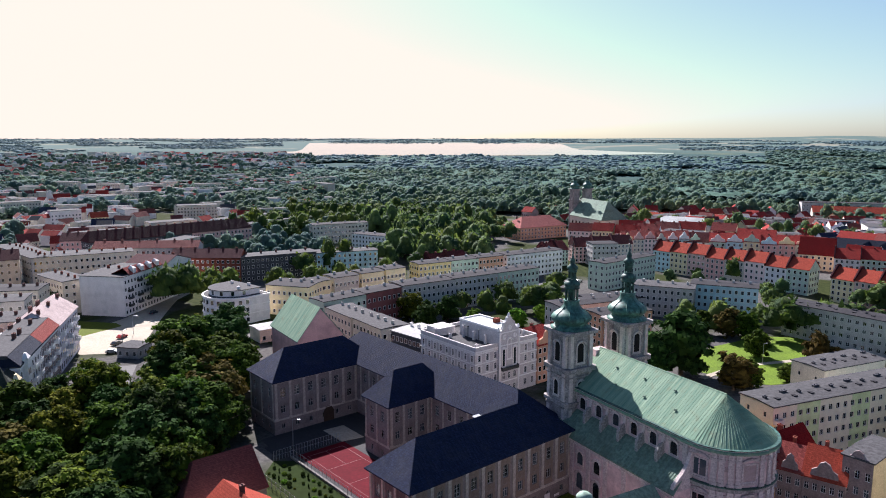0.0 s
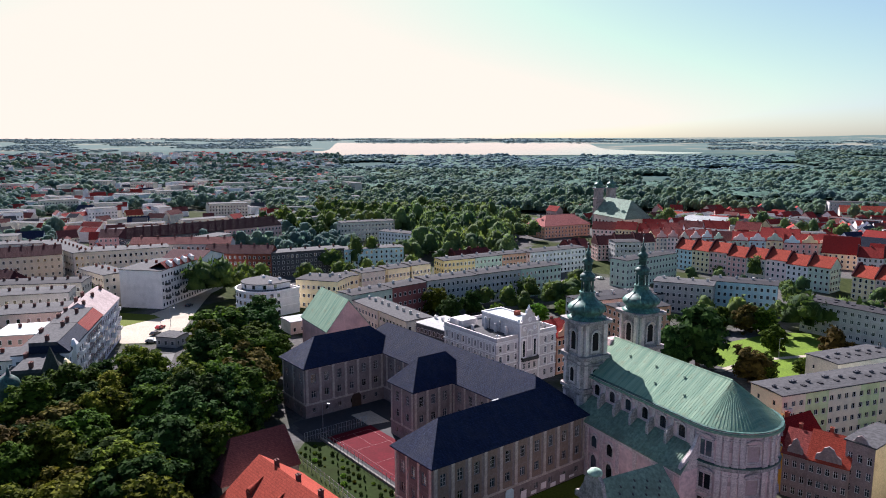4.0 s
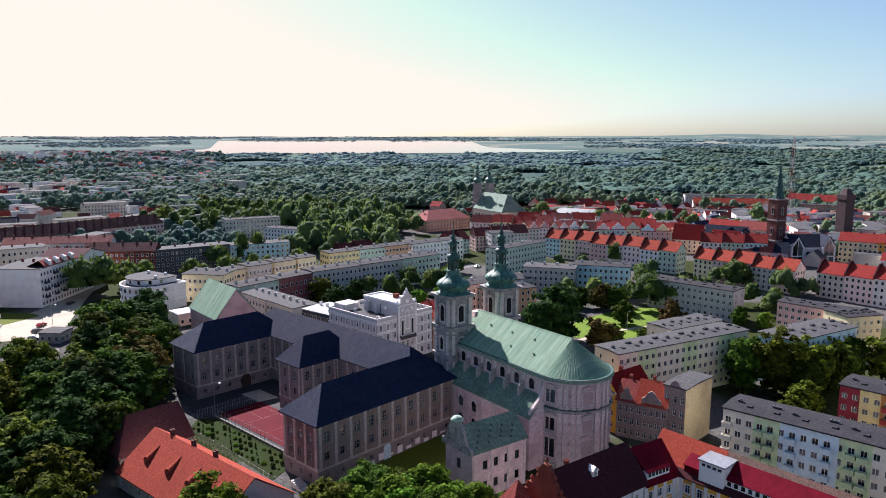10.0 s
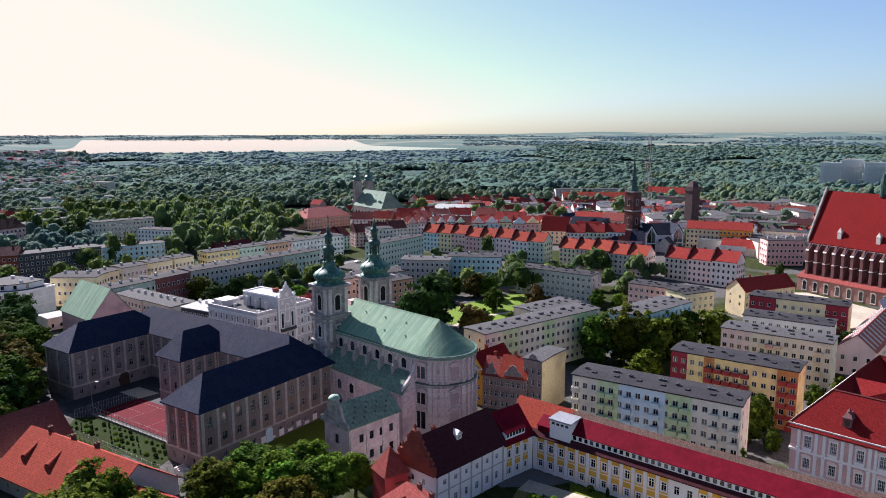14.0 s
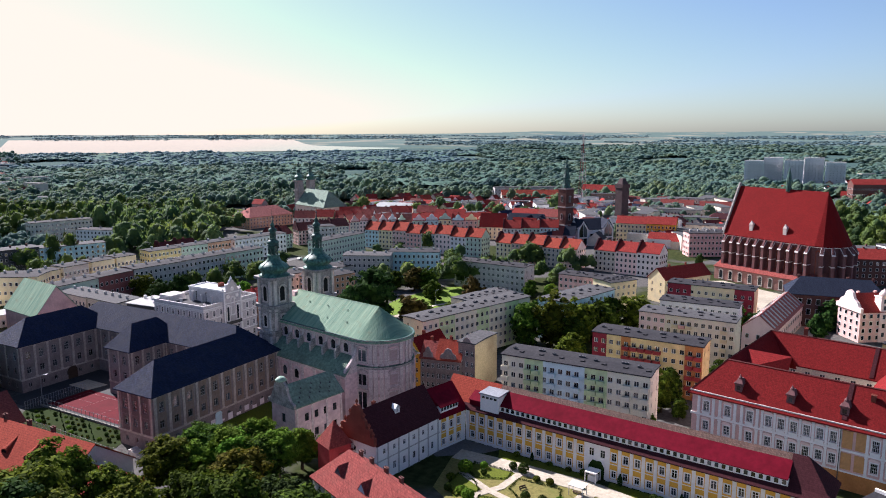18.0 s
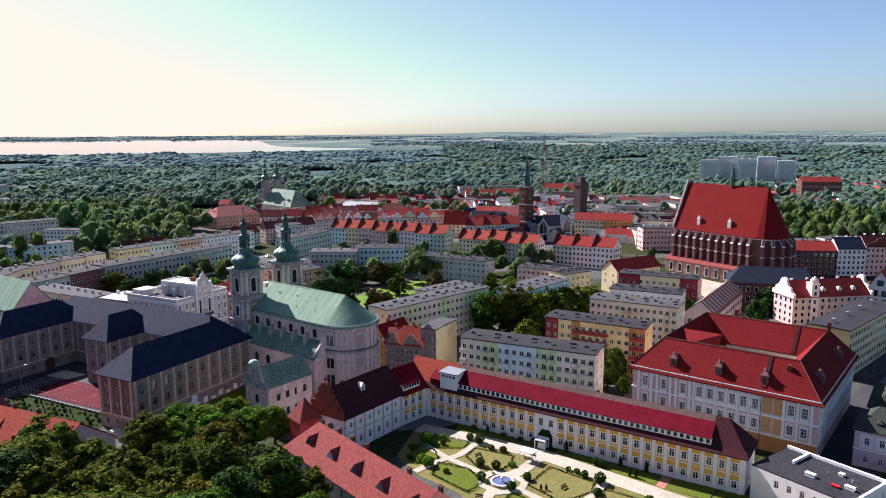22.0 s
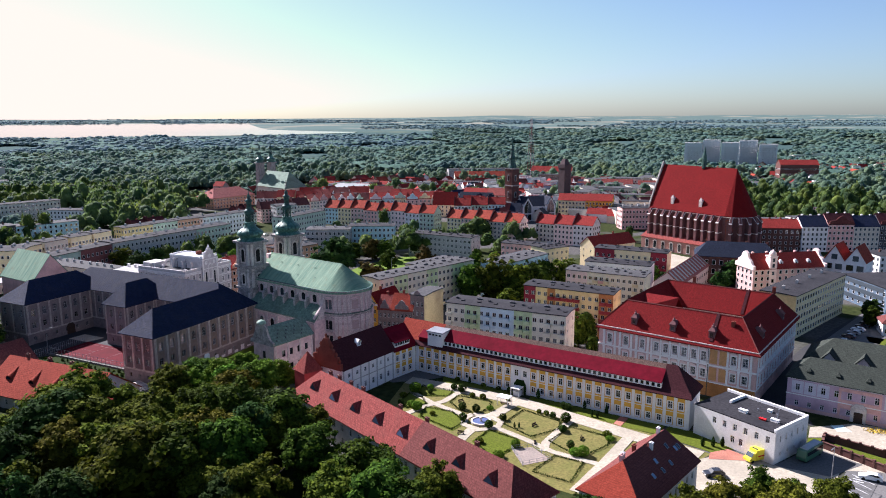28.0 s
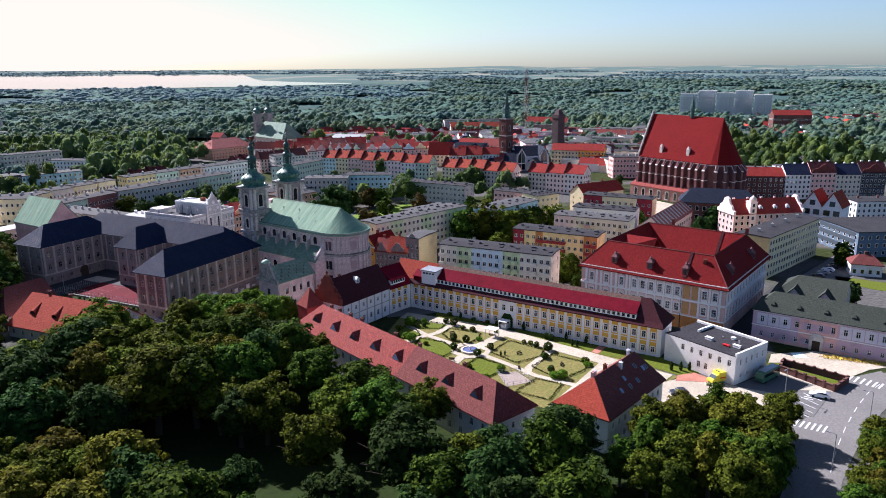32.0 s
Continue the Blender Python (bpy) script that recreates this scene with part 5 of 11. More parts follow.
# jambs, hoods and aprons of the palace windows
bm = bmesh.new()
pts = [(-1.05, 0), (1.05, 0)] + [(1.05 * math.cos(t), 0.6 * math.sin(t)) for t in [math.pi * q / 8 for q in range(1, 8)]]
a = [bm.verts.new((x, -0.34, z)) for x, z in pts]
b_ = [bm.verts.new((x, 0, z)) for x, z in pts]
bm.faces.new(a)
bm.faces.new(b_[::-1])
for i in range(len(pts)):
    q = (i + 1) % len(pts)
    bm.faces.new((a[i], b_[i], b_[q], a[q]))
bmesh.ops.recalc_face_normals(bm, faces=bm.faces)
hood = mesh_of(bm, "window_hood", "plaster_rosewhite")
bm = bmesh.new()
box(bm, -0.85, 0.85, -0.2, 0.0, -0.85, -0.2)
box(bm, -1.0, 1.0, -0.3, 0.0, -0.2, -0.03)
apron = mesh_of(bm, "window_apron", "trim_white")
for s, gs in GROUPS.items():
    c, d, nn = SIDES[s]
    p = (c[0] * PL, c[1] * PW)
    ang = math.atan2(d[1], d[0])
    for n, lo, hi in gs:
        xs = bays(PL, n, 1, lo, hi)
        st = xs[1] - xs[0]
        panels(pal, xs, p, d, nn, [(9.3, 12.55, (1.31, 9.59, 12.01)), (4.7, 7.7, (1.31, 4.99, 7.21))], 1.75, "trim_white", "window_surround", 0.12)
        cuts = [xs[0] - st / 2 + st * i for i in range(n + 1)]
        if n == 3:
            cuts = sorted([x - 0.75 for x in cuts[1:]] + [x + 0.75 for x in cuts[:-1]])
        pilasters(pal, cuts, p, d, nn, 8.85, 13.55, 0.62 if n == 3 else 0.5, 0.24, "trim_white")
        pilasters(pal, cuts, p, d, nn, 4.15, 8.3, 0.62 if n == 3 else 0.5, 0.2, "trim_white")
        for x in xs:
            at_ = Matrix.Translation((p[0] + d[0] * x, p[1] + d[1] * x, 0)) @ Matrix.Rotation(ang, 4, "Z")
            for z, hz in ((9.3, 12.4), (4.98, 7.6)):
                hang(new("window_hood", hood), pal, "", at_ @ pose(0, 0, hz))
            hang(new("window_apron", apron), pal, "", at_ @ pose(0, 0, 9.62))
bm = bmesh.new()
box(bm, -0.95, 0.95, -0.14, 0.0, 4.5, 8.0)
box(bm, -0.95, 0.95, -0.14, 0.0, 9.1, 12.9)
op = mesh_of(bm, "blind_panel", "plaster_ochre_pale")
for x in (32.65, 35.15):
    hang(new("blind_panel", op), pal, "ochre blind window panel", pose(x, 0, 0))
bm = bmesh.new()
box(bm, 31.28, 31.44, -0.3, -0.14, 0.0, 14.0)
part("downpipe", bm, "iron_black", pal, "dark rainwater pipe")
bm = bmesh.new()
box(bm, 27.0, PL, -0.1, 0.0, -0.5, 3.8)
part("base_panel", bm, "plaster_orange", pal, "orange-brown rendered ground storey")
band(pal, PL, PW, 13.6, 14.28, 0.5, "stone_pale")
band(pal, PL, PW, 8.35, 8.8, 0.22, "trim_white", "string_course")
band(pal, PL, PW, 3.8, 4.1, 0.2, "trim_white", "string_course")
bm = bmesh.new()
o, zr = 0.9, 21.2
kz = (zr - PH - 0.3) / (PD / 2)
ze = PH + 0.3 - o * kz
h = PD / 2
A = [(-o, -o, ze), (PL + o, -o, ze), (PL + o, PW + o, ze), (-o, PW + o, ze)]
Rr = [(h, h, zr), (PL - h, h, zr), (PL - h, PW - h, zr), (h, PW - h, zr)]
I_ = [(PD, PD, PH + 0.3), (PL - PD, PD, PH + 0.3), (PL - PD, PW - PD, PH + 0.3), (PD, PW - PD, PH + 0.3)]
polys = []
for i in range(4):
    j = (i + 1) % 4
    polys.append((A[i], A[j], Rr[j], Rr[i]))
    polys.append((Rr[i], Rr[j], I_[j], I_[i]))
shell(bm, polys, 0.25)
part("roof", bm, "tile_palace", pal, "red tiled hipped roofs round the court")
bm = bmesh.new()
for i in range(4):
    j = (i + 1) % 4
    rib(bm, A[i], Rr[i], 0.14, 0.16)
    rib(bm, Rr[i], (Rr[j][0], Rr[j][1], zr + 0.001), 0.16, 0.18)
part("ridge_tiles", bm, "tile_brown", pal)
for x, y0, y1 in ((31.2, 0.2, h - 0.1), (30.2, PW - PD + 0.2, PW - h - 0.1)):
    za, zb = (PH + 0.3 + kz * y0, PH + 0.3 + kz * y1) if y0 < 5 else (PH + 0.3 + kz * 0.2, PH + 0.3 + kz * (h - 0.1))
    bm = bmesh.new()
    shell(bm, [((x, y0, za + 0.22), (x + 0.9, y0, za + 0.22), (x + 0.9, y1, zb + 0.22), (x, y1, zb + 0.22))], 0.2)
    part("fire_wall", bm, "tile_dark", pal, "dark fire wall coping across the slope")
for i in range(4):
    p = [(PD, PD), (PL - PD, PD), (PL - PD, PW - PD), (PD, PW - PD)]
    a, b_ = p[i], p[(i + 1) % 4]
    ln = math.hypot(b_[0] - a[0], b_[1] - a[1])
    d = ((b_[0] - a[0]) / ln, (b_[1] - a[1]) / ln)
    n = (-d[1], d[0])
    bm = bmesh.new()
    n5 = 6
    ops = [(x - 0.6, x + 0.6, z, z + 1.9) for x in bays(ln, n5, 1) for z in (5.2, 11.6)]
    q0 = (b_[0], b_[1])
    wall_grid(bm, q0, (-d[0], -d[1]), n, ln, -0.5, PH, ops, 0.2)
    part("court_wall", bm, "plaster_beige", pal)
    for x in bays(ln, n5, 1):
        for z in (5.2, 11.6):
            put_window(pal, q0, (-d[0], -d[1]), n, x, z, 1.2, 1.9, "cross", 0.2)
# a cross gable that cuts into the court, and attic dormers
bm = bmesh.new()
shell(bm, [((h, h + 4, 17.4), (PD + 5, h + 8.5, 16.9), (PD + 5, h + 12.5, 20.9), (h, h + 12.5, 20.9)), ((PD + 5, h + 17, 16.9), (h, h + 17, 17.4), (h, h + 12.5, 20.9), (PD + 5, h + 12.5, 20.9))], 0.25)
part("cross_roof", bm, "tile_palace", pal)


def attic_dormer(parent, m, mat="brick_cathedral"):
    key = ("attic", mat)
    if key not in WINS:
        bm = bmesh.new()
        box(bm, -0.8, 0.8, 0, 2.6, -0.4, 1.7)
        box(bm, -1.0, 1.0, -0.15, 2.9, 1.7, 1.95)
        prism(bm, [(-0.9, -0.1), (0.9, -0.1), (0.9, 2.9), (-0.9, 2.9)], 1.95, 2.9, top=0.45, cy=1.4)
        lathe(bm, [(0.35, 2.8), (0.45, 3.1), (0.15, 3.5), (0.05, 3.9)], 8, 0, 1.0)
        g = bmesh.new()
        box(g, -0.4, 0.4, -0.03, 0.0, 0.35, 1.35)
        WINS[key] = (mesh_of(bm, "dormer", mat), mesh_of(g, "pane", "glass"))
    fr, pa = WINS[key]
    ob = hang(new("dormer", fr), parent, "stone attic dormer with pointed cap", m)
    hang(new("pane", pa), ob)


for x in (10, 21, 31.5):
    attic_dormer(pal, pose(x, 0.9, PH + 0.3 + kz * 0.9))
for y in (9, 31):
    attic_dormer(pal, pose(PL - 0.9, y, PH + 0.3 + kz * 0.9, 0, 0, 90))
for x, y in ((36, 4.0), (PL - h, PW - h + 0.5), (14, PW - 5)):
    chimney(pal, x, y, PH + 0.3 + kz * min(y, 6.5) - 0.2, 0.9, 0.7, 1.2, "brick_red")

# flat-roofed white annex beside the range
fb = building("flat_roof_annex", "white rendered annex with dark flat roof and parapet", "building", 108.4, 30.2, -78.0, 19.8, 13.4, 7.1, ("none",), "plaster_white", "bitumen",
              {"S": [(6, [4.4], 0.9, 1.5, "cross", 4.0, 19.4), (2, [1.4], 0.9, 1.6, "cross", 9, 13)], "E": [(5, [4.6], 0.5, 1.5, "single", 1, 12.6), (4, [1.5], 0.5, 0.8, "single", 1, 12.6)]})
bm = bmesh.new()
box(bm, 0.0, 19.8, 0.0, 13.4, 7.1, 7.35)
part("roof_deck", bm, "bitumen", fb, "dark grey roofing felt")
bm = bmesh.new()
for q in ((0.0, 19.8, 13.0, 13.5), (19.4, 19.9, 0.0, 13.0), (4.4, 4.9, 7.0, 13.0)):
    box(bm, q[0], q[1], q[2], q[3], 7.1, 7.95)
part("parapet", bm, "trim_white", fb)
for x, y, w, d, hh, mt in ((9.5, 4.5, 1.8, 0.9, 0.6, "trim_white"), (14.5, 4.0, 1.4, 0.7, 0.35, "lamp_red"), (13, 9.5, 0.9, 0.9, 0.5, "trim_white"), (16.6, 5.2, 1.7, 0.8, 0.6, "trim_white"), (16.4, 6.4, 0.25, 0.25, 1.4, "sheet_metal"), (15.4, 8.8, 0.12, 0.12, 1.5, "sheet_metal"), (11, 8, 0.2, 0.2, 0.4, "sheet_metal")):
    bm = bmesh.new()
    box(bm, -w / 2, w / 2, -d / 2, d / 2, 0, hh)
    box(bm, -w / 2 - 0.06, w / 2 + 0.06, -d / 2 - 0.06, d / 2 + 0.06, hh, hh + 0.08)
    part("roof_vent", bm, mt, fb, "", pose(x, y, 7.34))

# house with orange hip in the garden, and the long old red-roofed range
hs = building("hipped_house", "white house with red-brown tiled roof and orange hip", "house", 66.2, -2.4, 25.0, 24.4, 12.0, 7.6, ("ridge", 5.2, 4.6, 2.2), "plaster_white", "tile_brown",
              {"S": [(9, [1.2, 4.4], 0.95, 1.5, "cross", 1, 23.4)], "W": [(3, [4.6], 0.95, 1.4, "cross", 2.5, 9.5)], "N": [(9, [1.2, 4.4], 0.95, 1.5, "cross", 1, 23.4)]}, trim="trim_white",
              chim=[(7, 7.2, 0.6, 0.6, 1.3, "plaster_white"), (11, 7.0, 0.6, 0.6, 1.2, "brick_red"), (14, 5.0, 0.6, 0.6, 1.2, "plaster_white"), (20, 6.4, 0.6, 0.6, 1.2, "plaster_white"), (5.2, 6.6, 0.6, 0.6, 1.2, "plaster_rose")])
bm = bmesh.new()
rp = roof_polys(24.4, 12.0, 7.6 + 0.25 + 0.03, 5.2, 0.5, 4.6, 2.2)
shell(bm, [rp[2]], 0.06)
part("hip_tiles", bm, "tile_orange", hs, "newer orange tiles on the hip")


def skylight(parent, m, w=0.8, h=1.1):
    key = ("sky", w, h)
    if key not in WINS:
        bm = bmesh.new()
        for q in ((-w / 2, -w / 2 + 0.08, 0, h), (w / 2 - 0.08, w / 2, 0, h), (-w / 2, w / 2, 0, 0.08), (-w / 2, w / 2, h - 0.08, h)):
            box(bm, q[0], q[1], q[2], q[3], 0, 0.1)
        g = bmesh.new()
        box(g, -w / 2 + 0.05, w / 2 - 0.05, 0.05, h - 0.05, 0.02, 0.05)
        WINS[key] = (mesh_of(bm, "skylight", "sheet_metal"), mesh_of(g, "pane", "glass_blue"))
    ob = hang(new("skylight", WINS[key][0]), parent, "", m)
    hang(new("pane", WINS[key][1]), ob)


sl = math.degrees(math.atan2(5.2, 6.0))
for x, y in ((9, 1.6), (12.5, 1.4), (12.5, 2.9), (16, 1.5), (20.5, 2.6), (21.7, 2.6), (18.5, 3.6)):
    skylight(hs, pose(x, y, 7.9 + 5.2 * y / 6.0, sl, 0, 0))

OL, OW = 74.0, 12.2
old = building("old_range", "long old range with weathered red tile roof and eyebrow dormers", "building", 24.3, 77.6, -73.0, OL, OW, 6.8, ("ridge", 5.0, 4.0, 5.0), "plaster_white", "tile_old",
               {"S": [(22, [4.0], 1.0, 1.6, "cross", 1, OL - 1), (22, [1.0], 1.0, 1.5, "cross", 1, OL - 1)], "N": [(20, [3.6], 1.0, 1.5, "cross", 1, OL - 1)], "E": [(3, [3.6], 0.9, 1.4, "cross", 1, 11)], "W": [(3, [3.6], 0.9, 1.4, "cross", 1, 11)]}, trim="trim_white",
               chim=[(x, 7.6, 0.8, 0.6, 1.2, "brick_dark") for x in (6, 10, 15, 20, 34, 43, 58)])
bm = bmesh.new()
v = [bm.verts.new(q) for q in ((-1.55, 0, 0), (1.55, 0, 0), (0, 0, 1.9), (0, 2.6, 2.05))]
bm.faces.new((v[0], v[3], v[2]))
bm.faces.new((v[2], v[3], v[1]))
bm.faces.new((v[0], v[2], v[1]))
bm.faces.new((v[0], v[1], v[3]))
bmesh.ops.recalc_face_normals(bm, faces=bm.faces)
tri_d = mesh_of(bm, "dormer", "tile_old")
bm = bmesh.new()
v = [bm.verts.new(q) for q in ((-1.25, -0.03, 0.1), (1.25, -0.03, 0.1), (0, -0.03, 1.68))]
bm.faces.new(v)
tri_p = mesh_of(bm, "pane", "glass_blue")
for i in range(8):
    x = 6.5 + i * 8.6
    ob = hang(new("dormer", tri_d), old, "triangular tiled roof dormer", pose(x, 2.1, 7.05 + 5.0 * 2.1 / 6.1))
    hang(new("pane", tri_p), ob)
bm = bmesh.new()
rp = roof_polys(30.0, OW, 7.05 + 0.04, 5.0, 0.5, None, 5.0)
shell(bm, [tuple((x + 44.05, y, z) for x, y, z in rp[0][:3] + (rp[0][3],))], 0.05)
part("roof_patch", bm, "tile_brown", old, "newer red tiles on part of the slope")
# square red turret beside it
tur = thing("brick_turret", "dark red turret with steep pyramid roof", "turret", 31.0, 88.5, -73.0)
bm = bmesh.new()
box(bm, -2.6, 2.6, -2.6, 2.6, -0.5, 8.2)
part("wall", bm, "plaster_redbrown", tur)
bm = bmesh.new()
prism(bm, [(-2.9, -2.9), (2.9, -2.9), (2.9, 2.9), (-2.9, 2.9)], 8.2, 13.0, top=0.04)
part("roof", bm, "tile_old", tur)

pk = building("pink_office", "pink and lilac office building with grey-green slate roof", "building", 140.8, 32.3, -59.0, 54.0, 12.0, 8.6, ("ridge", 3.8, 4.0, 4.0), "plaster_lilac", "slate_green",
              {"S": [(18, [5.2], 1.0, 1.7, "cross", 1, 53), (18, [1.2], 0.9, 1.3, "cross", 1, 53)], "W": [(4, [5.2, 1.2], 0.9, 1.5, "cross", 1, 12)]}, trim="trim_white", base="plaster_rose")
bm = bmesh.new()
for q in ((11.6, 12.2, 0.9, 7.9), (20.2, 20.8, 0.9, 7.9), (12.2, 20.2, 2.75, 5.0), (12.2, 20.2, 7.1, 7.9)):
    box(bm, q[0], q[1], -0.08, 0.0, q[2], q[3])
part("centre_panel", bm, "plaster_rose", pk, "pink centre bay")
pkx = bays(54.0, 18, 1, 1, 53)
panels(pk, [x for x in pkx if not 11.0 < x < 21.5], (0, 0), (1, 0), (0, -1), [(4.5, 7.7, (1.02, 5.18, 6.92))], 2.7, "plaster_pearl", "upper_panel", 0.05)
band(pk, 54.0, 12.0, 4.0, 4.25, 0.1, "trim_white", "string_course")
bm = bmesh.new()
box(bm, -1.7, 1.7, -0.5, 0.0, 0, 3.6)
prism(bm, [(-1.7, -0.5), (1.7, -0.5), (1.7, 0.0), (-1.7, 0.0)], 3.6, 4.6, top=0.5)
pt = part("portal", bm, "stone_pale", pk, "pale stone portal", pose(16.2, 0, 0))
bm = bmesh.new()
box(bm, -0.95, 0.95, -0.56, -0.5, 0, 2.4)
prism(bm, [(-0.95, -0.56), (0.95, -0.56), (0.95, -0.5), (-0.95, -0.5)], 2.4, 3.2, top=0.55)
part("door", bm, "wood_dark", pt)
bm = bmesh.new()
box(bm, -0.9, 0.9, 0, 1.6, -0.5, 0.5)
prism(bm, [(-1.1, -0.2), (1.1, -0.2), (1.1, 1.8), (-1.1, 1.8)], 0.5, 1.4, top=0.15, cy=1.2)
dm = mesh_of(bm, "dormer", "slate_green")
for x in (4.5, 11, 17.5, 24, 31, 38, 45):
    hang(new("dormer", dm), pk, "", pose(x, 1.4, 8.85 + 3.8 * 1.4 / 6.0) @ Matrix.Diagonal((0.55, 0.7, 0.8, 1)))
sw = building("slate_wing", "dark slate-roofed rear wing with small gables", "building", 156.7, 40.7, -59.0, 19.0, 16.0, 8.2, ("ridge", 4.6, 6.0, None), "plaster_grey", "slate_green", {"S": [(8, [1.2, 4.8], 0.9, 1.4, "cross")]})
for x in (6.0, 14.0):
    bm = bmesh.new()
    for f in (((x - 2.6, -0.3, 8.4), (x, -0.3, 11.2), (x, 5.0, 11.2), (x - 2.6, 0.4, 8.5)), ((x, -0.3, 11.2), (x + 2.6, -0.3, 8.4), (x + 2.6, 0.4, 8.5), (x, 5.0, 11.2))):
        shell(bm, [f], 0.2)
    gr_ = part("gable_roof", bm, "slate_green", sw, "small slate cross gable")
    bm = bmesh.new()
    v = [bm.verts.new(q) for q in ((x - 2.3, -0.05, 8.2), (x + 2.3, -0.05, 8.2), (x, -0.05, 10.8))]
    bm.faces.new(v)
    part("gable_wall", bm, "plaster_grey", gr_)

# ---- housing blocks near the church ----
def block(label, x, y, deg, L, W, H, wall, n, storeys, side="S", roofmat="bitumen", nchim=6, ends=True, wsize=(1.2, 1.35), group="five-storey housing blocks", balc=(), bands=(), cm="plaster_dark", name="apartment_block"):
    """A flat-roofed block of flats; balc: bays that carry balconies, with their parapet's material; bands: coloured strips of the front."""
    sh = (H - 1.2) / storeys
    sills = [1.0 + sh * i + 0.15 for i in range(storeys)]
    spec = {}
    for s in side:
        spec[s] = [(n, sills, wsize[0], wsize[1], "pair")]
    if ends:
        for s in "EW":
            spec[s] = [(2, sills, 0.9, 1.2, "single")]
    e = building(name, label, "housing block", x, y, deg, L, W, H, ("flat",), wall, roofmat, spec, group=group, trim=None)
    st = L / n
    for x0, x1, mt in bands:
        bm = bmesh.new()
        xs = [(i + 0.5) * st for i in range(n) if x0 <= (i + 0.5) * st <= x1]
        ops = [(q - wsize[0] / 2 - x0, q + wsize[0] / 2 - x0, z, z + wsize[1]) for q in xs for z in sills]
        lo, hi = max(x0, 0.0), min(x1, L)
        for xa, xb, za, zb in [(lo, hi, 0.0, sills[0])] + [(lo, hi, sills[k] + wsize[1], (sills[k + 1] if k + 1 < storeys else H - 0.05)) for k in range(storeys)]:
            box(bm, xa, xb, -0.03, 0.0, za, zb)
        edges = [lo] + [v for q in xs for v in (q - wsize[0] / 2, q + wsize[0] / 2)] + [hi]
        for k in range(storeys):
            for xa, xb in zip(edges[0::2], edges[1::2]):
                if xb - xa > 0.02:
                    box(bm, xa, xb, -0.03, 0.0, sills[k], sills[k] + wsize[1])
        part("wall_panel", bm, mt, e)
    for i, mt in balc:
        key = ("balc", round(st, 2), mt)
        if key not in WINS:
            bm = bmesh.new()
            w = st * 0.88
            box(bm, -w / 2, w / 2, -1.15, 0.0, -0.14, 0.0)
            box(bm, -w / 2, w / 2, -1.15, -1.07, 0.0, 0.95)
            box(bm, -w / 2, -w / 2 + 0.07, -1.07, 0.0, 0.0, 0.95)
            box(bm, w / 2 - 0.07, w / 2, -1.07, 0.0, 0.0, 0.95)
            WINS[key] = mesh_of(bm, "balcony", mt)
        for k in range(storeys):
            if k or i % 2:
                hang(new("balcony", WINS[key]), e, "", pose((i + 0.5) * st, -0.03, sills[k] - 0.75))
    for i in range(nchim):
        chimney(e, (i + 0.35 + 0.3 * (i * 3 % 2)) * L / nchim, W * (0.45 + 0.12 * (i % 2)), H + 0.55, 1.7 if i % 2 else 0.8, 0.6, 0.5, cm)
    bm = bmesh.new()
    for i in range(nchim):
        q = (i + 0.8) * L / nchim
        box(bm, q - 0.5, q + 0.5, W * 0.25, W * 0.25 + 1.1, H + 0.4, H + 0.75)
    part("roof_hatch", bm, "bitumen", e)
    return e


block("five-storey block in cream, mint and pale blue with balconies", 81.0, 110.7, -49.2, 38.8, 10.0, 15.5, "plaster_ivory", 18, 5, nchim=7,
      balc=[(0, "plaster_ivory"), (3, "plaster_mint"), (4, "plaster_mint"), (6, "plaster_powder"), (9, "plaster_powder"), (11, "plaster_mint"), (12, "plaster_mint"), (15, "plaster_ivory"), (17, "plaster_ivory")],
      bands=[(6.4, 11.6, "plaster_mint"), (11.6, 22.6, "plaster_powder"), (22.6, 28.4, "plaster_mint")])
block("five-storey block in yellow and orange with red balconies", 115.4, 121.1, -52.0, 31.4, 10.0, 15.5, "plaster_yellow", 14, 5, nchim=6,
      balc=[(i, "plaster_redbrown") for i in (4, 5, 6, 7, 12)] + [(8, "plaster_redbrown"), (13, "plaster_redbrown")],
      bands=[(0.0, 4.3, "plaster_crimson"), (8.6, 11.4, "plaster_orange"), (26.6, 31.4, "plaster_orange")])
block("five-storey cream block with shaded balconies", 143.7, 137.7, -52.6, 30.0, 10.0, 15.3, "plaster_ivory", 14, 5, bands=[(0.0, 8.4, "plaster_rosewhite")], roofmat="bitumen_light", balc=[(i, "plaster_cream") for i in (5, 7, 12)] + [(6, "plaster_rose")])
block("long cream and pale green five-storey block", 72.1, 149.7, 22.0, 51.0, 9.6, 15.5, "plaster_ivory", 22, 5, nchim=10, roofmat="bitumen_light", bands=[(7, 14, "plaster_mint"), (24, 30, "plaster_mint"), (38, 45, "plaster_mint")], balc=[(0, "plaster_white")])
block("white four-storey block behind trees", 161.0, 149.7, -50.0, 26.0, 10.0, 15.0, "plaster_white", 11, 5)
block("white block with dark red end bays", 184.0, 175.0, -52.0, 32.0, 10.0, 14.6, "plaster_cream", 12, 4, bands=[(0, 9, "plaster_crimson"), (25, 32, "plaster_crimson")])
building("red_roof_house", "cream house with red tiled gable roof", "house", 199.0, 196.0, 8.0, 28.0, 10.0, 10.6, ("ridge", 4.2, None, None), "plaster_cream", "tile_red", {"S": [(9, [1.2, 4.3, 7.4], 1.0, 1.4, "cross")], "W": [(2, [4.3, 7.4], 0.9, 1.3, "cross")]}, chim=[(8, 5.6), (18, 5.6)])
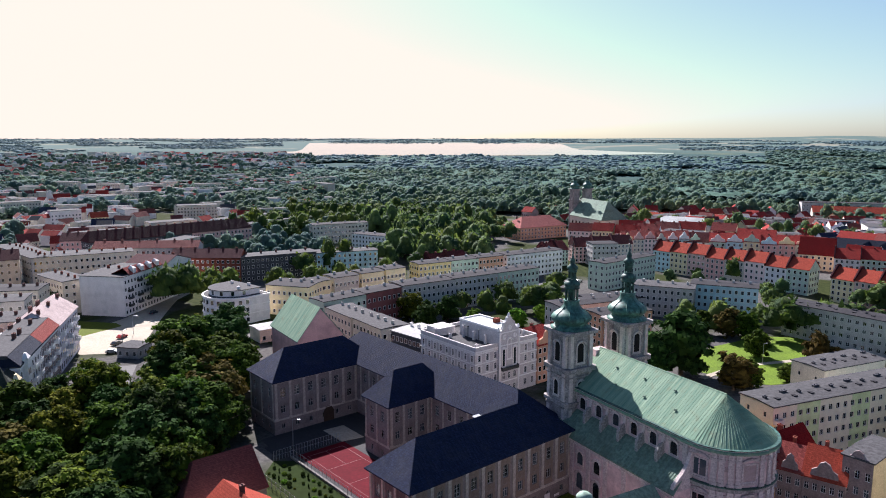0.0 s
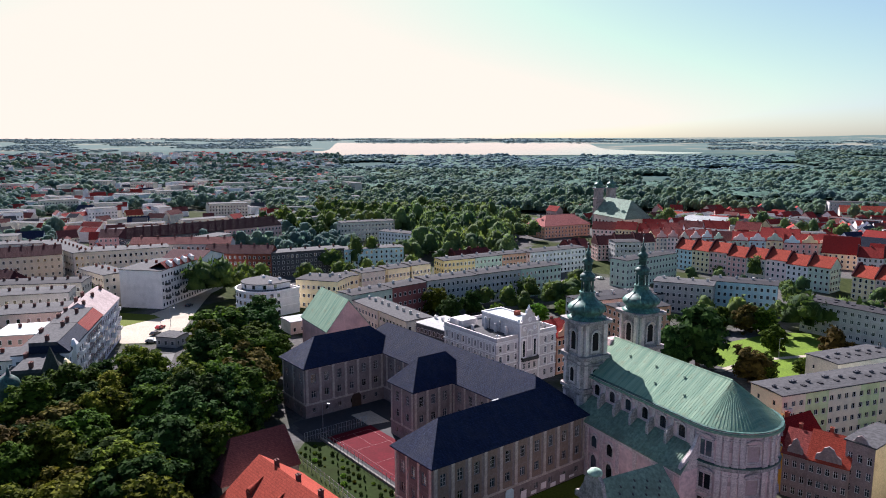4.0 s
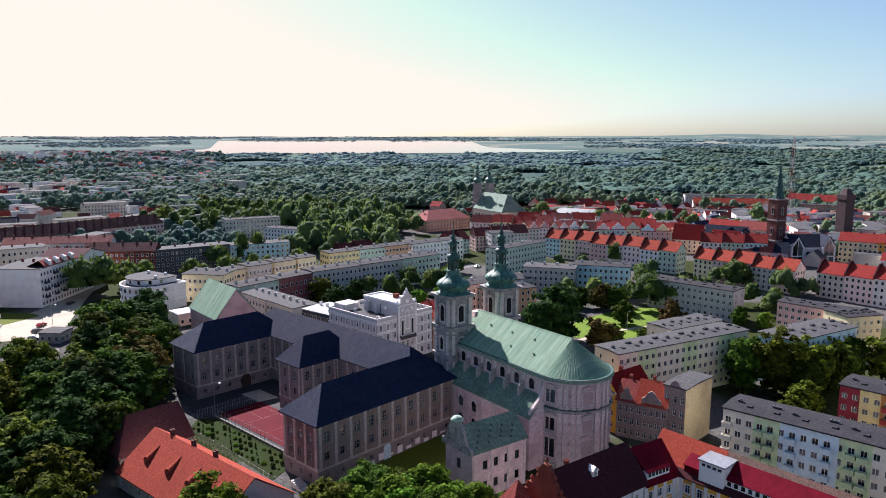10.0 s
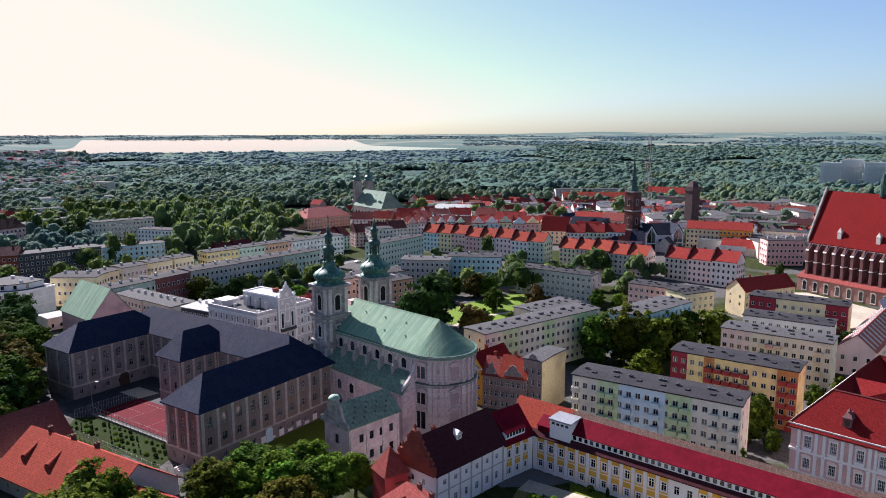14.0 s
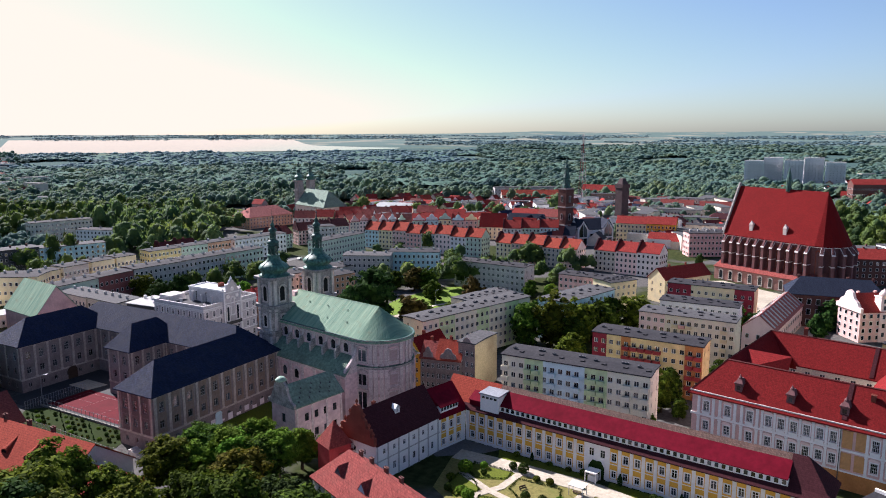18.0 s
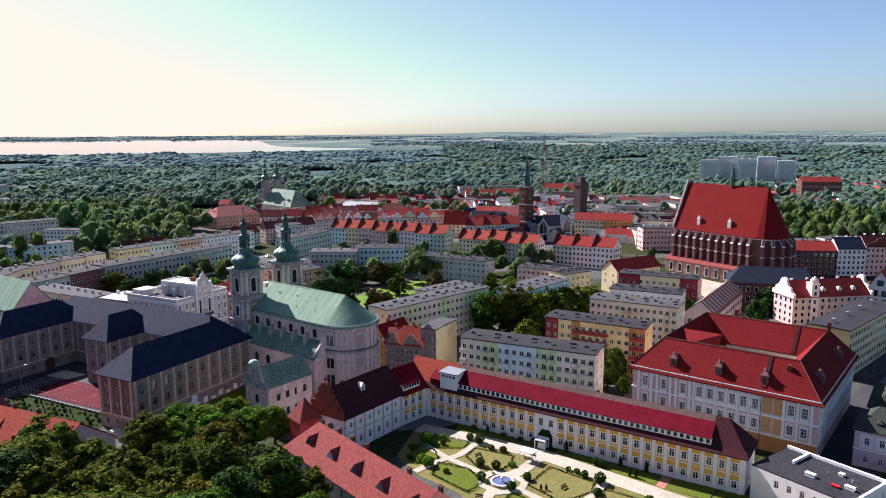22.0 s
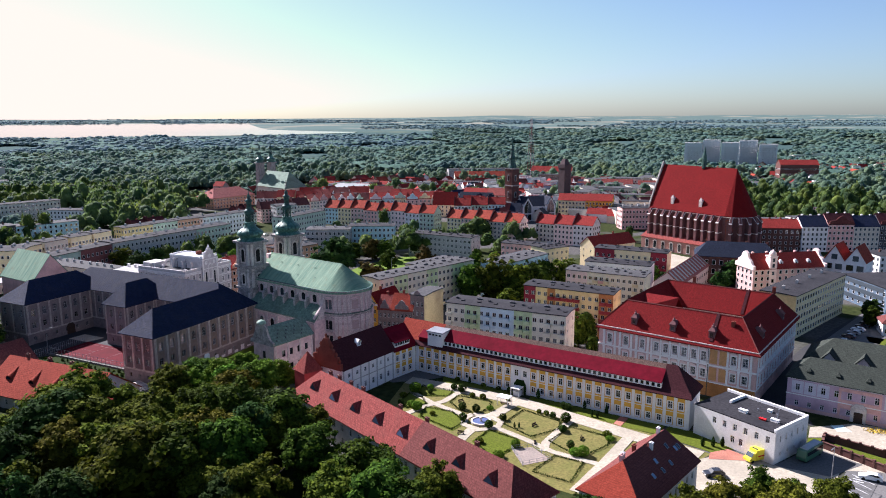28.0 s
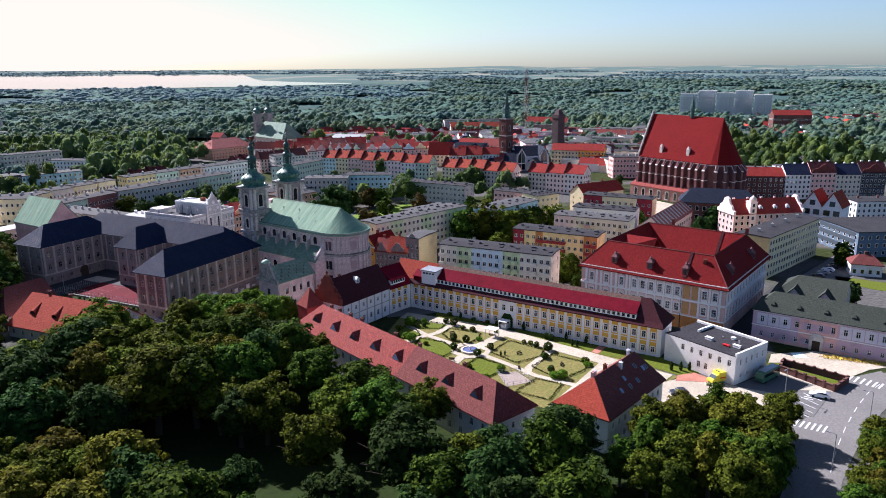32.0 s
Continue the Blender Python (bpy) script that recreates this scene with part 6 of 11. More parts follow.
block("pale blue block with light roof", 127.6, 158.0, 24.0, 31.5, 12.0, 14.8, "plaster_blue", 12, 5, roofmat="bitumen_light")
block("cream block end with shallow roof", 166.5, 188.5, 8.0, 14.0, 11.0, 13.0, "plaster_cream", 5, 4)
block("pale pink low block", 158.0, 216.0, -55.0, 25.0, 10.0, 12.4, "plaster_rose", 11, 4)
block("grey and yellow block beside the park", 128.0, 264.5, -54.0, 38.0, 10.0, 12.4, "plaster_grey", 15, 4, side="S", bands=[])
block("grey block with sloping light roof", 108.0, 196.0, 24.0, 26.0, 11.0, 8.4, "plaster_beige", 10, 2, roofmat="bitumen_light")

# narrow gabled town houses by the church
def tenement(label, x, y, deg, L, W, H, rise, wall, roofmat, n, rows):
    e = building("town_house", label, "house", x, y, deg, L, W, H, ("ridge", rise, None, None), wall, roofmat, {"S": [(n, rows, 0.85, 1.45, "cross")]}, group="narrow town houses", trim="trim_white", chim=[(L * 0.4, W * 0.6, 0.6, 0.9, 1.6, "brick_red")])
    return e


building("town_house", "yellow town house with red gable roof", "house", 66.4, 134.9, 32, 13.0, 6.2, 10.6, ("ridge", 3.6, None, None), "plaster_ochre", "tile_palace", {"W": [(2, [1.2, 4.2, 7.2], 0.85, 1.45, "cross")], "S": [(4, [7.4], 0.85, 1.4, "cross")]}, group="narrow town houses", trim="trim_white", chim=[(6, 3.6, 0.6, 0.9, 1.4, "brick_red")])
t1 = tenement("grey-brown town house with curved gable", 66.0, 134.0, -38, 4.6, 9.0, 9.6, 3.6, "plaster_umber", "tile_old", 3, [0.8, 3.6, 6.6])
t2 = tenement("grey-brown town house with pointed gable", 69.7, 131.1, -38, 7.4, 9.0, 9.6, 4.4, "plaster_umber", "tile_orange", 5, [0.8, 3.6, 6.6])
for e, ln in ((t1, 4.6), (t2, 7.4)):
    bm = bmesh.new()
    gp = [(ln * 0.16, 9.5), (ln * 0.84, 9.5), (ln * 0.8, 10.9), (ln * 0.68, 11.4), (ln * 0.62, 12.4), (ln * 0.5, 12.9), (ln * 0.38, 12.4), (ln * 0.32, 11.4), (ln * 0.2, 10.9)]
    a = [bm.verts.new((q, -0.1, z)) for q, z in gp]
    b_ = [bm.verts.new((q, 0.35, z)) for q, z in gp]
    bm.faces.new(a)
    bm.faces.new(b_[::-1])
    for i in range(len(gp)):
        k = (i + 1) % len(gp)
        bm.faces.new((a[i], b_[i], b_[k], a[k]))
    bmesh.ops.recalc_face_normals(bm, faces=bm.faces)
    part("gable", bm, "plaster_umber", e, "curved plaster gable")
t3 = building("corner_house", "tall narrow house with stained bare side wall", "house", 75.6, 128.4, -52, 5.4, 13.5, 14.6, ("flat",), "plaster_umber", "bitumen_light", {"S": [(3, [1.2, 4.4, 7.6, 10.8], 0.9, 1.6, "cross")]})
bm = bmesh.new()
box(bm, 5.4, 5.46, 0.0, 13.5, -0.5, 14.55)
part("side_wall", bm, "plaster_bare", t3, "bare yellowish fire wall with brown stains")
bm = bmesh.new()
gp = [(0.0, 13.4), (5.4, 13.4), (5.0, 14.6), (3.9, 15.1), (3.5, 15.9), (2.7, 16.4), (1.9, 15.9), (1.5, 15.1), (0.4, 14.6)]
a = [bm.verts.new((q, -0.12, z)) for q, z in gp]
b_ = [bm.verts.new((q, 0.3, z)) for q, z in gp]
bm.faces.new(a)
bm.faces.new(b_[::-1])
for i in range(len(gp)):
    k = (i + 1) % len(gp)
    bm.faces.new((a[i], b_[i], b_[k], a[k]))
bmesh.ops.recalc_face_normals(bm, faces=bm.faces)
part("gable", bm, "plaster_umber", t3, "tall baroque gable")

# ---- cathedral ----
cath = thing("cathedral", "gothic brick hall church with huge steep red tiled roof", "church", 274.3, 235.5, -79.0)
CL, CH, CZ, CR = 48.0, 10.4, 23.2, 46.5
bm = bmesh.new()
pl = [(0, -CH), (CL, -CH)] + [(CL + CH * math.sin(math.pi * i / 8) * 0.82, -CH * math.cos(math.pi * i / 8)) for i in range(1, 8)] + [(CL, CH), (0, CH)]
prism(bm, pl, -0.5, CZ)
part("wall", bm, "brick_cathedral", cath, "dark red brick walls")
bm = bmesh.new()
o = 0.8
ze = CZ - 0.5
ap = [(CL + (CH + o) * math.sin(math.pi * i / 8) * 0.82, -(CH + o) * math.cos(math.pi * i / 8), ze) for i in range(9)]
RT = CL - 2.0
polys = [((-0.6, -CH - o, ze), ap[0], (RT, 0, CR), (-0.6, 0, CR)), (ap[8], (-0.6, CH + o, ze), (-0.6, 0, CR), (RT, 0, CR))]
polys += [(a, b_, (RT, 0, CR)) for a, b_ in zip(ap, ap[1:])]
shell(bm, polys, 0.4)
part("roof", bm, "tile_cathedral", cath, "steep red tiled roof")
bm = bmesh.new()
gp = [(-CH - 0.8, CZ - 1), (CH + 0.8, CZ - 1)]
st = 9
right = [((CH + 0.8) * (1 - i / st), CZ + (CR + 1.5 - CZ) * i / st) for i in range(st + 1)]
left = [(-(CH + 0.8) * i / st, CR + 1.5 - (CR + 1.5 - CZ) * i / st) for i in range(1, st + 1)]
gp = [(-CH - 0.8, CZ - 1), (CH + 0.8, CZ - 1)]
for (xa, za), (xb, zb) in zip(right, right[1:]):
    gp += [(xa, za + 1.3), (xb + 0.6, zb + 0.2)]
for (xa, za), (xb, zb) in zip([right[-1]] + left, left):
    gp += [(xa - 0.6, za + 0.2), (xb, zb + 1.3)]
a = [bm.verts.new((-1.0, y, z)) for y, z in gp]
b_ = [bm.verts.new((-0.2, y, z)) for y, z in gp]
bm.faces.new(a[::-1])
bm.faces.new(b_)
for i in range(len(gp)):
    k = (i + 1) % len(gp)
    bm.faces.new((a[i], a[k], b_[k], b_[i]))
bmesh.ops.recalc_face_normals(bm, faces=bm.faces)
part("gable", bm, "stone_tower", cath, "stepped brick gable")
for s in (-1, 1):
    bm = bmesh.new()
    box(bm, -0.7, 0.7, -3.2, 0.0, -0.5, 19.6)
    prism(bm, [(-0.7, -3.2), (0.7, -3.2), (0.7, 0.0), (-0.7, 0.0)], 19.6, 22.4, top=0.55, cy=0.0)
    me1 = mesh_of(bm, "buttress", "brick_cathedral")
    bm = bmesh.new()
    v = [bm.verts.new(q) for q in ((-0.85, -3.5, 18.9), (0.85, -3.5, 18.9), (0.75, -0.3, 22.4), (-0.75, -0.3, 22.4))]
    bm.faces.new(v)
    ex = bmesh.ops.extrude_face_region(bm, geom=bm.faces[:])
    bmesh.ops.translate(bm, vec=(0, 0, 0.25), verts=[q for q in ex["geom"] if isinstance(q, bmesh.types.BMVert)])
    bmesh.ops.recalc_face_normals(bm, faces=bm.faces)
    box(bm, -0.8, 0.8, -3.45, -0.05, 13.6, 14.0)
    me2 = mesh_of(bm, "buttress_cap", "stone_white")
    for i in range(11):
        ob = hang(new("buttress", me1), cath, "", pose(1.5 + i * 4.4, s * CH, 0, 0, 0, 0 if s < 0 else 180))
        hang(new("buttress_cap", me2), ob, "pale stone weathering")
    for i in range(10):
        arch_window(cath, pose(3.7 + i * 4.4, s * CH, 9.6, 0, 0, 0 if s < 0 else 180), 1.7, 10.6, "brick_red", "glass")
    if s < 0:
        for i in range(1, 8):
            t = math.pi * i / 8
            ob = hang(new("buttress", me1), cath, "", pose(CL + CH * math.sin(t) * 0.82, -CH * math.cos(t), 0, 0, 0, math.degrees(t)))
            hang(new("buttress_cap", me2), ob)
            t = math.pi * (i - 0.5) / 8
            arch_window(cath, pose(CL + CH * 0.825 * math.sin(t) * 0.82, -CH * 0.98 * math.cos(t), 9.6, 0, 0, math.degrees(t)), 1.7, 10.6, "brick_red", "glass")
    bm = bmesh.new()
    y0, y1 = sorted((s * CH, s * (CH + 5.5)))
    box(bm, -1, CL + 1, y0, y1, -0.5, 6.4)
    part("side_chapel", bm, "brick_rose", cath, "low rose-brick side chapels")
    bm = bmesh.new()
    q = [(-1.4, s * (CH + 6.0), 6.5), (CL + 1.4, s * (CH + 6.0), 6.5), (CL + 1.4, s * CH, 9.4), (-1.4, s * CH, 9.4)]
    shell(bm, [q if s < 0 else q[::-1]], 0.25)
    part("chapel_roof", bm, "tile_old", cath)
    for i in range(8):
        arch_window(cath, pose(3 + i * 5.5, s * (CH + 5.5), 1.0, 0, 0, 0 if s < 0 else 180), 1.8, 4.0, "stone_pale", "glass")
bm = bmesh.new()
box(bm, -0.6, CL + 0.5, -CH - 0.5, -CH, CZ - 1.3, CZ - 0.5)
part("cornice", bm, "stone_white", cath)
bm = bmesh.new()
for i in range(8):
    q = [((CH + w) * math.sin(math.pi * k / 8) * 0.82 + CL, -(CH + w) * math.cos(math.pi * k / 8)) for k in (i, i + 1) for w in (0.0, 0.5)]
    prism(bm, [q[0], q[1], q[3], q[2]], CZ - 1.3, CZ - 0.5)
bmesh.ops.recalc_face_normals(bm, faces=bm.faces)
part("apse_cornice", bm, "stone_white", cath)
bm = bmesh.new()
prism(bm, [(1.1 * math.cos(q), 1.1 * math.sin(q)) for q in [math.pi * (i + 0.5) / 4 for i in range(8)]], 45.5, 50.5)
prism(bm, [(1.4 * math.cos(q), 1.4 * math.sin(q)) for q in [math.pi * (i + 0.5) / 4 for i in range(8)]], 50.5, 57.5, top=0.03)
fl = part("ridge_turret", bm, "copper_dark", cath, "slender dark ridge turret", pose(26, 0, 0))
bm = bmesh.new()
box(bm, -0.9, 0.9, -0.4, 1.5, -1.0, 2.2)
prism(bm, [(-1.1, -0.5), (1.1, -0.5), (1.1, 1.9), (-1.1, 1.9)], 2.2, 4.2, top=0.1)
dmc = mesh_of(bm, "dormer", "stone_pale")
kk = (CR - ze) / (CH + o)
for x in (14, 32):
    hang(new("dormer", dmc), cath, "stone roof dormer", pose(x, -CH + 1.0, ze + kk * 1.8))

# ---- the town beyond ----
def far_house(name, label, category, x, y, deg, L, W, H, roof, wall, roofmat, n=10, storeys=4, sides="S", group="", win=(1.0, 1.4), bands=(), chims=3, cm="brick_dark", gables=0, gmat=None):
    """A building seen from far: walls, roof, chimneys, and its small windows set in frames as one part."""
    e = thing(name, label, category, x, y, deg, group=group)
    gab = (roof[1], ("0" if roof[2] is None else "") + ("1" if roof[3] is None else "")) if roof[0] == "ridge" else None
    walls(e, L, W, -0.5, H, wall, {}, 0.2, gab)
    bm = bmesh.new()
    if roof[0] == "ridge":
        shell(bm, roof_polys(L, W, H + 0.25, roof[1], 0.45, roof[2], roof[3]), 0.22)
    else:
        o = 0.3
        shell(bm, [((-o, -o, H + 0.3), (L + o, -o, H + 0.3), (L + o, W / 2, H + 0.6), (-o, W / 2, H + 0.6)), ((-o, W / 2, H + 0.6), (L + o, W / 2, H + 0.6), (L + o, W + o, H + 0.3), (-o, W + o, H + 0.3))], 0.29)
    part("roof", bm, roofmat, e)
    for x0, x1, mt in bands:
        bm = bmesh.new()
        box(bm, x0, x1, -0.04, 0.0, 0, H - 0.02)
        part("wall_panel", bm, mt, e)
    bm = bmesh.new()
    sh = (H - 0.8) / storeys
    for s in sides:
        c, d, nn = SIDES[s]
        ln = L if s in "SN" else W
        k = n if s in "SN" else max(2, int(n * W / L))
        for q in bays(ln, k, 1):
            for j in range(storeys):
                z = 1.0 + sh * j
                px, py = c[0] * L + d[0] * q, c[1] * W + d[1] * q
                for ww, hh, out, mi in ((win[0] + 0.24, win[1] + 0.24, 0.07, 0), (win[0], win[1], 0.1, 1)):
                    xa, xb = px - d[0] * ww / 2, px + d[0] * ww / 2
                    ya, yb = py - d[1] * ww / 2, py + d[1] * ww / 2
                    zo = z + (win[1] - hh) / 2
                    v = [bm.verts.new((xa + nn[0] * out, ya + nn[1] * out, zo)), bm.verts.new((xb + nn[0] * out, yb + nn[1] * out, zo)), bm.verts.new((xb + nn[0] * out, yb + nn[1] * out, zo + hh)), bm.verts.new((xa + nn[0] * out, ya + nn[1] * out, zo + hh))]
                    bm.faces.new(v).material_index = mi
    tagged(part("glazing", bm, ("trim_white", "glass"), e), kind="stuff")
    if gables:
        bm = bmesh.new()
        gw = L / gables
        for i in range(gables):
            a = i * gw
            pts = [(a + 0.3, H - 0.2), (a + gw - 0.3, H - 0.2), (a + gw - 0.7, H + 1.6), (a + gw * 0.72, H + 2.2), (a + gw * 0.62, H + 3.8), (a + gw * 0.5, H + 4.6), (a + gw * 0.38, H + 3.8), (a + gw * 0.28, H + 2.2), (a + 0.7, H + 1.6)]
            fa = [bm.verts.new((p, -0.15, z)) for p, z in pts]
            fb_ = [bm.verts.new((p, 0.3, z)) for p, z in pts]
            bm.faces.new(fa)
            bm.faces.new(fb_[::-1])
            for k in range(len(pts)):
                q = (k + 1) % len(pts)
                bm.faces.new((fa[k], fb_[k], fb_[q], fa[q]))
        part("gable", bm, gmat or wall, e, "curved pastel gables")
    for i in range(chims):
        cx = (i + 0.5) * L / chims
        chimney(e, cx, W * 0.55, H + (0.5 if roof[0] != "ridge" else 0.25 + roof[1] * 0.85), 0.9, 0.7, 1.2, cm)
    return e


FL = ("flat",)
# green-roofed hall behind the college
far_house("hall", "plain hall with pale green copper gable roof", "hall", -55.3, 226.0, -57.0, 22.7, 14.5, 14.0, ("ridge", 9.0, None, None), "plaster_rose", "copper_roof", 4, 2, "", chims=0)
# white neo-renaissance house with ornate gable
wp = building("white_palace", "white ornate town palace with stepped gable and roof terrace", "building", 9.0, 192.9, 39.0, 24.4, 25.0, 14.8, ("none",), "render_pale", "roof_white",
              {"S": [(8, [1.2, 4.9, 8.4, 11.6], 1.0, 1.9, "cross")], "W": [(9, [1.2, 4.9, 8.4, 11.6], 1.0, 1.9, "cross")]}, trim="trim_white")
for z in (4.2, 7.7, 10.9, 13.9):
    band(wp, 24.4, 25.0, z, z + 0.3, 0.18, "trim_white", "string_course")
bm = bmesh.new()
box(bm, 0, 24.4, 0, 25.0, 14.8, 15.0)
part("roof_deck", bm, "bitumen_light", wp)
bm = bmesh.new()
for q in ((0, 24.4, -0.1, 0.35), (0, 24.4, 24.6, 25.1), (-0.1, 0.35, 0.35, 24.6), (24.05, 24.5, 0.35, 24.6)):
    box(bm, *q, 14.8, 16.0)
part("parapet", bm, "render_pale", wp)
bm = bmesh.new()
box(bm, 8.4, 16.4, 0.2, 16.6, 15.0, 19.5)
pent = part("penthouse", bm, "render_pale", wp, "white roof storey behind the gable")
bm = bmesh.new()
box(bm, 8.7, 16.1, 0.5, 16.3, 19.5, 19.62)
part("deck", bm, "roof_pale", pent)
for q in ((8.3, 8.7, 0.2, 16.7), (16.1, 16.5, 0.2, 16.7), (8.7, 16.1, 16.3, 16.7)):
    bm = bmesh.new()
    box(bm, *q, 19.5, 20.0)
    part("coping", bm, "trim_white", pent)
bm = bmesh.new()
box(bm, 2.0, 8.3, 18.6, 24.5, 15.0, 17.2)
part("attic_block", bm, "render_pale", wp, "low white block on the roof terrace")
bm = bmesh.new()
box(bm, 16.6, 24.0, 9.0, 24.4, 15.0, 15.7)
part("rear_deck", bm, "roof_pale", wp)
# the gabled centre bay
bm = bmesh.new()
gp = [(8.4, 0.0), (16.4, 0.0), (16.4, 18.6), (16.1, 19.4), (15.2, 19.5), (14.7, 20.4), (14.5, 21.6), (13.6, 22.1), (13.2, 22.9), (12.4, 23.4), (11.6, 22.9), (11.2, 22.1), (10.3, 21.6), (10.1, 20.4), (9.6, 19.5), (8.7, 19.4), (8.4, 18.6)]
a = [bm.verts.new((q, -0.7, z)) for q, z in gp]
b_ = [bm.verts.new((q, 0.2, z)) for q, z in gp]
bm.faces.new(a)
bm.faces.new(b_[::-1])
for i in range(len(gp)):
    k = (i + 1) % len(gp)
    bm.faces.new((a[i], b_[i], b_[k], a[k]))
bmesh.ops.recalc_face_normals(bm, faces=bm.faces)
bay = part("gable_bay", bm, "render_pale", wp, "projecting bay with curved gable")
for x in (8.65, 16.15):
    bm = bmesh.new()
    box(bm, x - 0.3, x + 0.3, -0.92, -0.7, 0, 18.4)
    box(bm, x - 0.42, x + 0.42, -1.02, -0.6, 18.4, 19.0)
    part("pier", bm, "trim_white", bay)
for z in (4.2, 7.9, 14.9, 18.6):
    bm = bmesh.new()
    box(bm, 8.96, 15.84, -0.86, -0.7, z, z + 0.3)
    part("string_course", bm, "trim_white", bay)
bm = bmesh.new()
for q in ((8.1, 8.9), (15.9, 16.7), (12.0, 12.8)):
    z = 23.3 if q[0] == 12.0 else 19.4
    prism(bm, [(q[0], -0.65), (q[1], -0.65), (q[1], 0.1), (q[0], 0.1)], z, z + 1.1, top=0.3, cx=(q[0] + q[1]) / 2, cy=-0.3)
part("finial", bm, "trim_white", bay, "stone finials on the gable")
for x in (10.2, 14.6):
    arch_window(bay, pose(x, -0.71, 8.9), 1.0, 5.0, "trim_white")
arch_window(bay, pose(12.4, -0.71, 11.0), 1.5, 5.6, "trim_white", "render_pale")
for x, z, r in ((12.4, 20.0, 0.75), (10.3, 17.4, 0.7), (14.5, 17.4, 0.7)):
    bm = bmesh.new()
    lathe(bm, [(r, 0.0), (r, 0.18), (r * 0.72, 0.2), (r * 0.7, 0.06), (0.02, 0.05)], 16)
    part("roundel", bm, "trim_white", bay, "", pose(x, -0.7, z, 90, 0, 0))
for x in (10.2, 12.4, 14.6):
    for z in (1.2, 5.0):
        put_window(bay, (0, -0.7), (1, 0), (0, -1), x, z, 1.0, 1.9, "cross", -0.06)
bm = bmesh.new()
box(bm, 9.2, 15.6, -1.7, -0.7, 7.7, 7.9)
for q in ((9.2, 15.6, -1.7, -1.62), (9.2, 9.28, -1.62, -0.7), (15.52, 15.6, -1.62, -0.7)):
    box(bm, *q, 7.9, 8.8)
part("balcony", bm, "iron_black", bay, "dark iron balcony")
for s_ in "SW":
    c, d, nn = SIDES[s_]
    ln, k = (24.4, 8) if s_ == "S" else (25.0, 9)
    panels(wp, bays(ln, k, 1), (c[0] * 24.4, c[1] * 25.0), d, nn, [(11.35, 13.75, (1.02, 11.58, 13.52)), (8.2, 10.55, (1.02, 8.38, 10.32)), (4.7, 7.05, (1.02, 4.88, 6.82))], 1.5, "trim_white", "window_surround", 0.1)
    panels(wp, bays(ln, k * 2, 1), (c[0] * 24.4, c[1] * 25.0), d, nn, [(14.15, 14.6, (0.02, 14.2, 14.25))], 0.5, "stone_pale", "frieze_panel", 0.05)
for x, y, h in ((2.2, 2.0, 1.2), (7.4, 4.0, 2.6), (7.4, 9.0, 2.6), (7.2, 13.5, 3.6), (3.4, 15.0, 1.4), (1.6, 20.0, 2.0), (22.8, 4.0, 1.4), (20.0, 20.0, 2.2)):
    chimney(wp, x, y, 15.0, 0.7, 0.7, h, "render_pale")
for x, y in ((7.0, 6.4), (7.0, 11.2)):
    bm = bmesh.new()
    lathe(bm, [(0.12, 0), (0.12, 3.6), (0.3, 3.6), (0.3, 3.8), (0.02, 4.0)], 8)
    part("flue", bm, "iron_black", wp, "slim dark flue pipe", pose(x, y, 15.0))
chimney(wp, 14.5, 7.0, 19.62, 1.8, 1.2, 1.2, "brick_red")
far_house("mansard_house", "house with dark mansard storey and white flat roof", "house", -16.5, 224.0, -46, 14.0, 13.0, 12.4, FL, "plaster_dark", "roof_white", 7, 4, "SW", chims=4, cm="plaster_white")
far_house("town_house", "salmon-red narrow house with gable", "house", 28.5, 209.0, 39, 8.0, 12.0, 12.0, ("ridge", 4, None, None), "plaster_salmon", "tile_red", 4, 4, "SW", gables=1, chims=1)
far_house("town_house", "pale pink narrow house with gable", "house", 36.0, 215.0, 39, 7.0, 12.0, 11.0, ("ridge", 4, None, None), "plaster_rose", "tile_red", 4, 3, "SW", gables=1, chims=1)
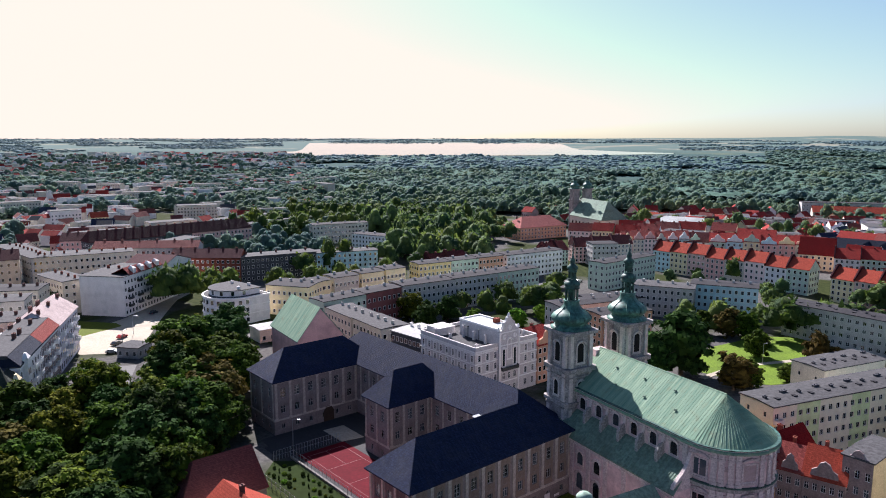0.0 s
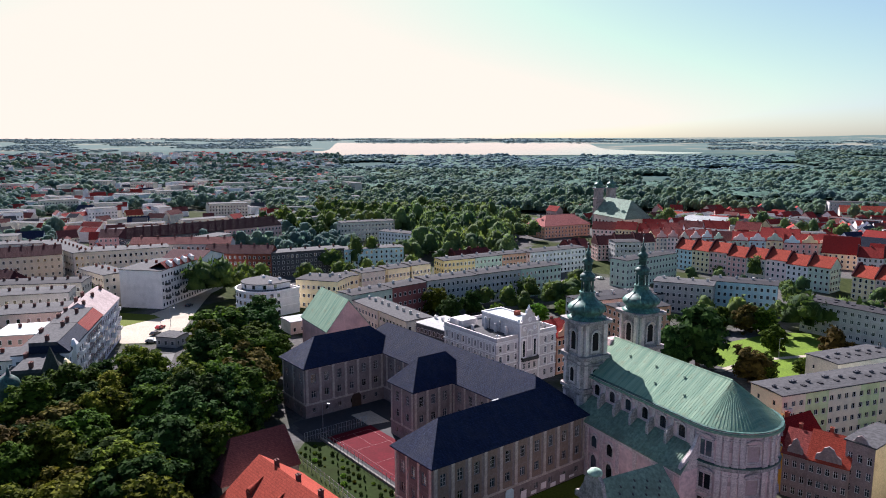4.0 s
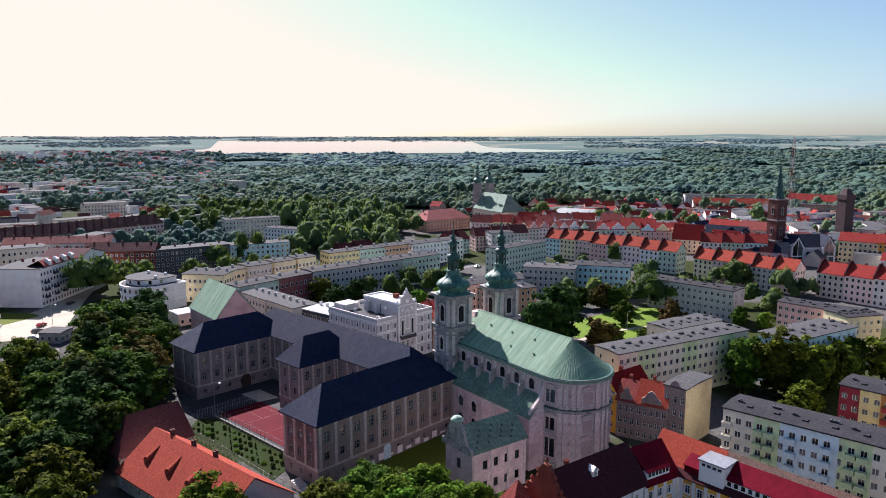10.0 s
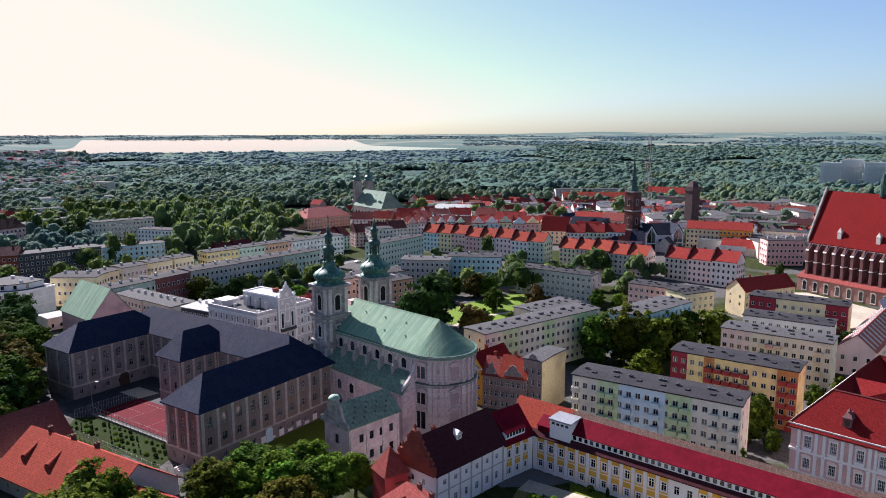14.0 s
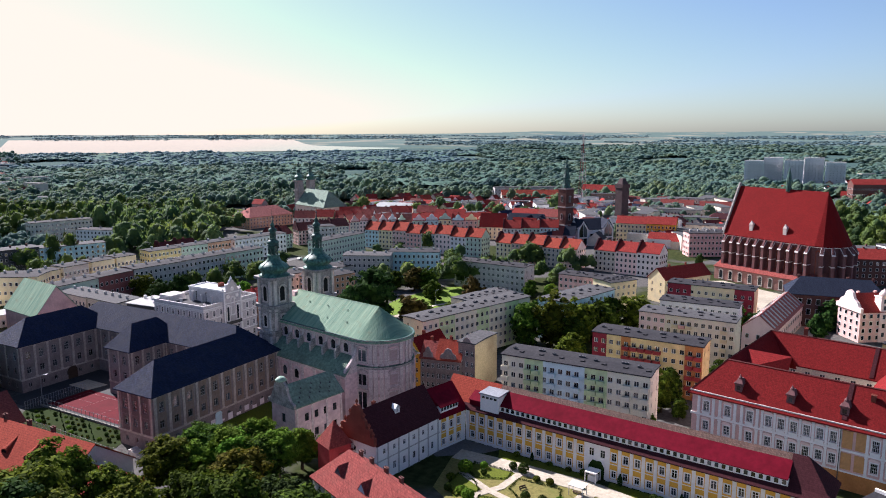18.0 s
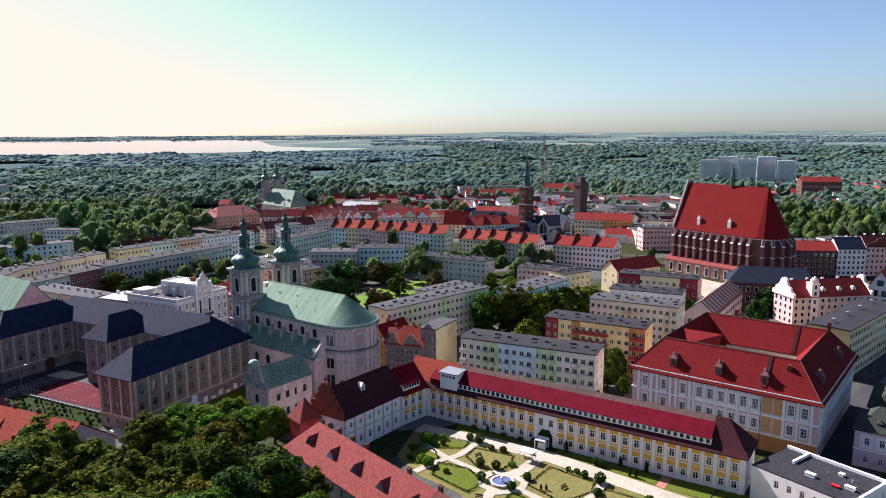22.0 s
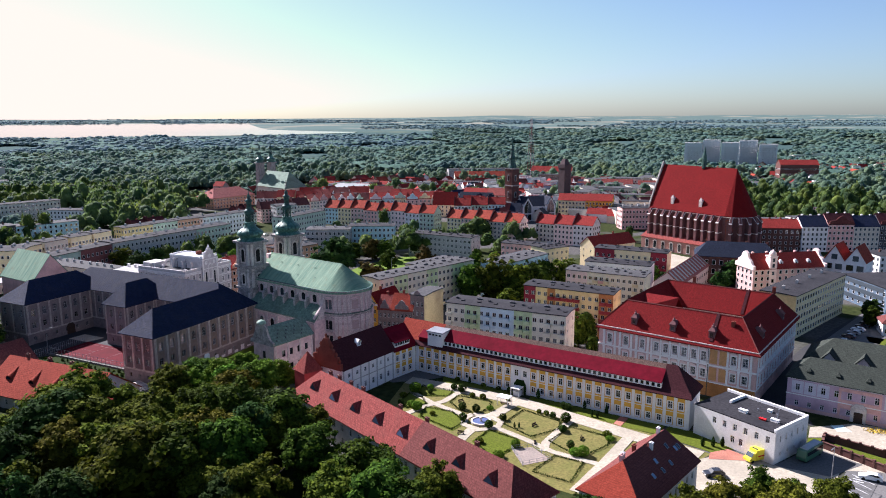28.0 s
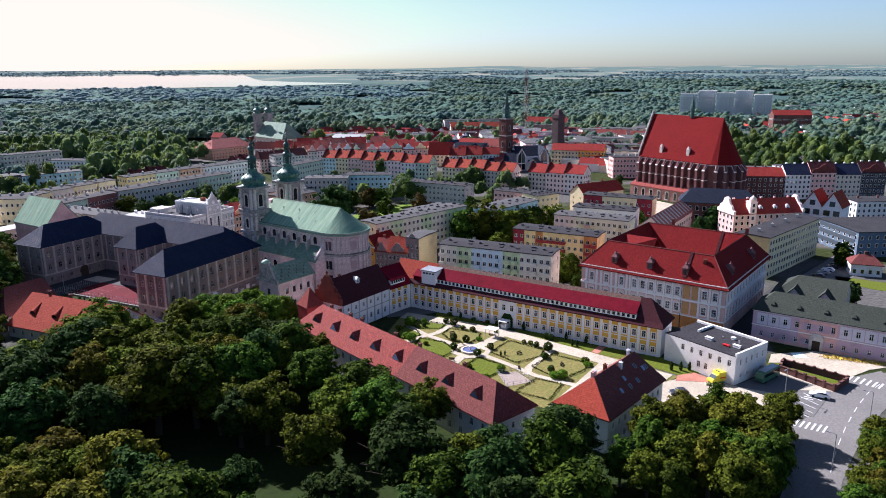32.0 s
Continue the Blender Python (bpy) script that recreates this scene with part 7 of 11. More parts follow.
# rows of post-war flats
ROWS = [
    ("cream flats with flat dark roofs", -74.3, 296.0, -16, 19.7, 15, 12.4, "plaster_cream", 8, 3, "SEW"),
    ("cream and grey terraced flats", -59.0, 298.1, 39, 13.5, 10, 12.4, "plaster_cream", 6, 3, "SW"),
    ("cream and grey terraced flats", -47.2, 307.6, 39, 12.5, 10, 13.0, "plaster_beige", 6, 3, "SW"),
    ("cream and grey terraced flats", -36.2, 316.5, 39, 12.0, 10, 13.2, "plaster_cream", 6, 3, "SW"),
    ("cream and grey terraced flats", -26.0, 324.8, 39, 11.0, 10, 13.4, "plaster_cream", 5, 3, "SW"),
    ("pale yellow flats", -11.5, 341.4, 30, 18.0, 10, 13.0, "plaster_yellow", 8, 4, "SW"),
    ("pale green flats", 4.2, 350.5, 30, 16.0, 10, 13.2, "plaster_sage", 7, 4, "SW"),
    ("orange-washed flats", 18.2, 358.6, 30, 15.0, 10, 13.4, "plaster_salmon", 7, 4, "SW"),
    ("yellow-green flats with grey roof", -44.5, 263.0, 44, 20.0, 10, 12.6, "plaster_sage", 8, 3, "SW"),
    ("dark red flats with grey roof", -30.0, 277.0, 44, 18.0, 10, 12.8, "plaster_brick", 7, 3, "SW"),
    ("long grey flats with dormers", -16.6, 289.7, 34, 26.0, 11, 13.2, "plaster_grey", 11, 4, "SW"),
    ("long grey flats with dormers", 5.0, 304.3, 34, 24.0, 11, 13.4, "plaster_grey", 10, 4, "SW"),
    ("grey-green flats with dark roof", 25.0, 317.8, 34, 24.0, 11, 13.4, "plaster_sage", 10, 4, "SW"),
    ("low grey flats with light roof", -44.0, 262.0, -54, 20.0, 11, 11.0, "plaster_beige", 8, 3, "SE"),
    ("low grey flats with light roof", -31.5, 245.0, -54, 19.0, 11, 11.2, "plaster_beige", 8, 3, "SE"),
    ("pale long flats", -89.7, 492.6, 24, 40.0, 11, 13.6, "plaster_beige", 16, 4, "SW"),
    ("white flats", -59.1, 464.6, -32, 37.0, 11, 11.6, "plaster_white", 14, 4, "SEW"),
    ("beige and sage flats", 77.9, 340.7, 39, 41.0, 10, 13.6, "plaster_sage", 16, 4, "SW"),
    ("white flats with grey roof", 33.5, 370.6, 32, 38.0, 11, 12.6, "plaster_white", 15, 4, "SW"),
    ("grey flats with light roof", 80.0, 296.0, -24, 24.0, 12, 12.6, "plaster_grey", 10, 4, "SE"),
    ("pale blue-grey flats", 104.0, 296.0, -24, 26.0, 12, 13.0, "plaster_blue", 11, 4, "SE"),
    ("low rounded grey hall", 62.0, 286.0, 20, 24.0, 14, 7.5, "plaster_grey", 9, 2, "SW"),
    ("salmon flats behind the towers", 56.0, 246.0, 24, 22.0, 11, 11.6, "plaster_salmon", 8, 4, "SEW"),
    ("grey flats behind the towers", 44.0, 262.0, 24, 30.0, 11, 11.0, "plaster_grey", 12, 3, "SW"),
    ("grey-pink flats", 288.6, 290.1, -20, 20.0, 11, 14.0, "plaster_rose", 9, 4, "SW"),
    ("grey flats", 312.0, 296.0, -10, 26.0, 11, 13.0, "plaster_grey", 10, 4, "SW"),
    ("long grey flats beside the street", 190.0, 72.0, 20, 48.0, 12, 14.8, "plaster_cream", 20, 5, "S"),
]
for r in ROWS:
    far_house("apartment_block", r[0] + " in a row", "housing block", r[1], r[2], r[3], r[4], r[5], r[6], FL, r[7], "bitumen_light" if "light" in r[0] else "bitumen", r[8], r[9], r[10], "rows of flats", chims=4 if r[4] > 18 else 2, cm="plaster_grey")
e = [o for o in scene.objects if o.get("label") == "long grey flats beside the street in a row"][0]
bm = bmesh.new()
box(bm, -0.06, 0.0, 0, 12, -0.5, 14.75)
part("end_wall", bm, "plaster_yellow", e, "yellow end wall")
# left side of the town
cb = far_house("corner_block", "tall white tenement with bare end wall and red attic", "tenement", -151.2, 293.8, -9, 20.0, 30.0, 16.6, FL, "plaster_white", "bitumen_light", 9, 5, "E", chims=4, cm="brick_red")
ct = far_house("tenement", "tall white tenement with dark red attic roof", "tenement", -146.6, 323.4, -9, 20.0, 26.0, 15.4, ("ridge", 3.6, None, None), "plaster_white", "tile_dark", 9, 5, "E", chims=4, cm="brick_red")
for e_, ys in ((cb, (4.0, 11.0, 17.5, 25.5)), (ct, (4.0, 10.0, 16.0, 22.0))):
    for k, y in enumerate(ys):
        for j in range(1, 5):
            if (j + k) % 5 == 4:
                continue
            z = 0.8 + 3.1 * j
            bm = bmesh.new()
            box(bm, 20.0, 21.1, y - 1.4, y + 1.4, z - 0.16, z)
            box(bm, 21.02, 21.1, y - 1.4, y + 1.4, z, z + 0.95)
            for q in (y - 1.4, y + 1.32):
                box(bm, 20.0, 21.02, q, q + 0.08, z, z + 0.95)
            part("balcony", bm, "iron_black" if (j + k) % 2 else "plaster_dark", e_, "dark railed balcony")
bm = bmesh.new()
shell(bm, [((20.4, 4.0, 17.0), (20.4, 29.6, 17.0), (17.4, 29.6, 19.8), (17.4, 4.0, 19.8)), ((17.4, 4.0, 19.8), (17.4, 29.6, 19.8), (12.0, 29.6, 17.2), (12.0, 4.0, 17.2))], 0.2)
part("attic_roof", bm, "tile_old", cb, "dark red attic roof above the street")
for y in (8.0, 14.0, 20.0, 26.0):
    bm = bmesh.new()
    box(bm, 18.0, 20.2, y - 1.0, y + 1.0, 16.9, 19.2)
    prism(bm, [(18.0, y - 1.2), (20.4, y - 1.2), (20.4, y + 1.2), (18.0, y + 1.2)], 19.2, 20.1, top=0.3, cx=18.4, cy=y)
    part("dormer", bm, "plaster_white", cb, "white attic dormer")
# the western street: a row of old tenements with bays and balconies
def west_house(label, u, L, H, wall, n, storeys, sides, top, balconies=(), bays_=(), trim="trim_white", chims=3):
    """A tenement of the western row, from u metres along the street; top: (kind, roof materials)."""
    x, y = at(u, 0, (-105.0, 164.0), 105.7)
    W = 14.0
    e = far_house("tenement", label, "tenement", x, y, 105.7, L, W, H, ("ridge", 4.6, None, None) if top[0] == "ridge" else ("flat",), wall, top[1], n, storeys, sides, "tenements of the western street", (1.05, 1.8), (), 0)
    band(e, L, W, H - 0.55, H - 0.05, 0.35, trim)
    sh = (H - 0.8) / storeys
    for k in range(1, storeys):
        band(e, L, W, 0.55 + sh * k, 0.8 + sh * k, 0.14, trim, "string_course")
    if top[0] == "mansard":
        bm = bmesh.new()
        shell(bm, [((-0.3, -0.4, H + 0.55), (L + 0.3, -0.4, H + 0.55), (L + 0.1, 2.6, H + 3.3), (-0.1, 2.6, H + 3.3)), ((-0.3, W * 0.7, H + 0.55), (-0.3, -0.4, H + 0.55), (0.6, 2.6, H + 3.3), (0.6, W * 0.7, H + 3.3))], 0.2)
        part("mansard", bm, top[2], e, "steep mansard slope above the street")
        bm = bmesh.new()
        box(bm, 0.3, L - 0.1, 2.5, W * 0.7, H + 0.6, H + 3.35)
        part("attic", bm, top[1], e, "flat-topped attic storey")
    for q in balconies:
        for k in range(1, storeys):
            z = 0.75 + sh * k
            bm = bmesh.new()
            box(bm, q - 1.3, q + 1.3, -1.2, 0.0, z - 0.15, z)
            box(bm, q - 1.3, q + 1.3, -1.2, -1.12, z, z + 0.95)
            box(bm, q - 1.3, q - 1.22, -1.12, 0.0, z, z + 0.95)
            box(bm, q + 1.22, q + 1.3, -1.12, 0.0, z, z + 0.95)
            part("balcony", bm, trim, e, "white plastered balcony")
    for q in bays_:
        bm = bmesh.new()
        prism(bm, [(q - 1.9, 0.0), (q - 1.2, -1.1), (q + 1.2, -1.1), (q + 1.9, 0.0)], 0.6 + sh, H + 1.2)
        prism(bm, [(q - 2.0, 0.05), (q - 1.3, -1.25), (q + 1.3, -1.25), (q + 2.0, 0.05)], H + 1.2, H + 2.6, top=0.35, cx=q)
        bay = part("bay_window", bm, wall, e, "projecting bay with pointed cap")
        bm = bmesh.new()
        for k in range(1, storeys):
            z = 1.1 + sh * k
            box(bm, q - 1.0, q - 0.15, -1.14, -1.1, z, z + 1.7)
            box(bm, q + 0.15, q + 1.0, -1.14, -1.1, z, z + 1.7)
        tagged(part("glazing", bm, "glass", bay), kind="stuff")
    rise = 3.3 if top[0] == "mansard" else 3.6 if top[0] == "ridge" else 0.5
    for i in range(chims):
        chimney(e, (i + 0.3 + 0.4 * (i * 5 % 3) / 2) * L / chims, W * (0.4 + 0.3 * (i % 2)), H + rise - 0.4 * (i % 2), 1.5 + 0.7 * (i * 3 % 2), 0.8, 1.5, "brick_dark")
    return e


wd = west_house("cream corner villa with pointed green turret and flat roof", 0, 15.0, 12.0, "plaster_cream", 6, 3, "SW", ("mansard", "bitumen_light", "slate_green"), bays_=(11.0,), trim="plaster_beige", chims=2)
bm = bmesh.new()
prism(bm, [(2.0 * math.cos(q), 2.0 * math.sin(q)) for q in [math.pi * (i + 0.5) / 4 for i in range(8)]], 4.0, 15.0)
tr_ = part("turret", bm, "plaster_cream", wd, "eight-sided corner turret", pose(0.4, 0.4, 0))
bm = bmesh.new()
prism(bm, [(2.35 * math.cos(q), 2.35 * math.sin(q)) for q in [math.pi * (i + 0.5) / 4 for i in range(8)]], 15.0, 21.0, top=0.04)
part("turret_spire", bm, "slate_green", tr_, "steep dark green spire")
bm = bmesh.new()
for i in range(8):
    q = math.pi * i / 4
    for z in (6.0, 9.4, 12.4):
        prism(bm, [(1.88 * math.cos(q) + 0.35 * math.cos(q + a_), 1.88 * math.sin(q) + 0.35 * math.sin(q + a_)) for a_ in (0.3, 1.57, -1.57, -0.3)], z, z + 1.6)
tagged(part("glazing", bm, "glass", tr_), kind="stuff")
wc = west_house("white tenement with pale bays and a blue-grey gable wall", 15.0, 21.5, 15.0, "plaster_white", 8, 4, "SW", ("mansard", "bitumen_light", "slate_blue"), balconies=(12.0, 17.5), bays_=(5.0,), chims=3)
west_house("brown tenement with balconies and pink-red mansard", 36.5, 20.5, 15.0, "plaster_umber", 8, 4, "S", ("mansard", "bitumen_light", "tile_old"), balconies=(4.0, 9.5, 15.5), chims=4)
west_house("pale lilac tenement with sunlit pinkish roof", 57.0, 28.0, 15.2, "plaster_pearl", 11, 4, "SE", ("ridge", "roof_pinkish"), balconies=(4.0, 14.0, 24.0), chims=5)
eb = far_house("tenement", "blue corner house with dark round dome", "tenement", -125.5, 152.0, 16, 15.0, 14.0, 11.5, FL, "plaster_azure", "bitumen_light", 6, 3, "SE", win=(1.1, 1.7), chims=2)
bm = bmesh.new()
lathe(bm, [(2.4, 4.0), (2.4, 12.4), (2.7, 12.6), (2.75, 13.6), (2.3, 14.8), (1.3, 15.8), (0.5, 16.2), (0.35, 17.2), (0.05, 18.2)], 14, 14.4, 0.6)
part("corner_dome", bm, "copper_dark", eb, "round corner bay with dark dome")
far_house("tenement", "back wing with broad flat pale roof", "tenement", -146.0, 202.0, 16, 20.0, 15.0, 12.5, FL, "plaster_blush", "roof_pale", 7, 4, "SE", chims=2, cm="brick_dark")
far_house("tenement", "back wing with flat grey roof", "tenement", -140.0, 178.0, 16, 17.0, 14.0, 11.5, FL, "plaster_beige", "bitumen_light", 6, 4, "SE", chims=3, cm="brick_red")
far_house("tenement", "low ochre workshop with flat roof", "building", -205.0, 300.0, -6, 30.0, 14.0, 9.0, FL, "plaster_ochre", "bitumen", 8, 3, "SE", chims=2)
far_house("tenement", "grey tenement with stepped roofs", "tenement", -178.0, 310.0, -40, 26.0, 12.0, 14.0, FL, "plaster_beige", "bitumen_light", 9, 4, "SE", chims=4, cm="brick_red")
far_house("tenement", "dark shed with felt roof", "building", -165.0, 322.0, 5, 16.0, 14.0, 8.0, FL, "plaster_dark", "bitumen", 5, 2, "S", chims=0)
far_house("tenement", "grey row of old tenements", "tenement", -238.2, 382.4, -44, 52.0, 13.0, 15.0, FL, "plaster_grey", "bitumen_light", 20, 4, "SE", chims=8, cm="brick_red")
far_house("tenement", "grey row of old tenements", "tenement", -200.8, 346.7, 29, 46.0, 13.0, 15.0, FL, "plaster_beige", "bitumen_light", 18, 4, "SW", chims=8, cm="brick_red")
far_house("tenement", "row with small red attic roofs", "tenement", -190.0, 385.0, 5, 56.0, 12.0, 14.0, ("ridge", 3.0, None, None), "plaster_grey", "tile_brown", 20, 4, "S", chims=6)
far_house("tenement", "long brick row with dark red mansard roof", "tenement", -139.0, 361.3, 0, 36.0, 12.0, 13.0, ("ridge", 3.6, None, None), "brick_red", "tile_dark", 14, 4, "SW", chims=5)
far_house("tenement", "blue-grey row with flat roof", "tenement", -103.0, 361.5, 28, 40.0, 12.0, 13.0, FL, "plaster_dark", "bitumen_light", 16, 4, "SW", chims=5)
far_house("tenement", "grey-blue row with flat roof", "tenement", -68.0, 381.0, 20, 34.0, 12.0, 12.0, FL, "plaster_blue", "bitumen_light", 12, 4, "SW", chims=4)
far_house("barracks", "very long building with brown-red roof and many chimneys", "building", -202.4, 407.6, 45, 62.0, 13.0, 14.0, ("ridge", 5.4, 2.0, None), "plaster_dark", "tile_dark", 26, 4, "SW", chims=12, cm="brick_red")
far_house("barracks", "very long building with brown-red roof and many chimneys", "building", -158.5, 451.5, 45, 42.0, 13.0, 14.0, ("ridge", 5.4, None, 3.0), "plaster_rose", "tile_dark", 16, 4, "SW", chims=8, cm="brick_red")
far_house("store", "long store with flat light roof", "building", -225.0, 470.0, 30, 84.0, 22.0, 11.0, FL, "plaster_beige", "bitumen_light", 20, 3, "S", chims=4)
rc = thing("corner_house", "white rounded corner house with set-back roof terrace", "building", -86.0, 289.0, -40)


def round_plan(r, back):
    return [(r * math.cos(q), r * math.sin(q)) for q in [math.pi * (1.0 + i / 18) for i in range(19)]] + [(r, back), (-r, back)]


for nm, r, z0, z1, mt in (("wall", 12.0, -0.5, 10.4, "plaster_white"), ("cornice", 12.35, 10.4, 10.9, "trim_white"), ("string_course", 12.15, 3.9, 4.2, "trim_white"), ("string_course", 12.15, 7.1, 7.35, "trim_white"), ("terrace", 11.6, 10.9, 11.0, "bitumen_light"), ("attic_storey", 9.4, 11.0, 13.2, "plaster_white"), ("roof", 9.8, 13.2, 13.5, "bitumen_light")):
    bm = bmesh.new()
    prism(bm, round_plan(r, 9.0 + (r - 12.0)), z0, z1)
    part(nm, bm, mt, rc)
bm = bmesh.new()
box(bm, -0.6, 0.6, -0.05, 0.05, 0, 1.6)
rw = mesh_of(bm, "window", "glass")
for i in range(13):
    q = math.pi * (1.0 + (i + 0.5) / 13)
    for z in (0.9, 4.9, 8.0):
        hang(new("window", rw), rc, "", pose(12.0 * math.cos(q), 12.0 * math.sin(q), z, 0, 0, math.degrees(q) + 90))
    if i % 2 == 0:
        hang(new("window", rw), rc, "", pose(9.4 * math.cos(q), 9.4 * math.sin(q), 11.3, 0, 0, math.degrees(q) + 90))
for x, y in ((-5, 3), (4, 5), (7, -2)):
    chimney(rc, x, y, 13.5, 1.2, 0.8, 1.0, "plaster_white")
far_house("shop", "low beige shop with white flat roof", "building", -66.0, 252.0, 38, 16.0, 9.0, 4.6, FL, "plaster_beige", "roof_white", 5, 1, "S", chims=0)
far_house("kiosk", "small flat-roofed kiosk on the square", "kiosk", -110.0, 234.8, -12, 8.0, 8.0, 3.6, FL, "plaster_grey", "bitumen_light", 3, 1, "SE", chims=0)
far_house("kiosk", "small house with pointed roof by the street", "kiosk", -97.0, 268.0, -30, 5.0, 5.0, 3.4, ("ridge", 2.4, None, None), "plaster_dark", "slate", 2, 1, "S", chims=0)
# the market quarter
PAST = ["plaster_blue", "plaster_rose", "plaster_white", "plaster_cream", "plaster_beige", "plaster_sage", "plaster_blush", "plaster_rosewhite"]


def pastel_row(label, x, y, deg, L, n, H, roofmat, rise=4.4, seed=0, gables=0, W=11):
    c, s = math.cos(radians(deg)), math.sin(radians(deg))
    step_ = L / n
    for i in range(n):
        e_ = far_house("row_house", label, "row house", x + c * step_ * i, y + s * step_ * i, deg, step_, W, H + (i * 7 % 3) * 0.5, ("ridge", rise, None, None), PAST[(i * 3 + seed) % 8], roofmat, max(3, int(step_ / 2.4)), 4, "S" + ("W" if i == 0 else "") + ("E" if i == n - 1 else ""), "pastel town rows", chims=1, cm="tile_brown", gables=gables, gmat=PAST[(i * 3 + seed + 2) % 8])

        if gables == 0:
            bm = bmesh.new()
            hh = H + (i * 7 % 3) * 0.5
            prof = [(-0.5, hh - 0.3), (W + 0.5, hh - 0.3), (W + 0.5, hh + 0.6), (W / 2 + 1.2, hh + rise + 1.3), (W / 2 - 1.2, hh + rise + 1.3), (-0.5, hh + 0.6)]
            fa = [bm.verts.new((-0.25, py, z)) for py, z in prof]
            fb_ = [bm.verts.new((0.35, py, z)) for py, z in prof]
            bm.faces.new(fa)
            bm.faces.new(fb_[::-1])
            for k in range(len(prof)):
                q = (k + 1) % len(prof)
                bm.faces.new((fa[k], fb_[k], fb_[q], fa[q]))
            bmesh.ops.recalc_face_normals(bm, faces=bm.faces)
            part("fire_wall", bm, "tile_dark", e_, "dark parapet between the roofs")


pastel_row("pastel row house with orange tiled roof", 117.7, 397.4, -50.6, 85.0, 8, 11.8, "tile_orange", seed=0)
pastel_row("pastel row house with orange tiled roof", 176.1, 320.7, -57, 51.5, 5, 11.0, "tile_orange", seed=3)
pastel_row("white row house with red tiled roof", 212.7, 273.5, -59, 36.0, 3, 11.6, "tile_red", seed=4)
pastel_row("gabled merchant house on the market", 112.0, 446.0, -6, 48.0, 7, 10.5, "tile_old", seed=1, gables=1, W=13)
pastel_row("gabled merchant house on the market", 160.0, 428.0, -22, 56.0, 6, 12.0, "tile_red", seed=5, gables=1, W=13)
pastel_row("market house with red roof", 205.0, 372.0, -30, 36.0, 3, 11.5, "tile_red", seed=2)
pastel_row("old house with brown roof", 78.0, 420.0, 10, 36.0, 3, 10.0, "tile_brown", seed=6)
pastel_row("red-roofed house near the market", 60.0, 404.0, 36, 16.0, 2, 9.0, "tile_old", seed=2)
pastel_row("red-roofed house behind the flats", -6.0, 372.0, 28, 22.0, 2, 8.0, "tile_dark", seed=5)
# modern black and white gabled halls
def gabled_hall(x, y, deg, n, w, depth, he, hr, rf="slate_blue", label="modern white hall with dark gables and blue-black roofs", name="gabled_hall"):
    mh = thing(name, label, "house" if "house" in name else "hall", x, y, deg, group="gabled halls" if "hall" in name else "")
    for i in range(n):
        bm = bmesh.new()
        x0 = i * w
        gp = [(x0, -0.5), (x0 + w, -0.5), (x0 + w, he), (x0 + w / 2, hr), (x0, he)]
        a = [bm.verts.new((q, 0, z)) for q, z in gp]
        b_ = [bm.verts.new((q, depth, z)) for q, z in gp]
        bm.faces.new(a)
        bm.faces.new(b_[::-1])
        for j in range(5):
            k = (j + 1) % 5
            bm.faces.new((a[j], b_[j], b_[k], a[k]))
        bmesh.ops.recalc_face_normals(bm, faces=bm.faces)
        hb = part("hall_bay", bm, "plaster_white", mh)
        bm = bmesh.new()
        for xa, xb in ((x0 - 0.2, x0 + w / 2), (x0 + w + 0.2, x0 + w / 2)):
            v = [bm.verts.new(c) for c in ((xa, -0.5, he + 0.05), (xb, -0.5, hr + 0.25), (xb, depth + 0.3, hr + 0.25), (xa, depth + 0.3, he + 0.05), (xa, -0.5, he + 0.4), (xb, -0.5, hr + 0.6), (xb, depth + 0.3, hr + 0.6), (xa, depth + 0.3, he + 0.4))]
            for q in ((0, 1, 2, 3), (4, 5, 6, 7), (0, 1, 5, 4), (2, 3, 7, 6), (0, 3, 7, 4), (1, 2, 6, 5)):
                bm.faces.new([v[c] for c in q])
        bmesh.ops.recalc_face_normals(bm, faces=bm.faces)
        part("roof", bm, rf, hb)
        if "hall" in name:
            cut = [((0.14, 0.48), (0.5, he * 0.45), None), ((0.52, 0.86), (0.5, he * 0.45), None), ((0.14, 0.48), (he * 0.52, he - 0.4), hr - (hr - he) * 0.28), ((0.52, 0.86), (he * 0.52, he - 0.4), hr - (hr - he) * 0.28)]
        else:
            cut = [((0.1, 0.42), (1.0, he * 0.3), None), ((0.58, 0.9), (1.0, he * 0.3), None), ((0.1, 0.42), (he * 0.4, he * 0.6), None), ((0.58, 0.9), (he * 0.4, he * 0.6), None), ((0.1, 0.42), (he * 0.7, he * 0.9), None), ((0.58, 0.9), (he * 0.7, he * 0.9), None), ((0.36, 0.64), (he + 0.6, he + (hr - he) * 0.45), None)]
        for (q0, q1), (z0, z1), peak in cut:
            bm = bmesh.new()
            if peak is None:
                box(bm, x0 + q0 * w, x0 + q1 * w, -0.12, 0.0, z0, z1)
            else:
                top = [(q0, z1), (q1, peak)] if q1 < 0.5 else [(q0, peak), (q1, z1)]
                pp = [(q0, z0), (q1, z0), (q1, top[1][1]), (q0, top[0][1])]
                fa = [bm.verts.new((x0 + q * w, -0.12, z)) for q, z in pp]
                fb_ = [bm.verts.new((x0 + q * w, 0.0, z)) for q, z in pp]
                bm.faces.new(fa)
                for k in range(4):
                    bm.faces.new((fa[k], fb_[k], fb_[(k + 1) % 4], fa[(k + 1) % 4]))
                bmesh.ops.recalc_face_normals(bm, faces=bm.faces)
            part("window", bm, "glass", hb)


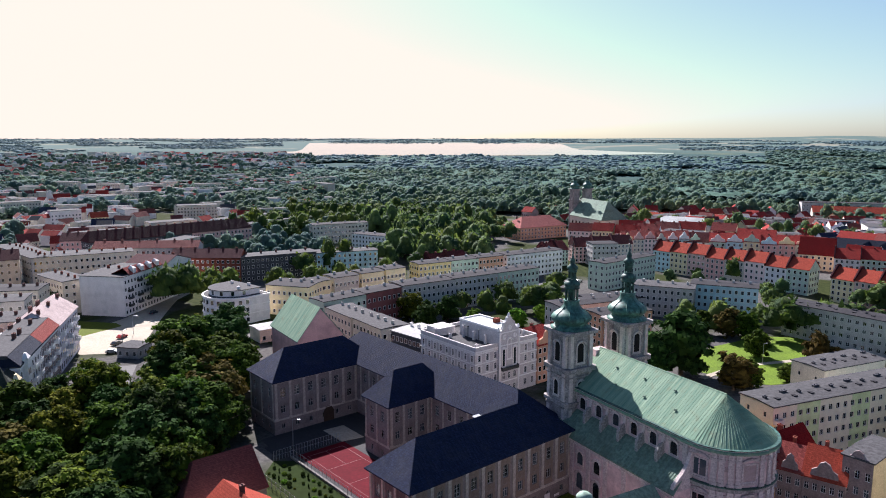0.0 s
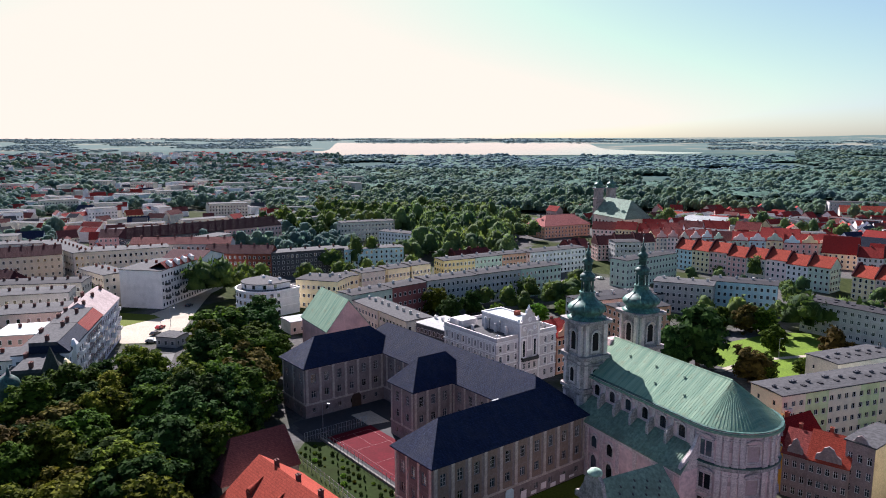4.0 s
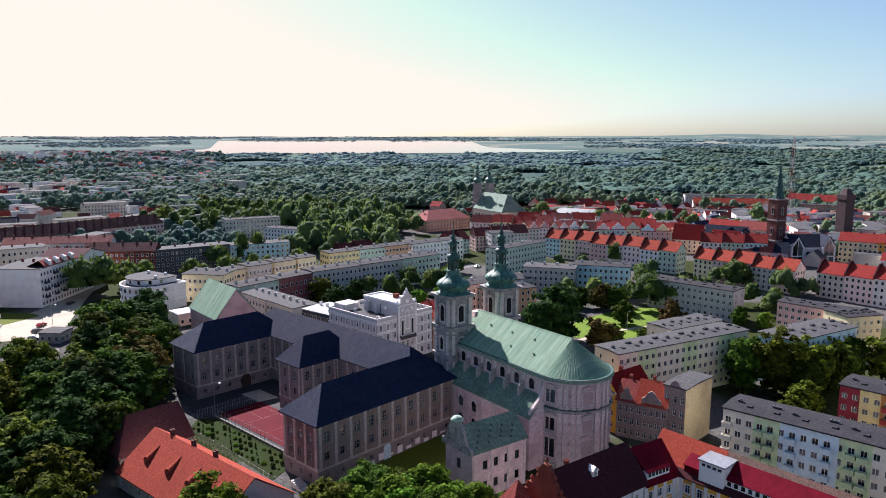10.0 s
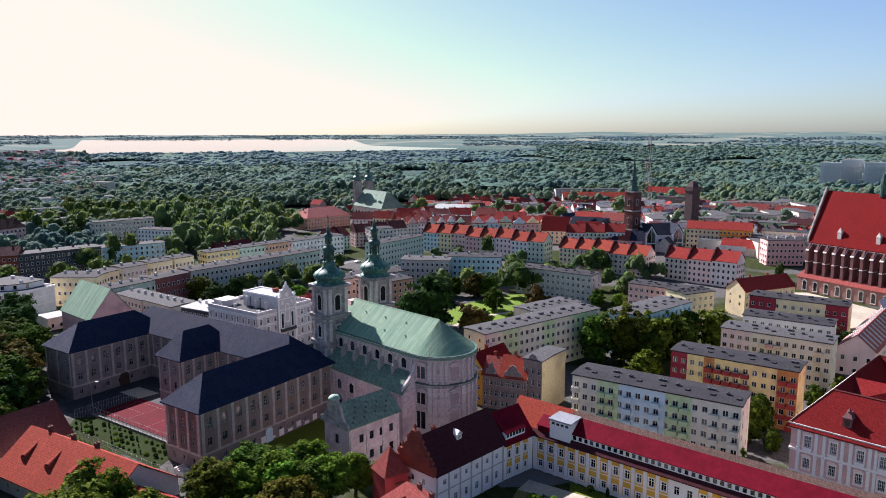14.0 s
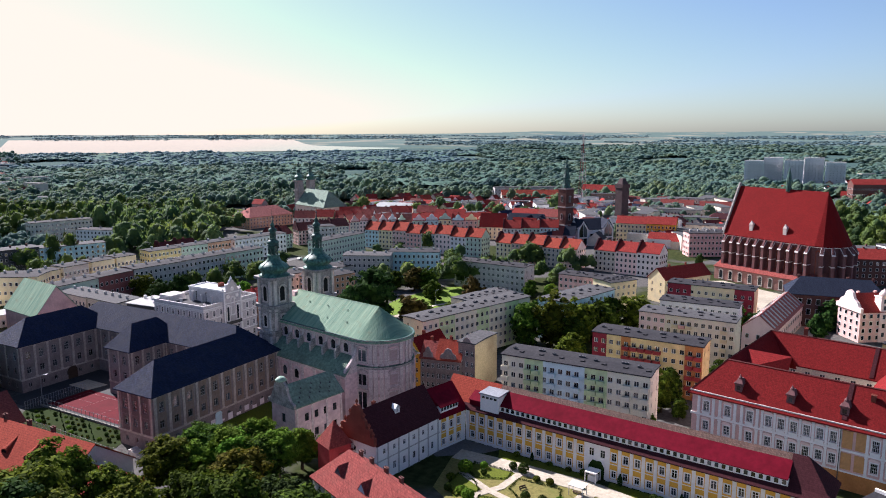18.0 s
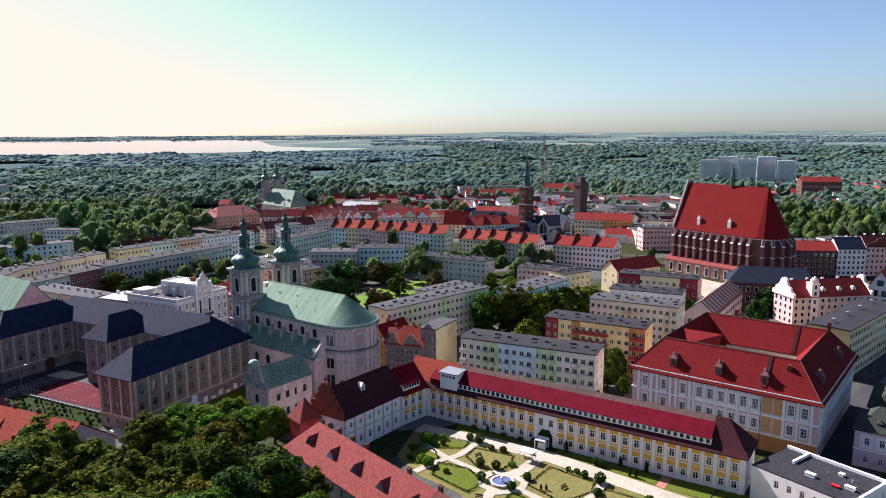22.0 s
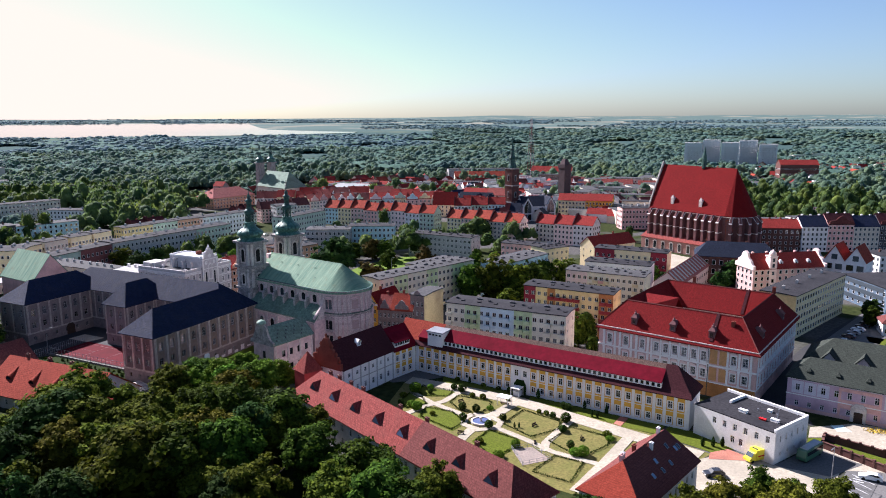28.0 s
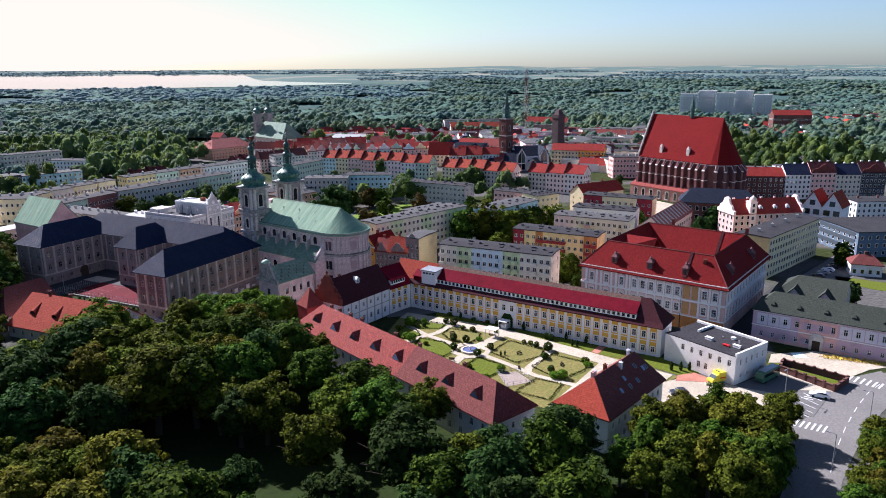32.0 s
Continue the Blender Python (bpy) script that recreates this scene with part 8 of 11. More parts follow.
far_house("long_hall", "modern white hall with long dark roof", "hall", 229.0, 417.0, -42, 26.0, 15.0, 8.0, ("ridge", 7.0, None, None), "plaster_white", "slate_blue", 8, 2, "SE", chims=0)
gabled_hall(234.5, 404.5, -42, 2, 8.4, 14.0, 8.0, 14.0)
gal = far_house("long_hall", "modern white shopping hall with long dark roof", "hall", 251.0, 352.3, -5.3, 23.6, 17.0, 10.4, ("ridge", 6.0, None, None), "plaster_white", "slate_blue", 0, 1, "", chims=0)
for z0, z1, x0, x1, mt, lb in ((4.6, 7.4, 8.0, 14.5, "glass", "dark ribbon window"), (4.6, 7.4, 14.5, 16.1, "plaster_redbrown", "dark red panel"), (0.2, 3.4, 8.0, 16.1, "glass", "dark shop front")):
    bm = bmesh.new()
    box(bm, x0, x1, -0.12, 0.0, z0, z1)
    part("front_panel", bm, mt, gal, lb)
gabled_hall(249.0, 350.8, -5.3, 1, 7.6, 15.0, 10.6, 16.4)
gabled_hall(267.0, 349.1, -5.3, 1, 7.6, 18.0, 10.6, 16.4)
# brick tower of the town hall
tt = thing("town_tower", "tall dark brick tower with green lantern spire", "tower", 248.5, 366.5, 15)
bm = bmesh.new()
prism(bm, [(-3.6, -3.6), (3.6, -3.6), (3.6, 3.6), (-3.6, 3.6)], -0.5, 37)
part("shaft", bm, "brick_dark", tt)
for z in (12, 24, 36.2):
    bm = bmesh.new()
    prism(bm, [(-3.85, -3.85), (3.85, -3.85), (3.85, 3.85), (-3.85, 3.85)], z, z + 0.8)
    part("cornice", bm, "stone_tower", tt)
for z in (6, 16, 28):
    for a_ in (0, 270):
        arch_window(tt, Matrix.Rotation(radians(a_), 4, "Z") @ pose(0, -3.6, z), 1.3, 3.6, "stone_tower")
bm = bmesh.new()
lathe(bm, [(3.4, 37.0), (3.0, 39.0), (2.6, 40.0), (2.2, 43.5), (2.6, 44.0), (1.7, 46.5), (1.3, 50.0), (1.6, 50.5), (0.7, 53.0), (0.12, 60.0)], 8)
part("spire", bm, "copper_dark", tt, "slender patinated spire")
# tightly built quarters round the market and by the western street
for nm, lb, x, y, dg, L, W, H, rf, wl, rm, n, st, sd, ch in (
        ("town_house", "market house with steep dark red roof", 201, 402, -31, 18, 16, 9, ("ridge", 8.5, None, None), "plaster_cream", "tile_cathedral", 6, 3, "SE", 2),
        ("town_house", "market house with steep dark red roof", 214, 380, -43, 16, 14, 9, ("ridge", 7.5, None, None), "plaster_rose", "tile_cathedral", 6, 3, "SE", 2),
        ("town_house", "row with old red tile roofs", 253, 459, -52, 22, 12, 9, ("ridge", 5, None, None), "plaster_rose", "tile_red", 8, 3, "S", 3),
        ("town_house", "row with old red tile roofs", 267, 442, -52, 22, 12, 9.5, ("ridge", 5, None, None), "plaster_beige", "tile_old", 8, 3, "S", 3),
        ("town_house", "low house with mottled red roof", 219, 366, -43, 24, 12, 8, ("ridge", 5, None, None), "plaster_rose", "tile_old", 8, 2, "S", 3),
        ("town_house", "low lilac house with grey roof", 229, 356, -34, 18, 12, 8, ("ridge", 5, None, None), "plaster_lilac", "slate_blue", 6, 2, "S", 2),
        ("flats", "pale flats behind the market", 233, 575, -36, 22, 10, 10, FL, "plaster_blue", "bitumen", 8, 3, "SW", 2),
        ("flats", "pale flats behind the market", 252, 560, -36, 18, 10, 10, FL, "plaster_white", "bitumen", 7, 3, "S", 2),
        ("flats", "pale flats behind the market", 285, 569, -41, 36, 10, 10, FL, "plaster_white", "bitumen_light", 13, 3, "SW", 3),
        ("hall", "low hall with pale flat roof", 357, 520, -35, 30, 18, 6, FL, "plaster_mint", "bitumen_light", 10, 1, "S", 0),
        ("flats", "brown terrace with dark windows", 400, 577, -38, 34, 12, 12, FL, "plaster_brown", "bitumen", 12, 3, "SW", 4),
        ("town_house", "terrace with bright red gables", 440, 660, -50, 24, 12, 9, ("ridge", 6, None, None), "plaster_cream", "tile_red", 8, 2, "S", 3),
        ("town_house", "terrace with bright red gables", 456, 640, -50, 24, 12, 9, ("ridge", 6, None, None), "plaster_cream", "tile_red", 8, 2, "S", 3),
        ("town_house", "cream market house with shop fronts and red roof", 283, 358, -44, 20, 12, 13, ("ridge", 4.2, None, None), "plaster_cream", "tile_red", 8, 4, "SW", 3),
        ("town_house", "yellow market house with shop fronts and red roof", 297.4, 344.1, -44, 19, 12, 13.4, ("ridge", 4.2, None, None), "plaster_ochre", "tile_red", 8, 4, "SE", 4),
        ("shop", "low white row of shops before the market house", 291, 341, -44, 22, 5, 3.8, FL, "plaster_white", "roof_white", 9, 1, "SE", 0),
        ("flats", "flat-roofed block of the old town", 336, 424, -42, 34, 14, 10, FL, "plaster_beige", "bitumen_light", 12, 3, "SW", 5),
        ("flats", "flat-roofed block of the old town", 350, 396, -42, 40, 14, 10.5, FL, "plaster_mint", "bitumen_light", 14, 3, "SW", 5),
        ("flats", "flat-roofed block of the old town", 378, 424, -42, 40, 14, 10, FL, "plaster_white", "bitumen", 14, 3, "SW", 5),
        ("flats", "flat-roofed block of the old town", 352, 462, -42, 38, 14, 11, FL, "plaster_rose", "bitumen_light", 13, 3, "SW", 5),
        ("town_house", "yellow house with dark hipped roof", 376, 376, -42, 24, 13, 10, ("ridge", 3.4, 4.0, 4.0), "plaster_yellow", "tile_dark", 8, 3, "SW", 2),
        ("flats", "flat-roofed block of the old town", 330, 344, -42, 30, 13, 11, FL, "plaster_beige", "bitumen", 10, 3, "SW", 4),
        ("flats", "flat-roofed block of the old town", 408, 384, -42, 44, 14, 9.5, FL, "plaster_white", "bitumen_light", 15, 3, "SW", 5),
        ("town_house", "old town house with dark red roof", 404, 470, -42, 28, 13, 10, ("ridge", 5, None, None), "plaster_rose", "tile_old", 9, 3, "SW", 3),
        ("town_house", "old town house with dark red roof", 430, 450, -42, 30, 13, 9, ("ridge", 5, None, None), "plaster_white", "tile_old", 9, 3, "SW", 3),
        ("low_store", "long low white store", 455, 418, -42, 36, 16, 6, FL, "plaster_white", "roof_white", 11, 1, "SW", 0),
        ("town_house", "narrow house with brown roof", 150, 442, -15, 20, 12, 10, ("ridge", 5, None, None), "plaster_white", "tile_brown", 7, 3, "S", 2),
        ("town_house", "white market house with red roof", 185, 449, -27, 22, 12, 12, ("ridge", 4.5, None, None), "plaster_white", "tile_red", 8, 4, "S", 2),
        ("town_house", "grey modern house with flat roof", 86, 408, 8, 15, 12, 13, FL, "plaster_grey", "bitumen", 6, 4, "SW", 0),
        ("low_store", "long low white store", 470, 368, -42, 46, 16, 6, FL, "plaster_white", "bitumen_light", 14, 1, "SW", 0),
        ("low_store", "long low white store", 504, 336, -42, 40, 16, 6, FL, "plaster_white", "bitumen_light", 12, 1, "SW", 0),
        ("flats", "cream flats among trees", 420, 262, -50, 26, 12, 10, FL, "plaster_cream", "bitumen_light", 9, 3, "SW", 2),
        ("tenement", "grey tenement round a narrow yard", -160, 222, 18, 22, 16, 14, FL, "plaster_beige", "bitumen_light", 7, 4, "SE", 5),
        ("tenement", "long grey tenement with many chimneys", -184, 244, 18, 34, 13, 15, FL, "plaster_grey", "bitumen_light", 12, 4, "SE", 7),
        ("tenement", "long grey tenement with many chimneys", -190, 266, 12, 34, 13, 15, FL, "plaster_beige", "bitumen", 12, 4, "SE", 7),
        ("tenement", "red brick tenement with mansard roof", -210, 282, -20, 22, 13, 13, ("ridge", 5, 3, 3), "brick_red", "tile_dark", 8, 4, "SE", 4),
        ("tenement", "cream tenement with low roof", -174, 208, 18, 16, 14, 13, FL, "plaster_cream", "bitumen_light", 6, 4, "SE", 4),
        ("tenement", "row of pale tenements with red attic", -232, 330, 30, 30, 13, 15, ("ridge", 4, None, None), "plaster_beige", "tile_dark", 10, 4, "SE", 6),
        ("tenement", "row of pale tenements with flat roofs", -262, 380, 20, 34, 13, 14, FL, "plaster_grey", "bitumen_light", 12, 4, "SE", 6),
        ("tenement", "row of pale tenements with flat roofs", -226, 420, 10, 34, 13, 13, ("ridge", 4, None, None), "plaster_rose", "tile_dark", 12, 4, "SE", 6)):
    far_house(nm, lb, "house" if "house" in nm else "building", x, y, dg, L, W, H, rf, wl, rm, n, st, sd, chims=ch, cm="brick_dark" if nm == "tenement" else "tile_brown")
# older tower stump and striped mast
ot = thing("old_tower", "squat dark brick gate tower", "tower", 315.0, 398.8, 10)
bm = bmesh.new()
prism(bm, [(-3.5, -3.5), (3.5, -3.5), (3.5, 3.5), (-3.5, 3.5)], -0.5, 33)
prism(bm, [(-3.9, -3.9), (3.9, -3.9), (3.9, 3.9), (-3.9, 3.9)], 33, 36)
prism(bm, [(-2.9, -2.9), (2.9, -2.9), (2.9, 2.9), (-2.9, 2.9)], 36, 40, top=0.5)
part("shaft", bm, "brick_old", ot)
mast = thing("radio_mast", "red and white lattice radio mast", "mast", 384.8, 568.7, 20)
for i in range(8):
    bm = bmesh.new()
    z0, z1 = i * 9.0, i * 9.0 + 9.0
    r0, r1 = 3.0 - i * 0.3, 3.0 - (i + 1) * 0.3
    for sx in (-1, 1):
        for sy in (-1, 1):
            rib(bm, (sx * r0, sy * r0, z0), (sx * r1, sy * r1, z1), 0.2, 0.35)
    for k in range(3):
        zz0 = z0 + k * 3
        rr = r0 + (r1 - r0) * k / 3
        for q in ((-1, -1, 1, -1), (1, -1, 1, 1), (1, 1, -1, 1), (-1, 1, -1, -1)):
            rib(bm, (q[0] * rr, q[1] * rr, zz0), (q[2] * rr, q[3] * rr, zz0 + 3), 0.08, 0.15)
    part("lattice_section", bm, "mast_red" if i % 2 == 0 else "plaster_grey", mast)
# twin-towered second church in the distance
c2 = thing("far_church", "distant twin-towered church with green copper roof", "church", 107.0, 561.5, -68)
bm = bmesh.new()
box(bm, 4, 46, -11, 11, -0.5, 15)
part("nave_wall", bm, "plaster_beige", c2)
bm = bmesh.new()
shell(bm, [tuple((x + 4, y - 11, z) for x, y, z in q) for q in roof_polys(42, 22, 15.2, 12.0, 0.6, None, 9.0)], 0.3)
part("roof", bm, "copper_dull", c2, "green copper roof")
bm = bmesh.new()
for i in range(8):
    for s in (-1, 1):
        box(bm, 7 + i * 4.8, 8.8 + i * 4.8, s * 11.0 - 0.08, s * 11.0 + 0.08, 5, 11)
part("glazing", bm, "glass", c2)
for s in (-1, 1):
    src = [o for o in church.children if o.name.startswith("tower")][0 if s < 0 else 1]
    m2 = Matrix.Translation((1.0, -1.2 * s, 0)) @ Matrix.Diagonal((0.86, 0.86, 1.03, 1))
    tw = hang(new("tower", src.data), c2, "", m2)
    for ch in src.children:
        if ch.name.split(".")[0] in ("cornice", "dome", "lantern", "spire", "cross"):
            hang(new(ch.name.split(".")[0], ch.data), tw)
far_house("pink_palace", "salmon palace with large tiled hip roof", "building", 56.0, 514.0, 30.4, 42.0, 22.0, 9.0, ("ridge", 6.6, 9.0, 8.0), "plaster_salmon", "tile_salmon", 14, 3, "SW", chims=4)
for x, y, dg, L, H, wl, rf in ((88.0, 500.0, -20, 17.0, 9.5, "plaster_rosewhite", "tile_old"), (103.0, 493.0, -26, 14.0, 10.5, "plaster_cream", "tile_red"), (117.0, 486.0, -22, 16.0, 9.8, "plaster_rose", "tile_red"), (133.0, 492.0, -30, 15.0, 10.2, "plaster_white", "tile_old"), (126.0, 512.0, -16, 18.0, 10.0, "plaster_beige", "tile_red"), (148.0, 500.0, -30, 16.0, 10.5, "plaster_blush", "tile_brown"), (166.0, 505.0, -24, 18.0, 10.0, "plaster_white", "tile_red"), (186.0, 496.0, -34, 16.0, 10.4, "plaster_cream", "tile_old")):
    far_house("town_house", "old town house with steep red roof", "house", x, y, dg, L, 10.0, H, ("ridge", 4.6, None, None), wl, rf, 6, 3, "S", chims=2)
far_house("market_hall", "low hall with pale grey hipped roof", "hall", 162.0, 558.8, -33, 45.0, 20.0, 7.6, ("ridge", 5.0, 8.0, 8.0), "plaster_grey", "roof_pale", 12, 1, "S", chims=0)
far_house("depot", "long depot with orange roof", "building", 330.0, 640.0, -20, 70.0, 14.0, 8.0, ("ridge", 5.0, None, None), "plaster_beige", "tile_orange", 18, 2, "S", chims=4)
far_house("offices", "long grey office slab", "building", 345.0, 690.0, -15, 80.0, 14.0, 12.0, FL, "plaster_grey", "bitumen", 24, 3, "S", chims=3)
# round the cathedral
far_house("striped_house", "long house with striped red and white roof", "house", 186.0, 121.5, 33, 56.0, 10.5, 8.6, ("ridge", 4.4, None, None), "plaster_rosewhite", "tile_salmon", 18, 2, "SW", chims=0)
e = [o for o in scene.objects if o.name.startswith("striped_house")][0]
bm = bmesh.new()
polys = roof_polys(56.0, 10.5, 8.9, 4.4, 0.5, None, None)
for i in range(14):
    x0 = i * 4.0 + 0.6
    for side, y0, y1 in ((0, 0.3, 4.8), (1, 5.7, 10.2)):
        za = 8.95 + 4.4 * (1 - abs(y0 - 5.25) / 5.25)
        zb = 8.95 + 4.4 * (1 - abs(y1 - 5.25) / 5.25)
        shell(bm, [((x0, y0, za + 0.06), (x0 + 1.5, y0, za + 0.06), (x0 + 1.5, y1, zb + 0.06), (x0, y1, zb + 0.06))], 0.05)
part("roof_stripe", bm, "roof_pale", e, "pale roof panels")
far_house("brick_school", "dark brick school with blue-black slate roof", "school building", 220.5, 150.5, -42, 34.0, 15.0, 12.6, ("ridge", 5.4, 5.0, 5.0), "brick_dark", "slate_blue", 11, 3, "SW", win=(1.3, 2.0), chims=4)
ho = far_house("hotel", "peach house with red roof and white dormers", "building", 225.5, 122.6, -14, 33.0, 12.0, 11.2, ("ridge", 5.2, None, None), "plaster_blush", "tile_red", 12, 4, "SWE", chims=5, cm="plaster_blush")
bm = bmesh.new()
box(bm, -1.2, 1.2, -0.2, 3.4, -0.6, 2.6)
lathe(bm, [(1.2, 2.6), (1.0, 3.3), (0.5, 3.8), (0.05, 3.9)], 10, 0, 1.0)
hd = mesh_of(bm, "dormer", "plaster_white")
bm = bmesh.new()
box(bm, -0.5, 0.5, -0.25, -0.21, 0.6, 2.0)
hg = mesh_of(bm, "pane", "glass")
for x in (13.6, 20.5, 26.5):
    hang(new("pane", hg), hang(new("dormer", hd), ho, "small white round-topped dormer", pose(x, 1.6, 12.0) @ Matrix.Diagonal((0.7, 0.7, 0.62, 1))))
bm = bmesh.new()
box(bm, 7.2, 10.4, -0.35, 3.0, 0, 16.0)
prism(bm, [(7.0, -0.5), (10.6, -0.5), (10.6, 3.2), (7.0, 3.2)], 16.0, 16.4)
lathe(bm, [(1.55, 16.4), (1.5, 17.4), (1.0, 18.3), (0.4, 18.6), (0.05, 19.2)], 12, 8.8, 0.6)
tw_ = part("gable_turret", bm, "plaster_rosewhite", ho, "tall white gable turret with round top")
for z in (2.0, 5.2, 8.4, 11.6, 14.0):
    bm = bmesh.new()
    box(bm, 8.3, 9.3, -0.42, -0.35, z, z + 1.5)
    part("window", bm, "glass", tw_)
for x0 in (-0.5, 32.5):
    bm = bmesh.new()
    pr = [(-0.6, 10.8), (12.6, 10.8), (12.6, 12.4), (11.2, 12.8), (10.4, 14.2), (8.6, 15.2), (7.6, 17.2), (6.0, 18.0), (4.4, 17.2), (3.4, 15.2), (1.6, 14.2), (0.8, 12.8), (-0.6, 12.4)]
    fa = [bm.verts.new((x0, y, z)) for y, z in pr]
    fb_ = [bm.verts.new((x0 + 1.0, y, z)) for y, z in pr]
    bm.faces.new(fa)
    bm.faces.new(fb_[::-1])
    for k in range(len(pr)):
        q = (k + 1) % len(pr)
        bm.faces.new((fa[k], fb_[k], fb_[q], fa[q]))
    bmesh.ops.recalc_face_normals(bm, faces=bm.faces)
    part("end_gable", bm, "plaster_rosewhite", ho, "scrolled white end gable")
gabled_hall(266.5, 122.5, -66, 2, 8.2, 13.0, 12.0, 18.4, "tile_orange", "tall white house with two steep red gables", "gabled_house")
far_house("brick_house", "brown brick house with red roof patches", "house", 302.0, 200.0, -32, 29.0, 13.0, 13.0, ("ridge", 4.0, None, None), "brick_dark", "tile_red", 10, 4, "SW", chims=5)
for i in range(4):
    far_house("row_house", "white house with dark red gable and black roof", "row house", 327.0 + i * 12.7, 184.0 - i * 5.9, -25, 14.0, 12.0, 14.2 + (i % 2) * 1.2, ("ridge", 5.0, None, None), ("plaster_white", "plaster_rose", "plaster_beige", "plaster_dark")[i], ("slate", "tile_dark")[i % 2], 6, 5, "SW", "dark-gabled rows", gables=i % 2, gmat="tile_brown", chims=3, cm="plaster_white")
bl = far_house("office_block", "modern blue-grey office with ribbon windows", "building", 246.0, 79.0, -20, 44.0, 28.0, 10.0, FL, "plaster_steel", "bitumen", 14, 3, "SWN", chims=0)
bm = bmesh.new()
for z in (2.0, 5.2, 8.0):
    box(bm, -0.12, 0.0, 2, 26, z, z + 1.6)
part("ribbon_window", bm, "glass", bl)
far_house("cottage", "small white house with brown hip roof", "house", 221.5, 63.0, -43, 10.0, 8.0, 4.4, ("ridge", 2.6, 3.0, 3.0), "plaster_white", "tile_brown", 4, 1, "SW", chims=1)
far_house("dark_block", "dark slab with felt roof by the square", "building", 300.0, 120.0, -20, 30.0, 14.0, 11.0, FL, "plaster_white", "bitumen", 12, 4, "SW", chims=3)
for i, (x, y) in enumerate(((340, 235), (372, 226), (350, 262), (400, 240), (330, 280))):
    far_house("apartment_block", "low white flats among trees", "housing block", x, y, -30 + 14 * i, 26, 11, 10.5, FL, "plaster_white", "bitumen_light", 10, 4, "SW", "rows of flats", chims=2)
# panel blocks far off
for i in range(5):
    k = i * 25.0
    e = far_house("panel_block", "tall white panel block with dark pattern", "housing block", 746 + k * 0.70 + (i % 2) * 7, 737 - k * 0.714 + (i % 2) * 7.5, -45.5, 24.0, 13, (35, 39, 36, 39, 34)[i], FL, "plaster_white", "roof_white", 6, 11, "SW", "panel blocks", win=(0.9, 0.9), chims=2, cm="plaster_white")
    for xc in (6.4, 12.8, 19.2):
        for zc in (8.0, 14.5, 21.0, 27.5):
            bm = bmesh.new()
            for sx in (-1, 1):
                for sz in (-1, 1):
                    rib(bm, (xc + sx * 2.7, -0.2, zc), (xc, -0.2, zc + sz * 2.7), 0.5, 0.3)
            part("lozenge", bm, "plaster_brown", e, "dark lozenge pattern on the front")
far_house("red_school", "brick-red school with red roof", "building", 676, 505, -30, 42, 16, 19, ("ridge", 5, None, None), "brick_dark", "tile_red", 20, 3, "SW", chims=3)
far_house("depot", "long low grey depot", "building", 760, 455, -35, 80, 18, 12, FL, "plaster_grey", "bitumen", 18, 2, "SW", chims=2)
# scattered houses: suburbs on the left, red roofs round the old town
srng = np.random.default_rng(21)
SMALL = {}


def small_house(x, y, deg, kind):
    if kind not in SMALL:
        L, W, H, rise, wall, rf = kind
        a = bmesh.new()
        box(a, -L / 2, L / 2, -W / 2, W / 2, -0.5, H)
        for sx in (-1, 1):
            q = [(sx * L / 2, -W / 2, H), (sx * L / 2, W / 2, H), (sx * L / 2, 0, H + rise - 0.1)]
            a.faces.new([a.verts.new(v) for v in q])
        b2 = bmesh.new()
        shell(b2, [tuple((x_ - L / 2, y_ - W / 2, z_) for x_, y_, z_ in q) for q in roof_polys(L, W, H + 0.2, rise, 0.4, None, None)] if rise > 0.5 else [((-L / 2 - 0.3, -W / 2 - 0.3, H + 0.3), (L / 2 + 0.3, -W / 2 - 0.3, H + 0.3), (L / 2 + 0.3, W / 2 + 0.3, H + 0.5), (-L / 2 - 0.3, W / 2 + 0.3, H + 0.5))], 0.22)
        c_ = bmesh.new()
        for i in range(int(L / 2.6)):
            for z in range(int(H / 2.9)):
                xx = -L / 2 + (i + 0.5) * L / int(L / 2.6)
                for s in (-1, 1):
                    box(c_, xx - 0.5, xx + 0.5, s * W / 2 - 0.06, s * W / 2 + 0.06, 0.9 + z * 2.9, 2.2 + z * 2.9)
        SMALL[kind] = (mesh_of(a, "wall", wall), mesh_of(b2, "roof", rf), mesh_of(c_, "windows", "glass"))
    wm, rm, gm = SMALL[kind]
    e = thing("house", "small distant house with pitched tile roof" if kind[3] > 0.5 else "distant flat-roofed house block", "house", x, y, deg, group="scattered houses")
    hang(new("wall", wm), e)
    hang(new("roof", rm), e)
    tagged(hang(new("glazing", gm), e), kind="stuff")
    return e


HK = [(11, 9, 5.5, 4.0, "plaster_white", "tile_red"), (14, 9, 6.0, 4.0, "plaster_cream", "tile_orange"), (12, 10, 6.5, 4.5, "plaster_beige", "tile_brown"), (24, 11, 11.5, 0.1, "plaster_white", "bitumen_light"), (34, 11, 13.0, 0.1, "plaster_beige", "bitumen_light"), (13, 9, 5.0, 4.2, "plaster_rose", "tile_red"), (16, 10, 6.0, 4.4, "plaster_white", "slate")]


def scatter(n, b0, b1, r0, r1, kinds, gap):
    got = []
    tries = 0
    while len(got) < n and tries < 4000:
        tries += 1
        r = math.sqrt(srng.uniform(r0 * r0, r1 * r1))
        t = radians(srng.uniform(b0, b1))
        x, y = r * math.cos(t), r * math.sin(t)
        if all((x - p) ** 2 + (y - q) ** 2 > gap * gap for p, q in got):
            got.append((x, y))
            small_house(x, y, float(srng.choice([-50, 40, -10, 20, 70])), HK[int(srng.choice(kinds))])


